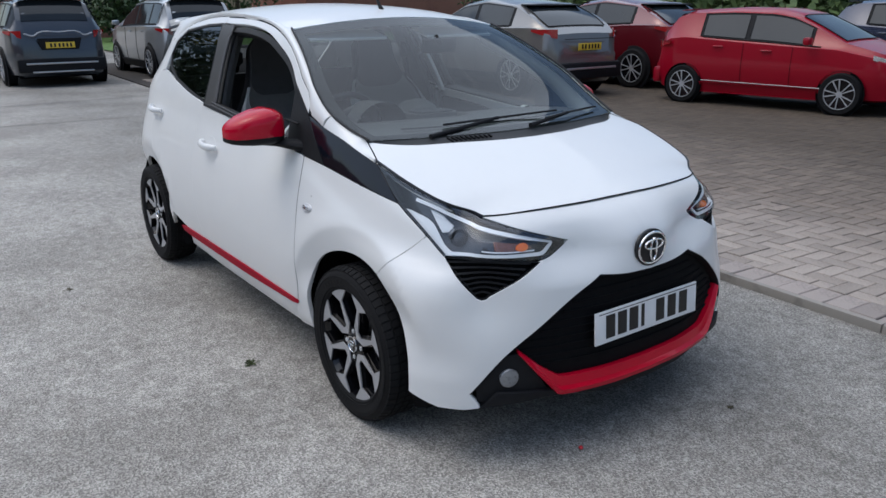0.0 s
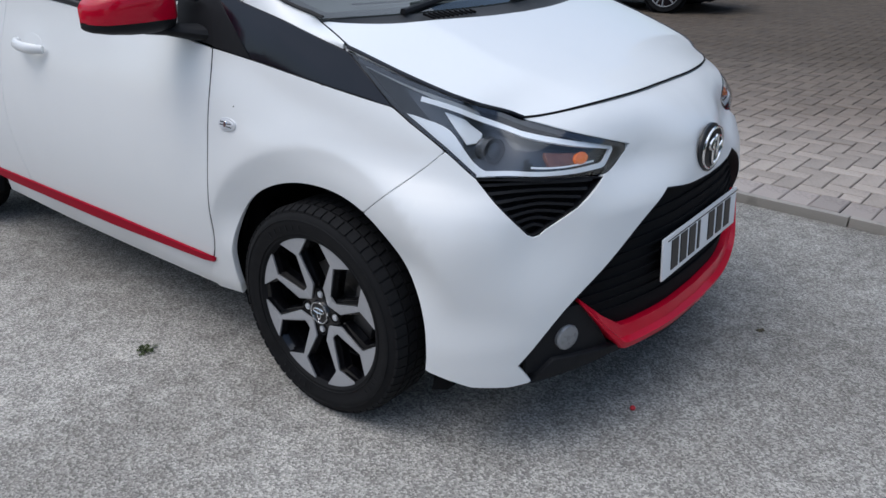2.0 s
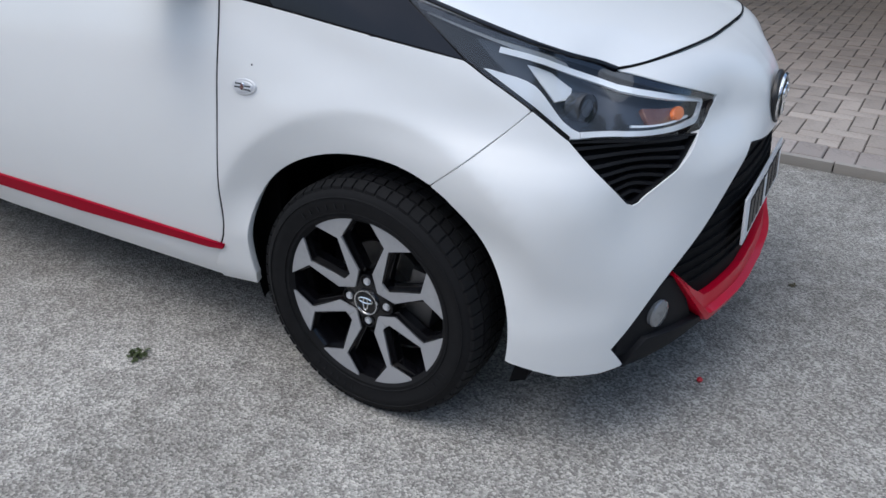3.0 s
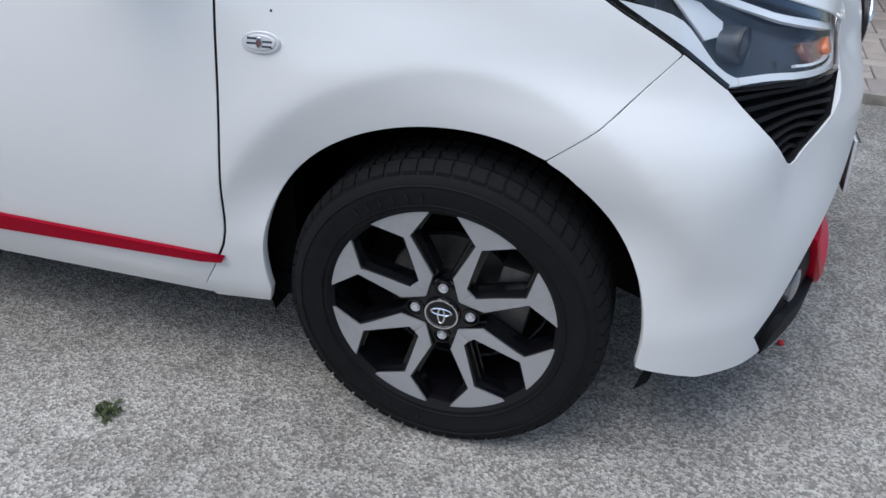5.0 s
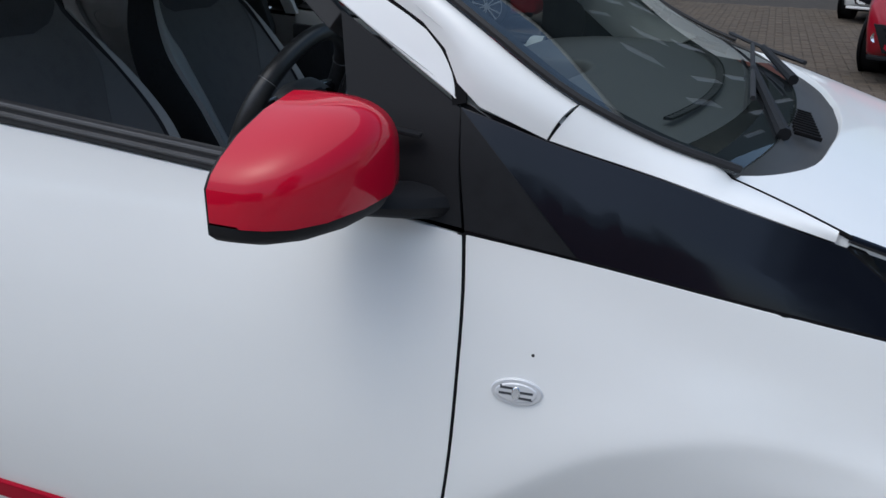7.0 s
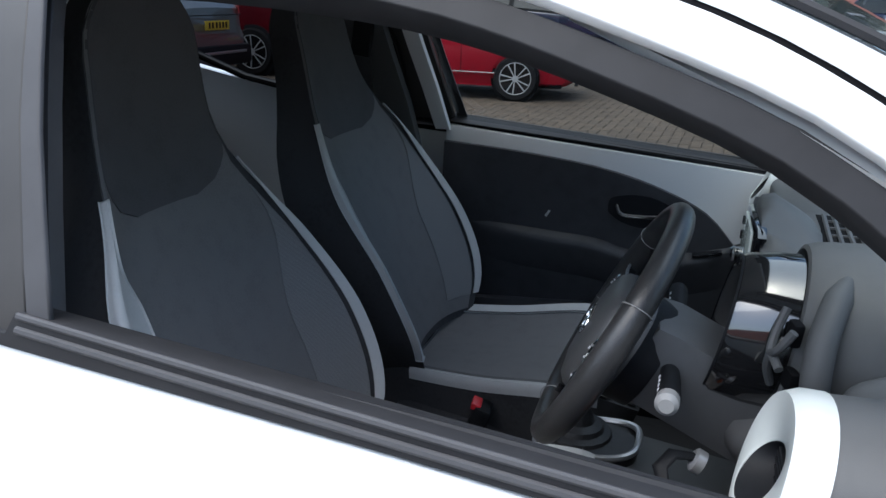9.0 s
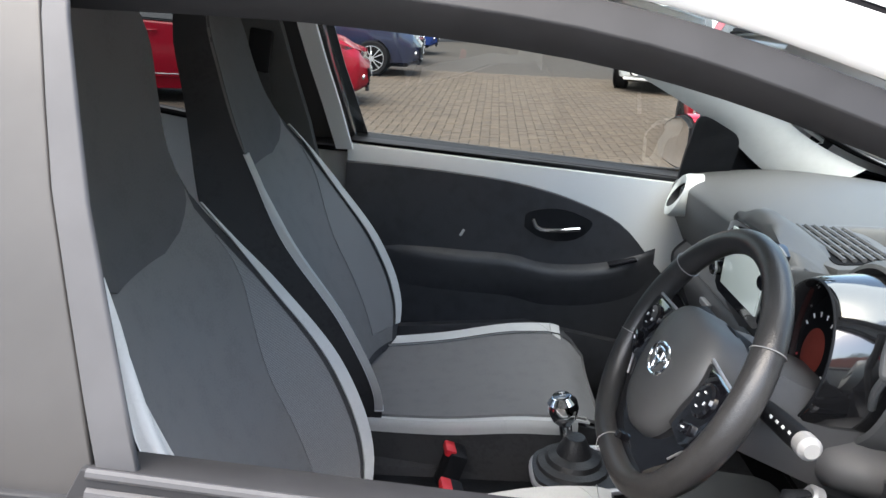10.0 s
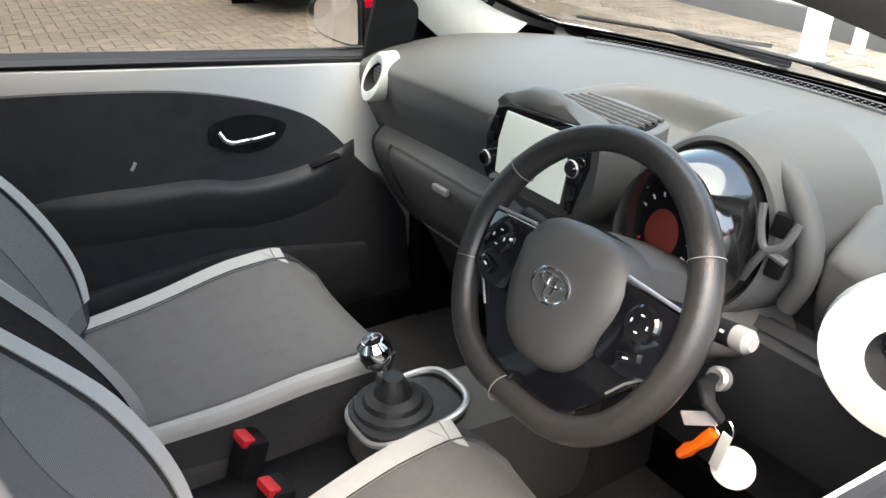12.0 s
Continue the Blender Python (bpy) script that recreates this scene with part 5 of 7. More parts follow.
# dashboard: a skin over y (across) and a run from the windscreen back and down
# the sunk well round the instruments, in plan (x, y)
WELL = np.array(spline([(-.72, .105), (-.55, .100), (-.45, .088), (-.385, .062), (-.362, .01), (-.372, -.125), (-.422, -.30), (-.475, -.389), (-.54, -.432), (-.62, -.445), (-.72, -.45)], 4))


def dash_skin(ny=280, nq=230):
    """The dash top: forward edge at the windscreen, back to the crash roll and down, with the well sunk into it."""
    bm = bmesh.new()
    qs, knots = np.linspace(0, 1, nq), np.linspace(0, 1, 8)
    e = np.roll(WELL, -1, 0) - WELL
    rows = []
    for y in np.linspace(-.66, .66, ny):
        side = abs(y) / .64
        run_x = [-.05 - .17 * side**2.2, -.30 - .05 * side, -.47, -.575, -.615, -.612, -.585, -.56]
        x = curve(qs, knots, run_x)
        z = curve(qs, knots, [1.0, 1.006, 1.0, .985, .955, .91, .85, .80]) - .015 * side**4
        d = np.stack([x, 0 * x + y], 1)[:, None] - WELL[None]
        u = np.clip((d * e).sum(2) / (e * e).sum(1), 0, 1)
        near = np.sqrt(((d - e * u[..., None])**2).sum(2)).min(1)
        inside = np.zeros(len(x), int)
        for p, r in zip(WELL, np.roll(WELL, -1, 0)):
            if (p[1] > y) != (r[1] > y):
                inside += x < p[0] + (y - p[1]) / (r[1] - p[1]) * (r[0] - p[0])
        m = ease(-.003, .020, np.where(inside % 2 == 1, near, -near))
        lip = .004 * np.exp(-((np.where(inside % 2 == 1, near, -near) + .012) / .010)**2)
        x2, z2 = x + .045 * m * ease(.995, .97, z), z + lip * (z > .95) - .050 * m * (.3 + .7 * ease(.90, .96, z))
        rows.append([bm.verts.new((a_, y, b_)) for a_, b_ in zip(x2, z2)])
    for r0, r1 in zip(rows, rows[1:]):
        for j in range(nq - 1):
            bm.faces.new((r0[j], r0[j + 1], r1[j + 1], r1[j]))
    return bm


part("dash_top", dash_skin(), DASH, car, "grey moulded dashboard top", smooth=60)


def dash_low(y, q):
    run = [(-.545, .83), (-.585, .80), (-.60, .77), (-.575, .70), (-.53, .62), (-.45, .52), (-.38, .38)]
    x = float(curve(q, np.linspace(0, 1, 7), [r[0] for r in run]))
    return (x, y, float(curve(q, np.linspace(0, 1, 7), [r[1] for r in run])))


part("dash_lower", grid_patch(dash_low, np.linspace(-.625, .625, 34), np.linspace(0, 1, 26), .006, (-1, 0, 0)), DASH_DARK, car, "dark lower dashboard and glovebox", smooth=50)
part("glovebox_lid", grid_patch(lambda y, q: tuple(np.array(dash_low(y, q)) + (-.008, 0, 0)), np.linspace(.12, .54, 12), np.linspace(.22, .72, 12), .006, (-1, 0, 0)), DASH_DARK, car)
part("glovebox_catch", box((.012, .05, .014), (-.612, .33, .765), bevel=.004), SILVER, car)
def loft_rings(rings):
    """A skin through rings of as many points."""
    bm = bmesh.new()
    loops = [[bm.verts.new(p) for p in r] for r in rings]
    for a, b in zip(loops, loops[1:]):
        for j in range(len(a)):
            bm.faces.new((a[j], a[(j + 1) % len(a)], b[(j + 1) % len(a)], b[j]))
    return bm


for k in (1, -1):
    # round end vents in their pale bezels
    y0, vx, big = (.573, -.622, .82) if k > 0 else (-.588, -.690, 1.55)
    wide, hole = (1.0, .66) if k > 0 else (1.24, .52)
    bez = bmesh.new()
    loops = []
    for f, dx in ((wide, .03 if k > 0 else .022), (wide, .004 if k < 0 else 0), (wide * .93, -.010), (hole, -.010), (hole - .04, -.008)):
        loops.append([bez.verts.new((vx + dx + .018 * math.sin(t), y0 + big * (.048 if f > .7 else .052) * f * math.cos(t), .936 + (.84 if k > 0 else 1.02) * .060 * f * math.sin(t) * (1 if f > .7 else .88))) for t in np.linspace(0, 2 * math.pi, 40, endpoint=False)])
    for a, b in zip(loops, loops[1:]):
        for j in range(40):
            bez.faces.new((a[j], a[(j + 1) % 40], b[(j + 1) % 40], b[j]))
    v = part("end_vent", bez, BEZEL, car, "round air vent in pale bezel", smooth=50)
    if k < 0:
        # grey housing behind the bezel, widening into the dash end
        part("vent_housing", loft_rings([[(vx + dx + .018 * math.sin(t), y0 + big * .048 * f * math.cos(t), .936 + .0612 * f * math.sin(t)) for t in np.linspace(0, 2 * math.pi, 40, endpoint=False)] for f, dx in ((1.215, .020), (1.24, .05), (1.30, .12))]), DASH, v, "grey vent housing", smooth=60)
    throat = bmesh.new()
    loops = []
    for f, dx in ((hole - .03, -.0085), (hole - .08, .0), (hole - .11, .035), (.02, .037)):
        loops.append([throat.verts.new((vx + dx + .018 * math.sin(t) * (f > .1), y0 + big * .052 * f * math.cos(t), .936 + (.84 if k > 0 else 1) * .0528 * f * math.sin(t))) for t in np.linspace(0, 2 * math.pi, 40, endpoint=False)])
    for a, b in zip(loops, loops[1:]):
        for j in range(40):
            throat.faces.new((a[j], a[(j + 1) % 40], b[(j + 1) % 40], b[j]))
    part("vent_throat", throat, BLACK, v, smooth=60)
    for i in (-2, -1, 0, 1, 2):
        part("vent_slat", box((.012, 1.9 * big * math.sqrt((.041 * hole)**2 - (.010 * i * hole / .66)**2), .0022), (vx + .012, y0, .934 + (.0084 if k > 0 else .010) * i * hole / .66), (0, 25, 0), .0006), BLACK, v)
# centre display with its hood and vent
hood_bm = prism(spline([(.100, .885), (.100, .955), (.080, 1.012), (.045, 1.040), (-.11, 1.044), (-.146, 1.030), (-.152, .985), (-.124, .885), (.100, .885)], 4)[:-1], .085, "x", .022, at=(-.641, .0, 0))
for v in hood_bm.verts:
    # the top falls away forwards to the vent, more so on the driver's side
    v.co.z -= float(ease(1.0, 1.03, v.co.z) * (.030 * ease(-.665, -.60, v.co.x) + .016 * ease(-.02, -.15, v.co.y)))
part("display_hood", hood_bm, DASH, car, "grey hood round the central display", smooth=60)
face = part("display", prism([(.088, .900), (.086, .960), (.062, 1.014), (.035, 1.026), (-.122, 1.030), (-.138, 1.020), (-.138, .976), (-.112, .900), (-.092, .890), (.070, .890)], .016, "x", .004, at=(-.684, .0, 0)), PIANO, car, "gloss black display unit with its screen's reflection painted as a pale glow")
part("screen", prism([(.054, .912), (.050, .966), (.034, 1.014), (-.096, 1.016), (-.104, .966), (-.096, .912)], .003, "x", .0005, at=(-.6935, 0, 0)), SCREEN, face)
for y, z in ((.072, .930), (-.122, .975)):
    part("display_knob", lathe([(.012, -.692), (.012, -.704), (.009, -.707), (.002, -.707)], 20, "x", at=(0, y, z)), PIANO, face)
    part("knob_ring", lathe([(.0122, -.700), (.0132, -.702), (.0122, -.704)], 20, "x", at=(0, y, z)), SILVER, face)
for y, z in ((.070, .965), (.060, .992), (-.120, .940), (-.113, .915)):
    part("display_button", box((.004, .010, .014), (-.694, y, z), bevel=.002), BLACK, face)
VENT = spline([(-.588, .080), (-.53, .078), (-.505, .062), (-.497, .03), (-.503, -.05), (-.512, -.096), (-.532, -.112), (-.602, -.126)], 3) + [(-.606, -.118), (-.590, .0)]
tv = part("top_vent", prism(shrink(VENT, -.016), .034, "z", .007, at=(0, 0, .990)), DASH, car, "slatted air vent on the dash top")
part("vent_opening", prism(VENT, .004, "z", at=(0, 0, 1.0065)), VOID, tv)
for i in range(6):
    u = i / 5
    part("vent_bar", tube([(-.578 + .070 * u, .070 - .012 * u * u, 1.011), (-.590 + .076 * u, -.116 + .010 * u, 1.011)], .0036, 6), DASH_DARK, tv)
for i in range(4):
    part("vent_fin", box((.075, .003, .005), (-.547, .040 - .040 * i, 1.0095), (0, 0, 6), .001), DASH_DARK, tv)
# defroster slot along the windscreen
part("defroster_slot", grid_patch(lambda y, q: (-.105 - .10 * (abs(y) / .5)**2.2 - .013 * q, y, 1.0085), np.linspace(-.42, .42, 30), [0, 1], .004, (0, 0, 1)), VOID, car)
for y in np.linspace(-.41, .41, 60):
    part("defroster_bar", box((.013, .0035, .004), (-.114 - .10 * (abs(y) / .5)**2.2, y, 1.0095)), DASH_DARK, car)
# instrument pod on the column
DIAL_BLACK = material("matt_black_dial", (0.006, 0.006, 0.007), 0.9, spec=0.05, vary=0.2, scale=30)
DIAL_GLOSS = material("dial_surround_gloss", (0.012, 0.012, 0.013), 0.08, spec=1.0, coat=1.0, vary=0.2, scale=30)
DARK_SILVER = material("dull_silver_trim", (0.24, 0.24, 0.245), 0.4, 0.4, vary=0.05, scale=30)
POD_Y, POD_Z = -.312, .957


def pod_ring(profile, n=56, yc=POD_Y, zc=POD_Z, flatten=1.0, lean=.25):
    """Rings of (scale y, scale z, x) joined into one skin; the mouth leans towards the driver's face."""
    bm = bmesh.new()
    rings = []
    for ry, rz, x in profile:
        rings.append([bm.verts.new((x + lean * rz * math.sin(t), yc + ry * math.cos(t), zc + rz * math.sin(t) * (flatten if math.sin(t) < 0 else 1))) for t in np.linspace(0, 2 * math.pi, n, endpoint=False)])
    for a, b in zip(rings, rings[1:]):
        for j in range(n):
            bm.faces.new((a[j], a[(j + 1) % n], b[(j + 1) % n], b[j]))
    if profile[-1][0] < .03:
        bm.faces.new(rings[-1])
    return bm


pod = part("instrument_pod", pod_ring([(.128, .118, -.50), (.121, .117, -.59), (.105, .113, -.650), (.098, .109, -.662), (.091, .104, -.664), (.086, .099, -.655), (.085, .098, -.60)], lean=.12), DASH, car, "hooded instrument pod with gloss black surround", smooth=40)
part("surround", pod_ring([(.084, .098, -.640), (.082, .097, -.690), (.077, .092, -.726), (.073, .088, -.733), (.069, .084, -.728), (.065, .080, -.700), (.064, .079, -.690)], lean=.18), DIAL_GLOSS, pod, "gloss black dial surround", smooth=60)
part("rim_line", pod_ring([(.0745, .0895, -.7320), (.0735, .0885, -.7345), (.0722, .0872, -.7345)], lean=.18), BLACK, pod)
part("dial_face", pod_ring([(.065, .080, -.694), (.064, .079, -.695), (.01, .01, -.696)], lean=.18), DIAL_BLACK, pod)
GLOW = material("orange_dial_display", (0.15, 0.030, 0.022), 0.6, spec=0.1, vary=0.15, scale=60)
part("dial_display", pod_ring([(.026, .030, -.6975), (.024, .028, -.6985), (.01, .01, -.699)], yc=-.285, zc=.945, lean=.18), GLOW, pod, "orange dial display")
for a in np.linspace(.2, 4.6, 13):
    part("scale_mark", box((.0015, .0016, .006), (-.6985 + .05 * math.sin(a) * .18, -.285 + .042 * math.cos(a), .945 + .047 * math.sin(a)), (math.degrees(a) - 90, 0, 0)), PRINT, pod)
part("needle", box((.002, .0025, .014), (-.700, -.250, .925), (52, 0, 0)), BUTTON_RED, pod)
# grey cowl that runs from the pod down to the dash end, with two slots framed in silver
cowl = part("pod_cowl", tube(spline([(-.60, -.330, 1.052), (-.625, -.390, 1.035), (-.640, -.432, .995), (-.640, -.442, .945), (-.63, -.425, .895)], 5), [.012] * 5 + [.015] * 10 + [.013] * 6, 12), DASH, car, "grey cowl beside the instrument pod")
for pts_ in (((-.672, -.392, 1.020), (-.680, -.400, .995), (-.684, -.414, .976), (-.680, -.430, .985), (-.668, -.436, 1.010)), ((-.684, -.414, .976), (-.684, -.404, .955), (-.676, -.390, .928)), ((-.684, -.414, .976), (-.676, -.436, .966))):
    part("slot_frame", tube(spline(pts_, 4), .0048, 8), DASH, cowl)
part("slot", box((.012, .018, .028), (-.664, -.413, 1.000), (8, 0, 20), .004), VOID, cowl)
part("slot", box((.012, .020, .024), (-.660, -.416, .948), (8, 0, 20), .004), VOID, cowl)
part("pod_base", pod_ring([(.105, .050, -.58), (.098, .046, -.66), (.08, .036, -.70), (.05, .02, -.715), (.01, .01, -.72)], zc=.838, lean=-.15), DASH_DARK, car, "dark cover under the instrument pod", smooth=60)
part("column_shroud", box((.24, .13, .12), (-.72, -.305, .87), (0, 24, 0), .035), DASH_DARK, car, "dark steering column shroud")
part("knee_panel", box((.06, .40, .22), (-.60, -.43, .76), (0, -20, 0), .04), CARD, car, "black knee panel")

# steering wheel in its own plane: x to the driver's right, y up, z towards the driver
TILT = 26.5
WHEEL_C = Vector((-.868, -.305, .925))
sn, cs = math.sin(radians(TILT)), math.cos(radians(TILT))
COLUMN = Matrix(((0, sn, -cs, WHEEL_C.x), (-1, 0, 0, WHEEL_C.y), (0, cs, sn, WHEEL_C.z), (0, 0, 0, 1)))


def on_column(bm):
    bm.transform(COLUMN)
    return bm


R, RIM_Y = .163, .010
def rim_r(t):
    return R - (.016 * max(0, -math.sin(t))**8)
sw = part("steering_wheel", on_column(tube([(rim_r(t) * math.cos(t), RIM_Y + rim_r(t) * math.sin(t), 0) for t in np.linspace(0, 2 * math.pi, 72, endpoint=False)], [.0155 + .0025 * abs(math.cos(t))**3 for t in np.linspace(0, 2 * math.pi, 72, endpoint=False)], 14, closed=True)), LEATHER, car, "three-spoke leather steering wheel with chrome badge")
pad_line = spline([(-.082, .030), (-.062, .062), (0, .072), (.062, .062), (.082, .030), (.074, -.03), (.045, -.078), (0, -.092), (-.045, -.078), (-.074, -.03), (-.082, .030)], 4)[:-1]
pad = bmesh.new()
loops = [[pad.verts.new((x * f, y * f, z)) for x, y in pad_line] for f, z in ((1.0, -.035), (1.0, -.004), (.96, .008), (.86, .016), (.6, .022), (.3, .024))]
for a, b in zip(loops, loops[1:]):
    for j in range(len(a)):
        pad.faces.new((a[j], a[(j + 1) % len(a)], b[(j + 1) % len(a)], b[j]))
pad.faces.new(loops[-1])
part("airbag_cover", on_column(pad), PAD, sw, "grey airbag cover", smooth=40)
def ell(rx, ry, cy, w):
    return tube([(rx * math.cos(t), cy + ry * math.sin(t), .0245) for t in np.linspace(0, 6.283, 36, endpoint=False)], w, 8, closed=True)
part("badge_ring", on_column(ell(.027, .019, .0, .0022)), CHROME, sw)
part("badge_oval", on_column(ell(.018, .0065, .006, .0017)), CHROME, sw)
part("badge_oval", on_column(ell(.0062, .014, -.002, .0017)), CHROME, sw)
for s_ in (-1, 1):
    arm = [(s_ * .070, .044), (s_ * .155, .040), (s_ * .162, .012), (s_ * .160, -.022), (s_ * .118, -.042), (s_ * .074, -.040)]
    sp = part("spoke", on_column(prism(arm if s_ < 0 else arm[::-1], .016, "z", .004, at=(0, 0, .0))), PIANO, sw, "gloss black spoke with buttons")
    part("button_pad", on_column(lathe([(.019, .004), (.020, .011), (.017, .0135), (.002, .014)], 24, "z", at=(s_ * .113, .014, 0))), PIANO, sp)
    part("button", on_column(box((.026, .013, .008), (s_ * .116, -.022, .010), (0, 0, s_ * 18), .003)), PIANO, sp)
    for dx, dy, w_, h_, r_ in ((.113, .023, .004, .0014, 0), (.113, .005, .004, .0014, 0), (.103, .014, .0014, .004, 0), (.123, .014, .0014, .004, 0), (.116, -.022, .006, .002, 18)):
        part("button_print", on_column(box((w_, h_, .001), (s_ * dx, dy, .0145), (0, 0, s_ * r_))), PRINT, sp)
    part("spoke_edge", on_column(tube([(s_ * .072, .048, .006), (s_ * .112, .046, .007), (s_ * .154, .043, .004)], .0022, 6)), SILVER, sp)
for deg in (194, 32, 262, 148):
    t0 = radians(deg)
    ring_ = [((rim_r(t0) + .0182 * math.cos(q)) * math.cos(t0), RIM_Y + (rim_r(t0) + .0182 * math.cos(q)) * math.sin(t0), .0182 * math.sin(q)) for q in np.linspace(0, 2 * math.pi, 24, endpoint=False)]
    part("stitch", on_column(tube(ring_, .0006, 5, closed=True)), STALK_GREY, sw)
U_HALF = [(.160, .026), (.152, -.022), (.118, -.050), (.098, -.078), (.070, -.108), (.054, -.142)]
part("lower_spoke", on_column(prism([(-x, y) for x, y in U_HALF] + U_HALF[::-1], .012, "z", .003, at=(0, 0, -.010))), PIANO, sw, "gloss black lower spoke frame")
for s_ in (-1, 1):
    part("frame_edge", on_column(tube([(s_ * .150, -.020, .0), (s_ * .119, -.048, -.001), (s_ * .104, -.068, -.002)], .0016, 6)), SILVER, sw)
part("spoke_fin", on_column(prism([(-.030, -.140), (-.018, -.112), (-.010, -.112), (-.016, -.140)], .010, "z", .002, at=(0, 0, 0))), PIANO, sw)
part("hub_back", on_column(lathe([(.07, -.07), (.075, -.03), (.06, -.02), (.002, -.02)], 30, "z")), BLACK, sw)
# stalks
for s_, name in ((1, "light_stalk"), (-1, "wiper_stalk")):
    st = part(name, on_column(tube([(s_ * .03, .020, -.085), (s_ * .10, .030, -.082), (s_ * .158, .038, -.078)], [.010, .0125, .0135], 14)), BLACK, car, "black column stalk with white symbols")
    part("stalk_end", on_column(tube([(s_ * .158, .038, -.078), (s_ * .174, .0395, -.076), (s_ * .180, .040, -.0755)], [.0128, .0128, .008], 16)), STALK_GREY if s_ > 0 else BLACK, st)
    part("stalk_marks", on_column(join(*[box((.005, .003, .001), (s_ * (.104 + .015 * i), .031 + .0022 * i, -.0685 + .0010 * i), (0, 0, 0)) for i in range(4)])), PRINT, st)
# ignition and keys
part("ignition_lock", lathe([(.014, 0), (.014, .010), (.010, .013), (.004, .010), (.002, .010)], 24, "z", at=(-.735, -.430, .834), rot=(0, -66, 0)), SILVER, car, "silver ignition lock")
keys = thing("key_bunch", "car key with orange and white tags in the ignition", "key")
part("key", tube([(-.742, -.426, .840), (-.768, -.434, .842), (-.780, -.450, .832), (-.772, -.466, .815)], [.006, .010, .009, .006], 10, flat=.4), BLACK, keys)
part("key_ring", tube([(-.769, -.468 + .012 * math.cos(t), .806 + .012 * math.sin(t)) for t in np.linspace(0, 6.283, 20, endpoint=False)], .0012, 6, closed=True), CHROME, keys)
part("tag", box((.003, .040, .017), (-.776, -.440, .803), (-28, 0, 14), .0012), TAG, keys, "white tag")
part("orange_tag", tube([(-.774, -.460, .796), (-.777, -.455, .785), (-.780, -.447, .772), (-.782, -.440, .762), (-.784, -.432, .750)], [.007, .0085, .006, .0085, .006], 10), ORANGE, keys, "orange plastic tag")
part("round_tag", lathe([(.024, 0), (.024, .003), (.002, .003)], 28, "x", at=(-.765, -.486, .762), rot=(0, 15, 20)), TAG, keys, "round pale tag")
part("tag_strap", box((.003, .012, .05), (-.776, -.474, .782), (8, 0, 0), .001), PILLAR, keys)


def lean_in(bm):
    """Tuck what stands above the belt line in along the slope of the glass."""
    for v in bm.verts:
        v.co.y -= math.copysign(float(curve(max(v.co.z, .95), *SIDE)) - float(curve(.95, *SIDE)), v.co.y)
    return bm


def build_door_inside(k):
    """Inner face of a front door: painted metal, dark card, armrest, lever; k = 1: the passenger's."""
    def y(v):
        return v * k
    metal = part("door_inner_metal", prism([(-1.40, 1.004), (-1.0, .972), (-.60, .942), (-.545, .93), (-.53, .80), (-.515, .66), (-.54, .655), (-.60, .70), (-.66, .74), (-.76, .83), (-.86, .88), (-1.0, .91), (-1.40, .945)], .02, "y", .006, at=(0, y(.672), 0)), WHITE, car, "white painted inner door metal")
    card = [(-1.40, .962), (-1.18, .949), (-.957, .921), (-.836, .887), (-.732, .839), (-.632, .734), (-.56, .655), (-.50, .56), (-.48, .34), (-1.42, .34)]
    cd = part("door_card", prism(spline(card[:8], 4) + card[8:], .03, "y", .008, at=(0, y(.660), 0)), CARD, car, "black moulded door card")
    part("window_seal", tube([(-1.40, y(.690), 1.004), (-.95, y(.690), .975), (-.56, y(.690), .945)], .011, 8), SEAL, cd)
    rest = spline([(-1.34, .745), (-1.1, .736), (-.97, .727), (-.93, .716), (-.84, .712), (-.76, .722), (-.69, .742), (-.64, .762)], 5)
    section = [(.6465, .020), (.640, .016), (.628, .010), (.622, .004), (.620, -.006), (.624, -.022), (.634, -.060), (.6465, -.095)]
    shelf = bmesh.new()
    rows = []
    for i, (x, z) in enumerate(rest):
        out = float(ease(0, .12, i / (len(rest) - 1)) * (1 - .9 * ease(.72, 1, i / (len(rest) - 1))))
        rows.append([shelf.verts.new((x, y(.6465 - (.6465 - d) * out), z + h)) for d, h in section])
    for r0, r1 in zip(rows, rows[1:]):
        for j in range(len(section) - 1):
            shelf.faces.new((r0[j], r0[j + 1], r1[j + 1], r1[j]))
    part("armrest", shelf, CARD, cd, smooth=75)
    part("window_switch", box((.07, .03, .006), (-.72, y(.633), .748), (0, -14, 0), .003), PIANO, cd)
    part("pocket", prism([(-1.28, .40), (-1.30, .55), (-.95, .58), (-.62, .52), (-.60, .40)], .03, "y", .01, at=(0, y(.640), 0)), CARD, cd)
    bowl = part("lever_recess", prism(spline([(-.965, .822), (-.962, .856), (-.93, .868), (-.83, .858), (-.80, .84), (-.82, .808), (-.93, .800), (-.965, .822)], 5)[:-1], .006, "y", .003, at=(0, y(.643), 0)), BLACK, cd)
    part("door_lever", tube(spline([(-.945, y(.640), .842), (-.935, y(.630), .826), (-.89, y(.626), .822), (-.832, y(.630), .826)], 4), .0040, 8, flat=1.4), CHROME, bowl, "chrome door lever")
    part("card_clip", box((.006, .004, .018), (-1.115, y(.643), .80), (0, 30, 0), .001), PILLAR, cd)
    edge = [(-1.385, .99), (-1.41, 1.10), (-1.435, 1.20), (-1.45, 1.27), (-1.46, 1.33)] if k > 0 else [(-1.390, .99), (-1.415, 1.10), (-1.438, 1.20), (-1.453, 1.27), (-1.463, 1.33)]
    part("door_rear_metal", lean_in(prism(edge + [(x - (.040 if k > 0 else .024), z) for x, z in edge[::-1]], .02, "y", .004, at=(0, y(.668), 0))), WHITE if k > 0 else BELT_RUBBER, car)
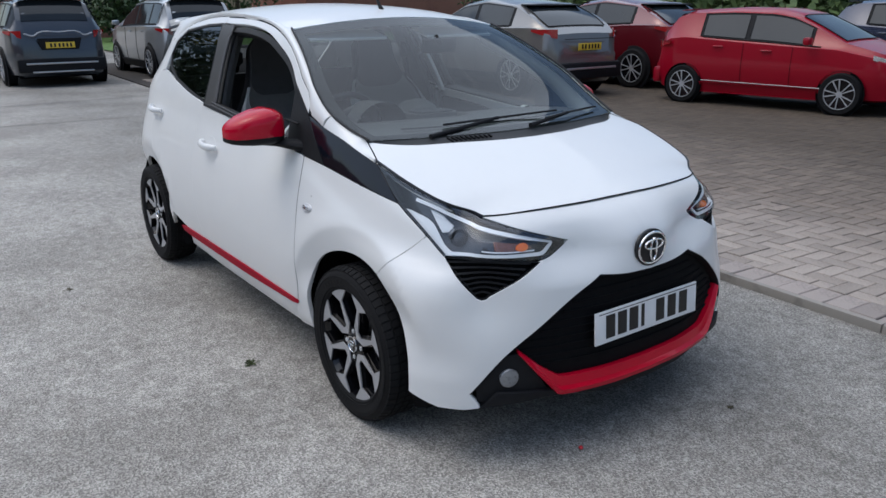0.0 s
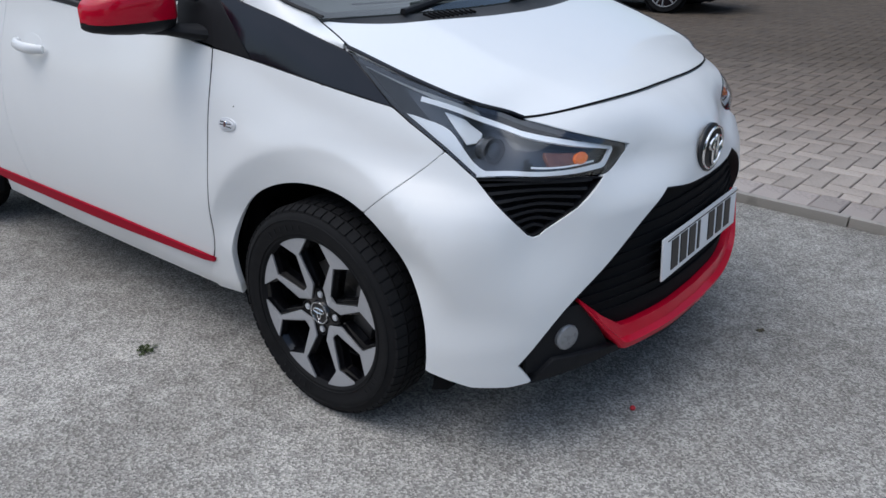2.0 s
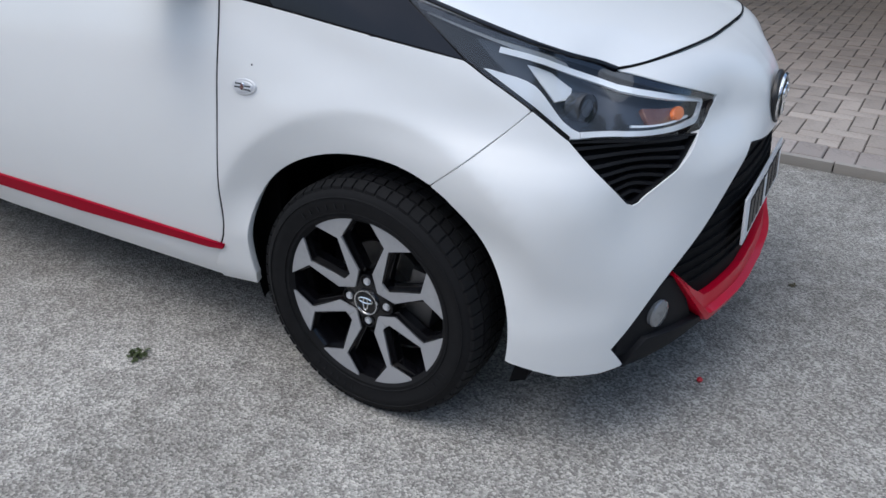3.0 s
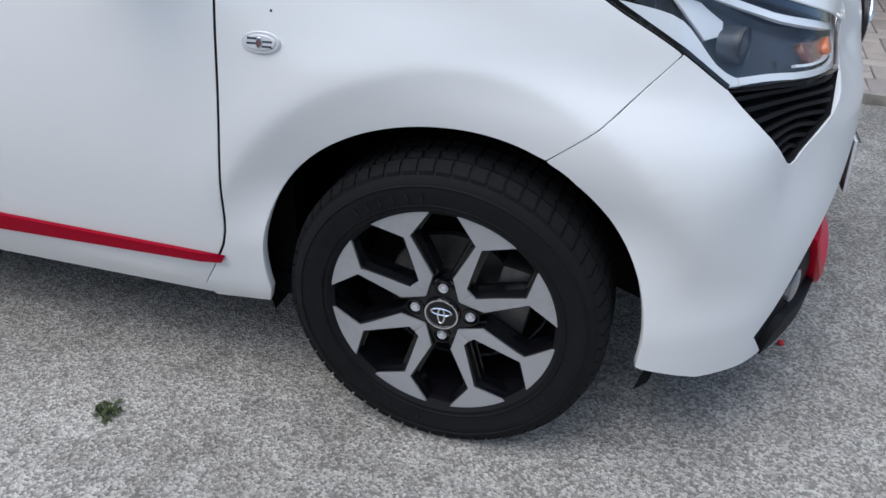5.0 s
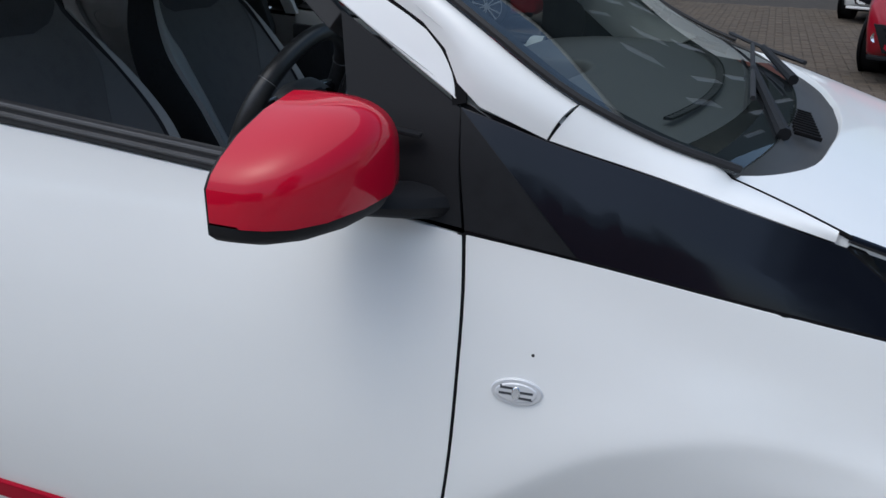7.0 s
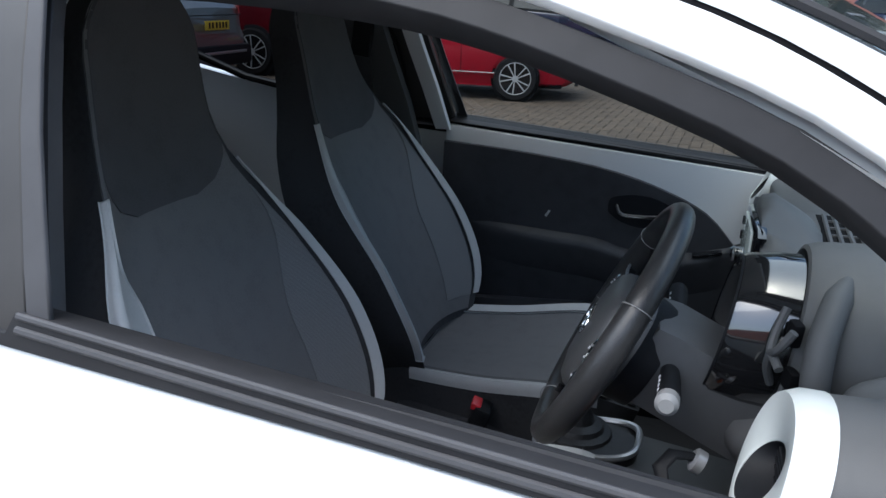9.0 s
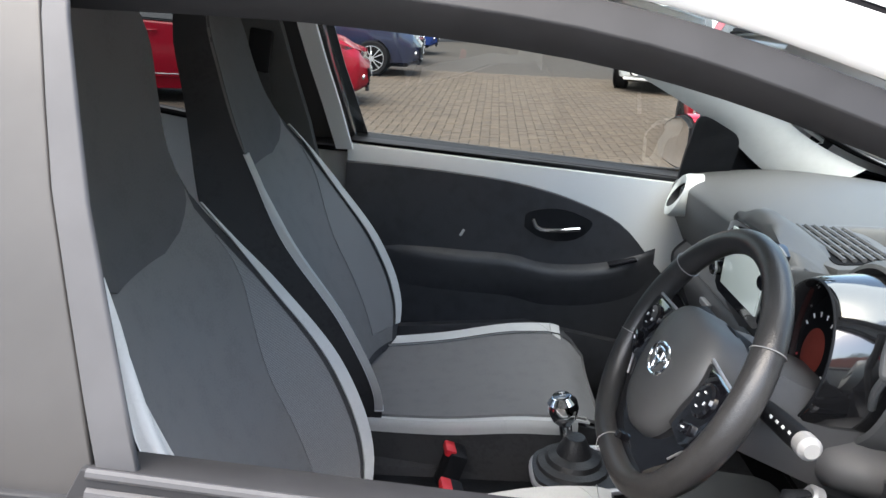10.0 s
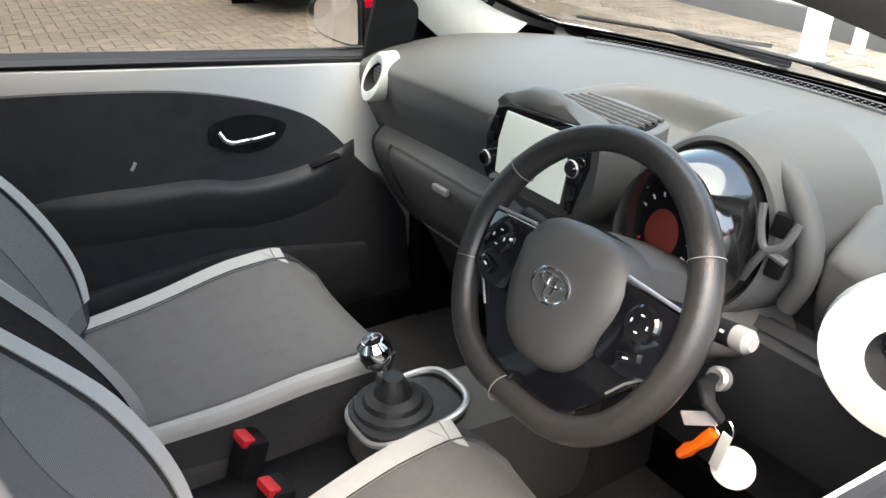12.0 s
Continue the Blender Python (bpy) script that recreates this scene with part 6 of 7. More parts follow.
    if k > 0:
        part("sail_panel", lean_in(prism(spline([(-.605, .955), (-.598, 1.05), (-.588, 1.112), (-.53, 1.092), (-.487, 1.062), (-.482, 1.02), (-.50, .955), (-.605, .955)], 4)[:-1], .012, "y", .003, at=(0, y(.664), 0))), BLACK, car, "black mirror corner cover")
    part("belt_pillar", lean_in(prism([(-1.46, .40), (-1.455, .95), (-1.475, 1.06), (-1.50, 1.18), (-1.515, 1.27), (-1.53, 1.35), (-1.64, 1.35), (-1.635, 1.27), (-1.63, 1.15), (-1.62, 1.0), (-1.62, .40)], .03, "y", .008, at=(0, y(.625), 0))), DASH, car, "grey pillar trim")
    part("seat_belt", tube(spline([(-1.565, y(.500), 1.22), (-1.57, y(.545), 1.0), (-1.53, y(.58), .7), (-1.48, y(.57), .45)], 4), .022, 8, flat=.1), SEAT_BLACK, car)
    part("belt_guide", box((.05, .02, .09), (-1.562, y(.500), 1.22), (0, 8, 0), .008), BLACK, car)


build_door_inside(1), build_door_inside(-1)
for k in (1, -1):
    q = (lambda l: l) if k > 0 else mirror_y
    ix, iy = (.022, .028) if k > 0 else (.012, -.002)
    inner = [(x - ix, -y_ - iy, z - .018) for x, y_, z in EDGE if x < -.15]
    dx, dz = (.062, .100) if k > 0 else (.045, .055)
    outer = [(x - dx - (.03 if k < 0 else .075 - .06 * min(1, (-x - .15) / .3)) * (min(1, (-x - .15) / .3) if k < 0 else 1), -y_ + .008, z - dz) for x, y_, z in EDGE if x < -.15]
    part("pillar_trim_inner", ruled(q(inner), q(outer), 5, .014, (-.3, -1 * k, .2), .012), PILLAR, car, "pale grey windscreen pillar trim")
    part("roof_side_trim", box((1.1, .05, .04), (-1.62, .49 * k, 1.365), (0, -1, 0), .015), LINER, car)
part("headliner", sheet([[(x, y_, z - .028) for x, y_, z in l] for l in fine], (0, 0, -1), .01), LINER, car, "pale roof lining")
mirror_in = part("rear_view_mirror", box((.025, .22, .065), (-.66, .10, 1.283), (0, 8, 12), .012), BLACK, car, "black rear-view mirror")
part("mirror_glass", box((.003, .205, .054), (-.674, .097, 1.281), (0, 8, 12), .001), CHROME, mirror_in)
part("mirror_stem", tube([(-.645, .10, 1.295), (-.625, .07, 1.31), (-.61, .05, 1.325)], .010, 8), BLACK, mirror_in)
for y_ in (.30, -.30):
    part("sun_visor", box((.14, .38, .014), (-.83, y_, 1.335), (0, 14, 0), .006), LINER, car)


# ---- the ground ----
def flat(name, pts, mat, z, label=""):
    bm = bmesh.new()
    bm.faces.new([bm.verts.new((x, y, z)) for x, y in pts])
    return tagged(part(name, bm, mat, None, label), kind="structure")


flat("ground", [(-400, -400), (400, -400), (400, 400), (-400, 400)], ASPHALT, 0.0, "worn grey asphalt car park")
EDGE_Y, EDGE_SLOPE, PAVE_TOP = 1.585, -.050, .038


def paver_mesh(w, d, h, ch=.006):
    """One clay block: flat top, worn chamfer, sides."""
    me = bpy.data.meshes.new("paver")
    lo = [(-w / 2, -d / 2, -h), (w / 2, -d / 2, -h), (w / 2, d / 2, -h), (-w / 2, d / 2, -h)]
    mid = [(x, y, -ch) for x, y, _ in lo]
    top = [(math.copysign(abs(x) - ch, x), math.copysign(abs(y) - ch, y), 0) for x, y, _ in lo]
    me.from_pydata(lo + mid + top, [], [(8, 9, 10, 11)] + [(4 + i, 4 + (i + 1) % 4, 8 + (i + 1) % 4, 8 + i) for i in range(4)] + [(i, (i + 1) % 4, 4 + (i + 1) % 4, 4 + i) for i in range(4)])
    return me


# ---- parked cars ----
GREY_CAR = material("dark_grey_car_paint", (0.035, 0.042, 0.055), 0.3, 0.3, coat=1.0, vary=0.05, scale=3)
SILVER_CAR = material("silver_car_paint", (0.36, 0.37, 0.38), 0.3, 0.5, coat=1.0, vary=0.04, scale=3)
PEWTER_CAR = material("pewter_car_paint", (0.16, 0.155, 0.15), 0.3, 0.5, coat=1.0, vary=0.04, scale=3)
RUBY_CAR = material("dark_red_car_paint", (0.12, 0.004, 0.010), 0.25, 0.2, coat=1.0, vary=0.05, scale=3)
RED_CAR = material("bright_red_car_paint", (0.27, 0.0015, 0.014), 0.3, spec=0.2, coat=0.45, vary=0.05, scale=3)
BLUE_CAR = material("blue_car_paint", (0.02, 0.06, 0.26), 0.25, 0.2, coat=1.0, vary=0.05, scale=3)
NAVY_CAR = material("navy_car_paint", (0.015, 0.022, 0.055), 0.25, 0.2, coat=1.0, vary=0.05, scale=3)
WHITE_CAR = material("white_car_paint", (0.78, 0.78, 0.76), 0.3, coat=1.0, vary=0.02, scale=3)
CAR_GLASS = material("car_window_glass", (0.018, 0.022, 0.025), 0.06, spec=0.45, vary=0.3, scale=1.5)

HATCH = dict(L=3.95, W=1.695, base=2.51, rear=.62, R=.305, roof=[(0, .62), (.012, .92), (.045, 1.16), (.09, 1.40), (.15, 1.475), (.34, 1.51), (.50, 1.49), (.58, 1.425), (.68, 1.24), (.78, 1.03), (.84, .965), (.92, .875), (.97, .75), (1, .55)],
             belt=[(0, .60), (.02, .86), (.06, 1.03), (.15, 1.06), (.3, 1.02), (.6, .955), (.76, .93), (.88, .84), (.97, .68), (1, .5)], windows=[(.225, .405, 0, 0, "s"), (.425, .655, 0, 0, "s")], ws=(.60, .775), rw=(.035, .10), tail=1)
SUV = dict(L=4.60, W=1.855, base=2.69, rear=.93, R=.36, roof=[(0, .70), (.012, 1.02), (.05, 1.40), (.085, 1.62), (.15, 1.67), (.38, 1.685), (.52, 1.63), (.64, 1.36), (.72, 1.17), (.80, 1.12), (.93, 1.02), (.98, .85), (1, .6)],
           belt=[(0, .70), (.015, .98), (.06, 1.12), (.3, 1.10), (.6, 1.07), (.74, 1.06), (.90, .98), (.98, .80), (1, .6)], windows=[(.10, .20, 0, 0, "q"), (.22, .42, 0, 0, "s"), (.44, .66, 0, 0, "s")], tail=1)
COUPE = dict(L=4.36, W=1.795, base=2.64, rear=.80, R=.345, roof=[(0, .68), (.015, 1.0), (.06, 1.12), (.12, 1.28), (.22, 1.47), (.40, 1.565), (.53, 1.50), (.64, 1.27), (.72, 1.09), (.80, 1.04), (.92, .95), (.975, .80), (1, .55)],
             belt=[(0, .68), (.02, .98), (.08, 1.10), (.25, 1.09), (.5, 1.02), (.74, .99), (.90, .91), (.975, .74), (1, .55)], windows=[(.22, .42, 0, 0, "s"), (.44, .65, 0, 0, "s")], tail=1)


def lerp_line(line, f):
    return float(np.interp(f, [p[0] for p in line], [p[1] for p in line]))


def parked_car(label, at, rz, paint, kind, plate_mat, group="parked cars", dress=None):
    """A parked car, front towards its own +x, with glass, wheels, lamps, bumpers and plates."""
    c = thing("parked_car", label, "car", group, at, rz)
    L, W = kind["L"], kind["W"] / 2
    wid = lambda f: W * lerp_line([(0, .72), (.03, .88), (.10, .97), (.25, 1), (.78, 1), (.90, .95), (.97, .84), (1, .66)], f)
    ax = (kind["rear"], kind["rear"] + kind["base"])

    def ring(f, n=0):
        zt, zb, w = lerp_line(kind["roof"], f), lerp_line(kind["belt"], f), wid(f)
        zt = max(zt, zb + .012)
        up = min(1, (zt - zb) / .5)
        wr = w * (.93 - .20 * up)
        zl = .19 + .10 * (1 - min(1, min(f, 1 - f) / .04))
        return [(0, zl), (w * .80, zl), (w * .93, zl + .05), (w * .985, min(.45, zb - .05)), (w, min(.66, zb - .02)), (w * .975, zb - .01), (w * .945, zb + .012 * up), (wr, zb + (zt - zb) * .88), (wr * .80, zt - .006), (wr * .4, zt + .004), (0, zt + .006)]
    fs = sorted(set([round(v, 4) for v in np.linspace(0, 1, 41)] + [p[0] for p in kind["roof"]] + [.005]))
    bm = bmesh.new()
    rows = []
    for f in fs:
        r = ring(f)
        x = f * L
        bulge = .05
        rows.append([bm.verts.new((x + (bulge * (1 if f > .5 else -1) * (1 - (y / W)**2) if f in (fs[0], fs[-1]) else 0), -y, z)) for y, z in r] + [bm.verts.new((x, y, z)) for y, z in r[-2:0:-1]])
    for a, b in zip(rows, rows[1:]):
        n = len(a)
        for j in range(n):
            bm.faces.new((a[j], a[(j + 1) % n], b[(j + 1) % n], b[j]))
    bm.faces.new(rows[0]), bm.faces.new(rows[-1])
    body = part("body", bm, paint, c, smooth=42)

    def on_side(f, u, k, off=.006):
        r = ring(f)
        p, q = r[6], r[7]
        y = p[0] + (q[0] - p[0]) * u + off
        return (f * L, -k * y, p[1] + (q[1] - p[1]) * u + .002)

    def on_top(f, v, off=.008):
        r = ring(f)
        y = abs(v)
        ys, zs = [r[10][0], r[9][0], r[8][0], r[7][0]], [r[10][1], r[9][1], r[8][1], r[7][1]]
        w_ = r[7][0] * .93
        return (f * L, v * w_, float(np.interp(y * w_, ys, zs)) + off)
    slope = [p[0] for p in kind["roof"]]
    ws = kind.get("ws") or ((slope[-7] + .012, slope[-5] - .004) if kind is not COUPE else (.525, .715))
    rw = kind.get("rw") or ((slope[1] + .022, slope[3] + .01) if kind is not COUPE else (.055, .20))
    for (f0, f1), nm in ((ws, "windscreen"), (rw, "rear_window")):
        part(nm, grid_patch(lambda f, v: on_top(f, v, .010), np.linspace(f0, f1, 7), np.linspace(-.92, .92, 11), .01, (1 if nm == "windscreen" else -1, 0, .5)), CAR_GLASS, c)
    arch = .03 if kind is HATCH else .05
    for k in (1, -1):
        w0, w1 = kind["windows"][0][0] - .012, kind["windows"][-1][1] + .012
        part("window_frame", grid_patch(lambda f, u: on_side(f, u, k, .003), np.linspace(w0, w1, 16), np.linspace(.04, .95, 5), .008, (0, -k, 0)), BLACK, c)
        for f0, f1, _, _, typ in kind["windows"]:
            g = part("side_window", grid_patch(lambda f, u: on_side(f, u, k), np.linspace(f0, f1, 8), np.linspace(.08, .90, 5), .01, (0, -k, 0)), CAR_GLASS, c)
        part("window_surround", tube(spline([on_side(f, .03, k, .004) for f in np.linspace(kind["windows"][0][0], .70, 9)], 2), .010, 6), BLACK, c)
        part("sill_cladding", grid_patch(lambda f, u: (f * L, -k * (wid(f) * (.93 + .06 * u) + .012), .20 + .16 * u), np.linspace(.14, .86, 12), np.linspace(0, 1, 4), .02, (0, -k, 0)), BLACK if kind is not HATCH else paint, c)
        if kind is HATCH:
            part("sill_trim", tube([(f * L, -k * (wid(f) + .010), .36 + .03 * (1 - f)) for f in np.linspace(.24, .72, 6)], .009, 6), DARK_SILVER, c)
        part("door_mirror", box((.10, .17, .11), (L * .665, -k * (W + .10), lerp_line(kind["belt"], .66) + .09), bevel=.035), paint if dress != "black" else BLACK, c)
        for f in (.30, .50):
            part("door_handle", tube([(f * L - .08, -k * (W * .985 + .012), lerp_line(kind["belt"], f) - .10), (f * L, -k * (W * .985 + .028), lerp_line(kind["belt"], f) - .10), (f * L + .08, -k * (W * .985 + .012), lerp_line(kind["belt"], f) - .10)], .014, 8), paint, c)
        for f in (.405, .60):
            part("door_gap", tube([(f * L, -k * (wid(f) * q + .002), z) for q, z in ((.955, .30), (.99, .46), (1.0, .66), (.978, lerp_line(kind["belt"], f) - .02))], .004, 5), VOID, c)
        for a in ax:
            part("wheel_arch", lathe([(kind["R"] + arch, -.01), (kind["R"] + arch, .010), (kind["R"] + .02, .013), (kind["R"] * .3, .012)], 36, "y", at=(a, -k * (W - .004) if k > 0 else W - .020, kind["R"])), VOID if kind is HATCH else BLACK, c)
            wheel = part("wheel", lathe([(kind["R"] * .62, -.02), (kind["R"] * .64, .10), (kind["R"] * .70, .124), (kind["R"] * .92, .126), (kind["R"], .09), (kind["R"], -.09), (kind["R"] * .6, -.1)], 36, "y", at=(a, -k * (W - .095), kind["R"]), rot=(0, 0, 0 if k < 0 else 180)), RUBBER, c, "black tyre on alloy wheel")
            part("rim", lathe([(kind["R"] * .72, .114), (kind["R"] * .70, .118), (kind["R"] * .66, .116), (.002, .114)], 36, "y", at=(a, -k * (W - .095), kind["R"]), rot=(0, 0, 0 if k < 0 else 180)), WHEEL_BLACK, wheel)
            sp = [lathe([(kind["R"] * .72, .116), (kind["R"] * .715, .129), (kind["R"] * .69, .130), (kind["R"] * .675, .118)], 36, "y"), lathe([(kind["R"] * .15, .114), (kind["R"] * .13, .128), (.002, .130)], 20, "y")]
            for j in range(10):
                # pairs of slim blades, each pair swept to one side
                b = prism([(-.007, .03), (.007, .03), (.026, kind["R"] * .70), (.006, kind["R"] * .70)], .012, "y", .002, at=(0, .123, 0))
                b.transform(pose(0, 0, 0, 0, 72 * (j // 2) + 26 * (j % 2), 0))
                sp.append(b)
            sp = join(*sp)
            sp.transform(pose(a, -k * (W - .095), kind["R"], 0, 0, 0 if k < 0 else 180))
            part("rim_star", sp, MACHINED, wheel)
        # lamps
        zb = lerp_line(kind["belt"], .95)
        hz = .70 if kind is HATCH else .86
        part("headlamp", grid_patch(lambda u, v: (L * (.995 - .105 * u) + .012 - .03 * u, -k * (wid(1) * .86 + (W * .955 - wid(1) * .86) * u**.7 + .008), hz - .02 + .15 * u + (v - .5) * .09 * (1 - .3 * u)), np.linspace(0, 1, 8), np.linspace(0, 1, 4), .03, (1, -k, 0)), LAMP_SILVER, c, "clear headlamp")
        part("fog_light", lathe([(.045, -.02), (.045, .02), (.02, .012), (.002, .03)], 16, "x", at=(L * .985, -k * W * .70, .40)), LAMP_SILVER, c)
        tz = .92 if kind is HATCH else 1.0
        part("tail_lamp", grid_patch(lambda u, v: (L * (.012 + .075 * u) - .018 + .02 * u, -k * (W * .70 + (W * .275) * u**.6 + .002), tz + .05 * u + (v - .5) * .14 * (1 - .75 * u)), np.linspace(0, 1, 9), np.linspace(0, 1, 4), .018, (-1, -k, 0)), TAIL_RED, c, "red tail lamp")
    # nose: grille, plate; tail: bumper, plate
    part("lower_grille", prism([(-.62, .52), (.62, .52), (.50, .28), (-.50, .28)], .03, "x", .01, at=(L + .018, 0, 0)), BLACK, c)
    for i in range(4):
        part("grille_slat", box((.012, 1.06 - .05 * i, .012), (L + .036, 0, .49 - .05 * i)), BLACK_GLOSS, c)
    part("bumper_lip", box((.05, 1.25, .04), (L - .0, 0, .235), bevel=.012), WHITE_CAR if paint is WHITE_CAR else BLACK, c)
    part("badge", lathe([(.055, 0), (.055, .012), (.002, .014)], 20, "x", at=(L + .052, 0, .66)), CHROME, c)
    pz = .44
    fp = part("number_plate", box((.008, .52, .111), (L + .066, 0, pz), bevel=.002), PLATE_WHITE, c, "white number plate with dark bars")
    for y in (-.19, -.12, -.05, .02, .10, .17):
        part("character_bar", box((.003, .035, .07), (L + .071, y, pz)), INK, fp)
    rp_z = .80 if kind is not HATCH else .86
    rp = part("rear_plate", box((.008, .52, .111), (-.062, 0, rp_z), bevel=.002), PLATE_YELLOW, c, "yellow number plate with dark bars")
    for y in (-.19, -.12, -.05, .02, .10, .17):
        part("character_bar", box((.003, .035, .07), (-.0675, y, rp_z)), INK, rp)
    part("rear_bumper", box((.14, 2 * W * .86, .26), (-.0 if kind is not HATCH else .04, 0, .42), bevel=.05), BLACK if kind is not HATCH else paint, c)
    part("bumper_strip", box((.03, 2 * W * .70, .035), (-.065, 0, .46), bevel=.012), SILVER, c)
    if kind is SUV:
        # bright moulding over the plate, turned down at both ends into the lamps
        bar_w = W * .66
        part("tail_bar", tube(spline([(-.035, -bar_w, 1.02), (-.060, -bar_w * .72, .985), (-.066, -bar_w * .60, 1.035), (-.068, 0, 1.045), (-.066, bar_w * .60, 1.035), (-.060, bar_w * .72, .985), (-.035, bar_w, 1.02)], 4), .014, 8), SILVER, c, "bright tailgate moulding")
        part("plate_recess", prism([(-.40, .93), (.40, .93), (.33, .72), (-.33, .72)], .03, "x", .01, at=(-.046, 0, 0)), BLACK, c)
        part("lower_strip", box((.03, 2 * W * .60, .03), (-.075, 0, .30), bevel=.010), SILVER, c)
    else:
        part("tail_bar", box((.02, 2 * W * .62, .012), (-.055, 0, rp_z + .12), bevel=.008), BLACK, c)
    part("underside", box((L * .9, W * 1.6, .10), (L / 2, 0, .22), bevel=.02), VOID, c)
    if kind is SUV:
        for k in (1, -1):
            part("roof_bar", tube(spline([on_top(f, k * .98, .04) for f in np.linspace(.16, .50, 5)], 3), .018, 8), SILVER if paint is not GREY_CAR else BLACK, c)
        part("rear_wiper", tube([(L * .03, 0, 1.10), (L * .028, .15, 1.12), (L * .03, .3, 1.13)], .012, 6), BLACK, c)
    if kind is not HATCH:
        part("tail_spoiler", box((.22, W * 1.35, .012), (L * (.085 if kind is SUV else .19), 0, 1.66 if kind is SUV else 1.44), (0, -4, 0), .01), BLACK if kind is COUPE else paint, c)
    else:
        part("tail_spoiler", box((.20, W * 1.35, .012), (L * .115, 0, 1.475), (0, -6, 0), .01), paint, c)
    return c


near_red = parked_car("bright red five-door hatchback parked side-on on the block paving", (-5.885, 8.66, PAVE_TOP), 7.3, RED_CAR, HATCH, PLATE_WHITE)
near_red.scale = (.914, .914, .914)
parked_car("dark ruby red coupe-style crossover parked tail-on", (-6.35, 9.95, PAVE_TOP), 180, RUBY_CAR, COUPE, PLATE_YELLOW)
parked_car("pewter grey coupe-style crossover parked tail-on", (-6.65, 7.35, PAVE_TOP), 180, PEWTER_CAR, COUPE, PLATE_YELLOW)
parked_car("dark grey estate car on the asphalt, tail-on", (-14.65, 1.05, 0), 180, GREY_CAR, SUV, PLATE_YELLOW)
parked_car("silver estate car on the asphalt, tail-on", (-14.4, 3.85, 0), 180, SILVER_CAR, SUV, PLATE_YELLOW)
parked_car("dark navy hatchback in the row behind the red one", (-5.75, 13.5, PAVE_TOP), 0, NAVY_CAR, HATCH, PLATE_WHITE)
parked_car("red hatchback far down the parked row", (-5.85, 16.4, PAVE_TOP), 0, RED_CAR, HATCH, PLATE_WHITE)
parked_car("blue hatchback far down the parked row", (-5.6, 19.8, PAVE_TOP), 0, BLUE_CAR, HATCH, PLATE_WHITE)
parked_car("red hatchback parked nose-on across the paving", (3.4, 9.6, PAVE_TOP), 245, RED_CAR, HATCH, PLATE_WHITE)
parked_car("white hatchback with black grille parked nose-on", (3.6, 15.4, PAVE_TOP), 250, WHITE_CAR, HATCH, PLATE_WHITE)
parked_car("navy hatchback parked nose-on by the far wall", (4.4, 24.8, PAVE_TOP), 250, NAVY_CAR, HATCH, PLATE_WHITE)

# ---- far things ----
def rebase(ob, at):
    """Stand a finished thing's origin at its base without moving its parts."""
    for c in ob.children:
        for m in (c, *c.children):
            m.data.transform(Matrix.Translation(-Vector(at)))
    ob.matrix_world = pose(*at)
    return ob


def wall_run(a, b, h, t=.25, mat=WALL_WHITE, name="wall", label=""):
    d = Vector((b[0] - a[0], b[1] - a[1], 0))
    ang = math.degrees(math.atan2(d.y, d.x))
    return part(name, box((d.length, t, h), ((a[0] + b[0]) / 2, (a[1] + b[1]) / 2, h / 2), (0, 0, ang), .01), mat, None, label)


tagged(wall_run((-3.5, 25.88), (3.2, 30.0), 4.2, name="wall_far", label="pale rendered workshop wall"), kind="structure")
tagged(wall_run((-3.5, 25.73), (3.2, 29.85), .35, .3, DASH_DARK, "plinth", "dark wall plinth"), kind="structure")
tagged(wall_run((3.2, 30.0), (14, 36), 3.0, .25, MORTAR, "wall_brick", "red brick boundary wall"), kind="structure")
# tall dark-clad hall behind the workshop wall: the windscreen mirrors it
CLADDING = material("dark_green_cladding", (0.030, 0.038, 0.031), 0.5, vary=0.25, scale=1.2)
hall = thing("showroom_hall", "tall dark green clad hall with pale strip windows", "building", at=(2.5, 30.5, 0), rz=31.6)
part("wall", box((17.6, 6, 17.5), (0, 3.2, 8.75), bevel=.05), CLADDING, hall)
part("roof_edge", box((17.9, 6.3, .35), (0, 3.2, 17.6), bevel=.04), WALL_WHITE, hall, "white roof flashing")
for i in range(8):
    for zc in (5.6, 8.2, 10.8):
        part("strip_window", box((.28, .12, 1.5), (-7.4 + 2.1 * i + (.5 if zc == 8.2 else 0), .18, zc), bevel=.02), GALV, hall, "pale strip window")
# house beyond the road
house = thing("brick_house", "red brick house beyond the lawn", "house")
part("wall", box((8, 16, 6), (-46, 6, 3), bevel=.02), MORTAR, house)
part("roof", prism([(-9, 6), (9, 6), (0, 9.5)], 9, "x", at=(-46, 6, 0)), material("dark_roof_tile", (0.09, 0.06, 0.05), 0.8, vary=0.3, scale=6), house)
for y in (0, 4, 8, 12):
    for z in (1.5, 4.3):
        w_ = part("window", box((.1, 1.5, 1.2), (-41.97, y, z), bevel=.02), WALL_WHITE, house)
        part("pane", box((.06, 1.3, 1.0), (-41.92, y, z)), CAR_GLASS, w_)
house2 = thing("brick_house", "red brick house behind the hedge", "house")
part("wall", box((8, 14, 6), (-44, 26, 3), bevel=.02), MORTAR, house2)
part("roof", prism([(18, 6), (34, 6), (26, 9.5)], 9, "x", at=(-44, 0, 0)), bpy.data.materials["dark_roof_tile"], house2)
rebase(house, (-46, 6, 0)), rebase(house2, (-44, 26, 0))
tagged(flat("lawn", [(-60, 5.0), (-60, 60), (-27, 60), (-27, 5.0)], GRASS, .05, "mown lawn beyond the car park"), kind="structure")
tagged(part("kerb_far", box((.15, 55, .14), (-26.9, 32.5, .05), bevel=.02), KERB, None), kind="structure")


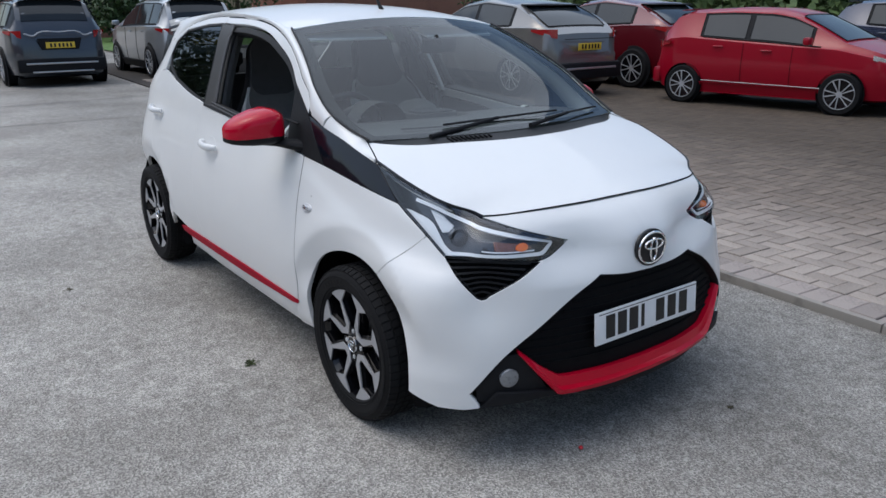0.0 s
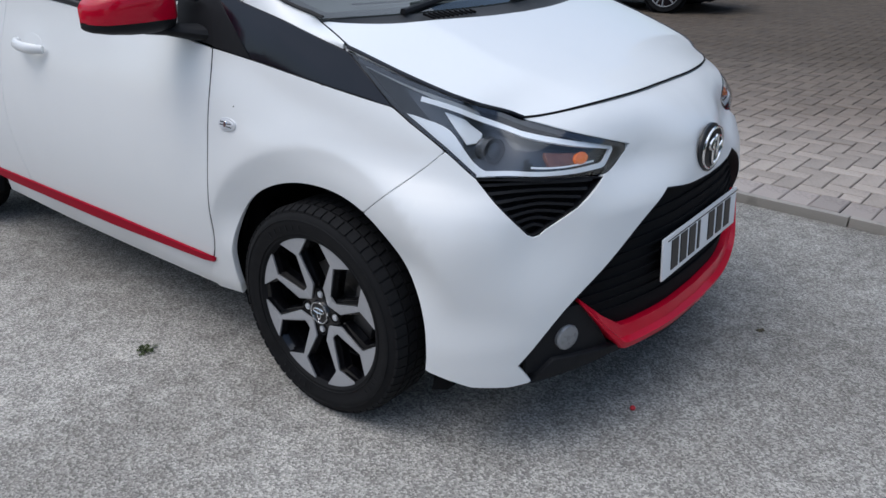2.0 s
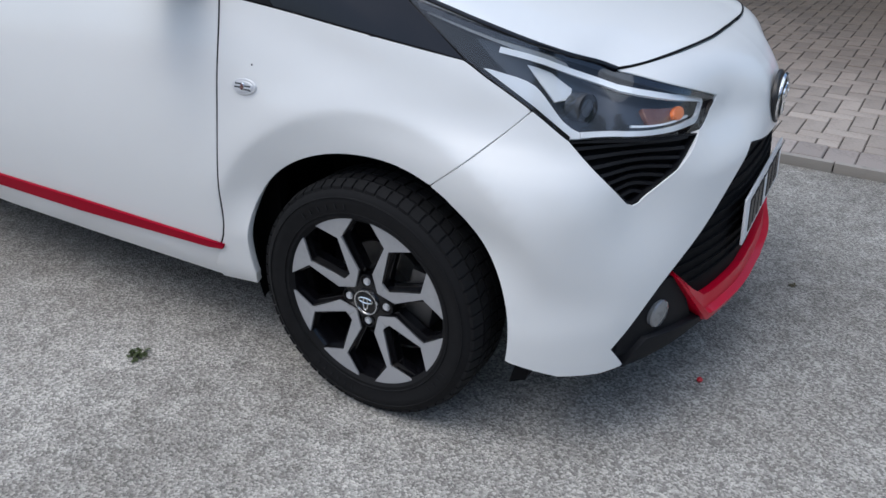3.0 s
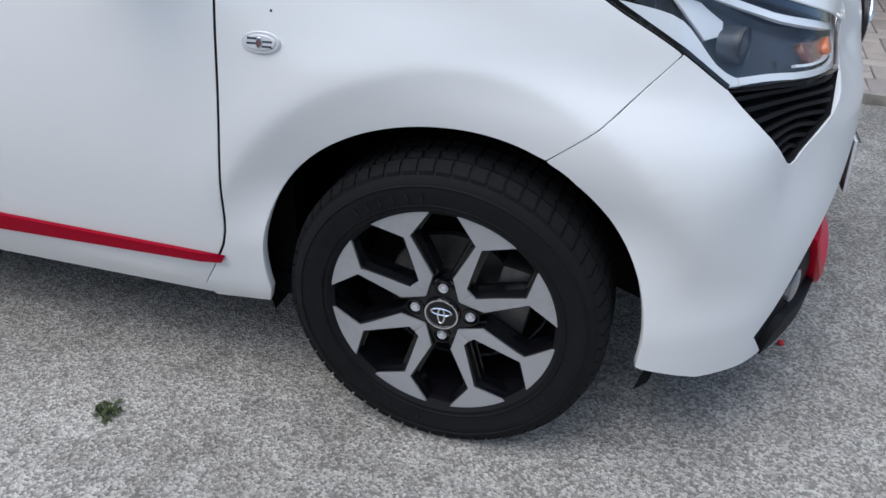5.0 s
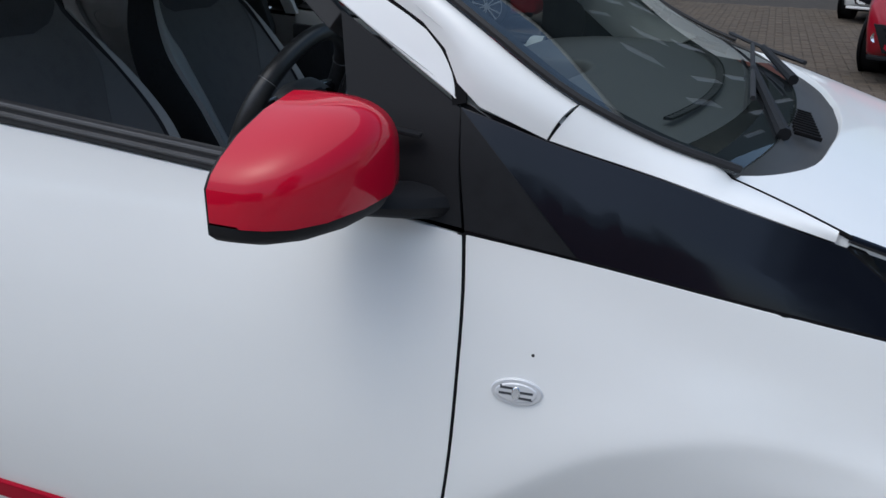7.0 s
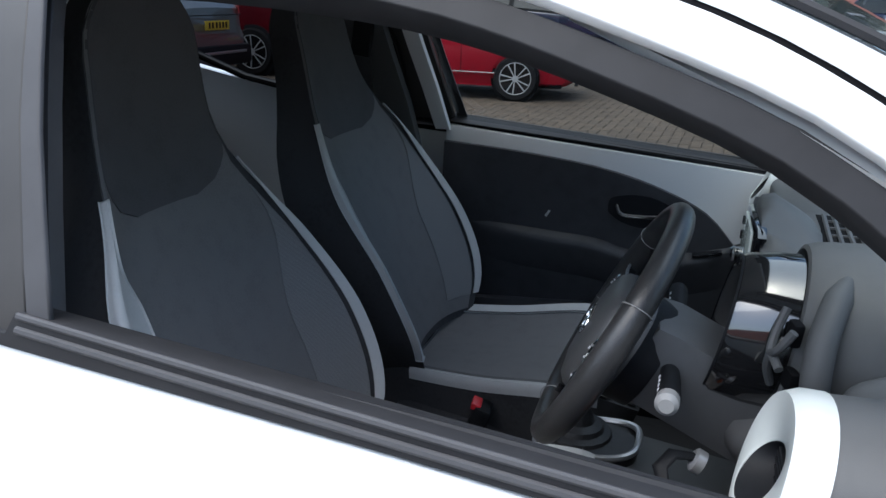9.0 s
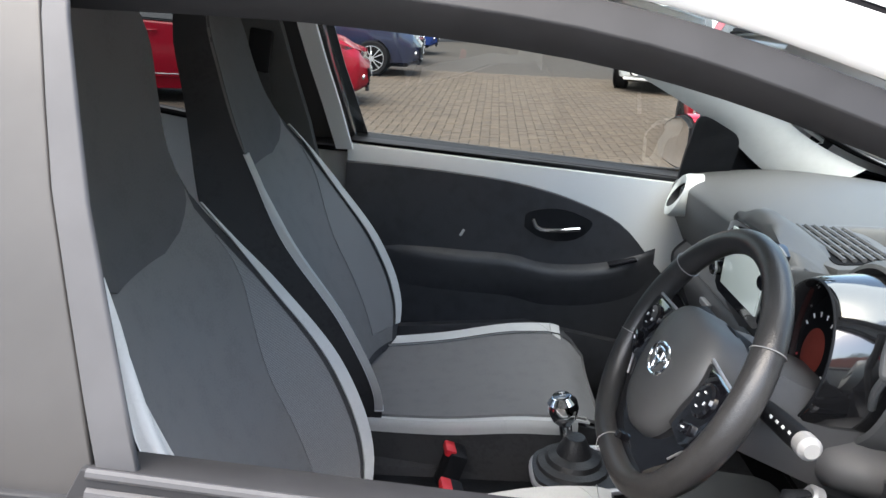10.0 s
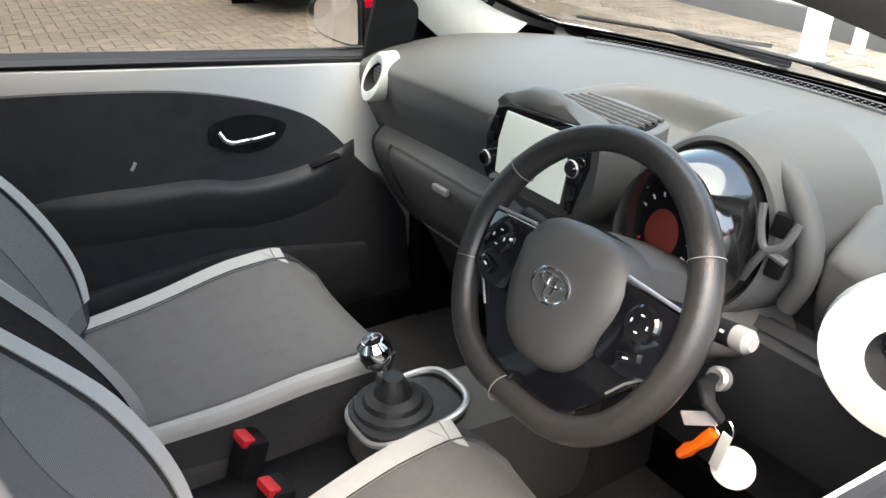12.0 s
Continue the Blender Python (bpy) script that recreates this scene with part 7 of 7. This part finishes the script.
def bush(name, at, size, label, n, seed, leaf=1.0, mat=LEAF):
    """A trunk, limbs and many leaf clumps."""
    rnd = random.Random(seed)
    b = thing(name, label, name)
    x0, y0, z0 = at
    part("trunk", tube([(x0, y0, 0), (x0 + .1, y0, size[2] * .3), (x0 - .05, y0 + .1, size[2] * .6)], [.14, .10, .04], 8), material("bark_" + name, (0.07, 0.05, 0.035), .9, vary=.4, scale=10), b)
    vs, fs = [], []
    for _ in range(n):
        while True:
            p = [rnd.uniform(-1, 1) for _ in range(3)]
            r = sum(q * q for q in p)
            if .25 < r < 1:
                break
        c_ = Vector((x0 + p[0] * size[0], y0 + p[1] * size[1], size[2] * .58 + p[2] * size[2] * .45))
        for _ in range(5):
            o = c_ + Vector([rnd.gauss(0, .22 * leaf) for _ in range(3)])
            u, v = Vector([rnd.gauss(0, 1) for _ in range(3)]).normalized() * .13 * leaf, Vector([rnd.gauss(0, 1) for _ in range(3)]).normalized() * .09 * leaf
            i = len(vs)
            vs += [o - u, o + v, o + u, o - v]
            fs.append((i, i + 1, i + 2, i + 3))
    me = bpy.data.meshes.new("crown")
    me.from_pydata([tuple(v) for v in vs], [], fs)
    tagged(link_mesh("crown", me, mat, b), kind="stuff")
    return rebase(b, (x0, y0, 0))


bush("hedge", (-36, 7.8, 0), (1.2, 1.3, 2.6), "round dark green bush on the lawn", 700, 1)
bush("hedge", (-15.5, 23.5, 0), (9.5, 1.3, 2.9), "long green hedge behind the parked cars", 1800, 9, 1.5, HEDGE_LEAF)
bush("tree", (-38, 14, 0), (3, 3.5, 8), "bare-limbed dark green tree by the houses", 900, 2)
bush("hedge", (-30, 30, 0), (2, 8.0, 4.0), "dark hedge behind the parked cars", 1200, 3)
bush("tree", (9.5, -12.5, 0), (3.2, 3.2, 12.5), "tall thin-leaved tree at the edge of the car park", 900, 31, 1.6)
bush("tree", (-21, -8.5, 0), (3.0, 3.0, 9), "dark green tree beyond the parked estates", 900, 32, 1.3)
bush("tree", (-27, -6.5, 0), (3.0, 2.6, 11), "dark green tree beyond the parked estates", 900, 33, 1.3)
bush("tree", (14, -22, 0), (4, 4, 9), "tall dark green tree beyond the car park", 1200, 5)
bush("tree", (2, -25, 0), (5, 4, 8), "broad dark green tree beyond the car park", 1200, 6)
# unseen wall behind the camera, added for the reflections in paint and glass
tagged(wall_run((-22, -16), (4, -16), 4.2, .3, MORTAR, "wall_showroom", "unseen brick wall added for reflections"), kind="structure")
# white building with a dark plinth, and white posts beyond the bonnet
tagged(wall_run((5.32, 1.2), (6.85, 9.4), 2.8, .25, WALL_WHITE, "wall_building", "white building wall"), kind="structure")
tagged(wall_run((5.18, 1.2), (6.71, 9.4), .26, .14, DASH_DARK, "plinth", "dark wall plinth"), kind="structure")
for x, y, r, h, lab in ((4.50, 2.70, .10, 1.0, "broad white painted steel bollard on the paving"), (5.08, 2.65, .055, .6, "thin white painted steel bollard on the paving")):
    b = thing("bollard", lab, "bollard", "bollards")
    part("post", lathe([(r, .0), (r, h - .05), (r * .85, h), (.002, h + .01)], 20, "z", at=(x, y, PAVE_TOP)), WALL_WHITE, b)
    part("foot", lathe([(r * 1.6, 0), (r * 1.6, .02), (.002, .021)], 20, "z", at=(x, y, PAVE_TOP)), GALV, b)
    rebase(b, (x, y, PAVE_TOP))

# ---- small things on the asphalt ----
def clump(name, x, y, label, mat, n, spread, h, seed):
    rnd = random.Random(seed)
    bm = bmesh.new()
    for _ in range(n):
        a, r = rnd.uniform(0, 6.28), spread * rnd.random()**.7
        px, py = x + r * math.cos(a), y + r * math.sin(a)
        d = rnd.uniform(0, 6.28)
        w, l = rnd.uniform(.002, .004), rnd.uniform(.4, 1) * spread
        q = Vector((math.cos(d), math.sin(d), 0))
        s_ = Vector((-q.y, q.x, 0)) * w
        p0 = Vector((px, py, .001))
        p1, p2 = p0 + q * l * .5 + Vector((0, 0, h * rnd.random())), p0 + q * l + Vector((0, 0, h * .4 * rnd.random()))
        bm.faces.new([bm.verts.new(v) for v in (p0 - s_, p0 + s_, p1 + s_ * 1.6, p1 - s_ * 1.6)])
        bm.faces.new([bm.verts.new(v) for v in (p1 - s_ * 1.6, p1 + s_ * 1.6, p2)])
    t = part(name, bm, mat, None, label)
    return tagged(t, category=name, kind="stuff")


WEED = material("dry_weed", (0.06, 0.08, 0.025), .8, vary=.4, scale=60)
DRY = material("dry_leaf", (0.075, 0.065, 0.04), .85, vary=.4, scale=60)
clump("weed", -.645, -.915, "small green weed in the asphalt", WEED, 30, .024, .014, 4)
for i, (x, y, sp) in enumerate(((.80, .39, .012), (1.15, .95, .04), (.35, .85, .012), (-2.1, -1.35, .02), (1.6, .35, .025), (1.9, 1.1, .03))):
    clump("leaf_litter", x, y, "scrap of dark leaf litter on asphalt", DRY, 14, sp, .006, 10 + i)
tagged(part("berry", lathe([(.002, -.006), (.007, -.003), (.008, .002), (.004, .007), (.002, .007)], 10, "z", at=(.665, -.268, .007)), BUTTON_RED, None, "tiny red berry on the asphalt"), category="berry")
CRACK = material("tar_joint", (0.17, 0.16, 0.148), .8, vary=.3, scale=20)
for x0, x1, w in ((-11.65, -11.9, .09), (-9.2, -9.1, .06)):
    bm = bmesh.new()
    rnd = random.Random(7)
    ys = np.linspace(-12, 12, 60)
    a = [bm.verts.new((x0 + (x1 - x0) * (y + .5) / 2.5 + rnd.gauss(0, .012), y, .004)) for y in ys]
    b = [bm.verts.new((v.co.x + w * rnd.uniform(.7, 1.2), v.co.y, .004)) for v in a]
    for j in range(59):
        bm.faces.new((a[j], a[j + 1], b[j + 1], b[j]))
    tagged(part("joint", bm, CRACK, None, "dark tar joint across the asphalt"), kind="structure")

# ---- block paving, last ----
RM = Matrix.Translation((0, EDGE_Y, 0)) @ Matrix.Rotation(EDGE_SLOPE, 4, "Z")
bed = box((30, 30, .06), (-6, 15.02, -.006))
bed.transform(RM)
paving = tagged(part("pavement", bed, BED, None, "herringbone block paving with a brick edging"), kind="structure")
PM = paver_mesh(.1945, .0945, .03, .004)
rnd = random.Random(11)
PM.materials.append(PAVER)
near, verts, faces = 0, [], []
base = [tuple(v.co) for v in PM.vertices]
quads = [tuple(p.vertices) for p in PM.polygons]
HALF = paver_mesh(.0945, .0945, .03, .004)
HALF.materials.append(PAVER)
for cx in range(-150, 85):
    if cx % 4 == 2:
        # cut blocks that fill the row against the edging
        p = new("half_paver", HALF)
        p.parent = paving
        p.matrix_world = RM @ Matrix.Translation((.089 + (cx + .5) * .1, .295, PAVE_TOP + rnd.gauss(0, .0012)))
    for cy in range(0, 125):
        m_ = (cx - cy) % 4
        if m_ not in (0, 3):
            continue
        flatways = m_ == 0
        x, y = .089 + (cx + (1 if flatways else .5)) * .1, .245 + (cy + (.5 if flatways else 1)) * .1
        z = PAVE_TOP + rnd.gauss(0, .0012)
        t = RM @ Matrix.Translation((x, y, z)) @ Matrix.Rotation(radians(0 if flatways else 90) + rnd.gauss(0, .006), 4, "Z") @ Euler((rnd.gauss(0, .006), rnd.gauss(0, .006), 0)).to_matrix().to_4x4()
        if near < 300 and -.6 < x < 2.2 and y < 2.35:
            near += 1
            p = new("paver", PM)
            p.parent = paving
            p.matrix_world = t
        else:
            i = len(verts)
            verts += [tuple(t @ Vector(v)) for v in base]
            faces += [tuple(i + j for j in q) for q in quads[:5]]
me = bpy.data.meshes.new("paver_field")
me.from_pydata(verts, [], faces)
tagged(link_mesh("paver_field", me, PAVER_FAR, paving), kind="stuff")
EM = paver_mesh(.127, .1945, .05, .005)
for i in range(-9, 10):
    stone = box((.905, .038, .10), (.35 + i * .91, .018, -.006), bevel=.006)
    stone.transform(RM)
    part("edging_stone", stone, EDGING, paving, "thin concrete edging stone")
EM.materials.append(KERB)
for i in range(-60, 62):
    x = .03 + i * .131
    t = RM @ Matrix.Translation((x, .140 + rnd.gauss(0, .002), PAVE_TOP + .002 + rnd.gauss(0, .0015))) @ Matrix.Rotation(rnd.gauss(0, .012), 4, "Z")
    p = new("edging_brick", EM)
    p.parent = paving
    p.matrix_world = t
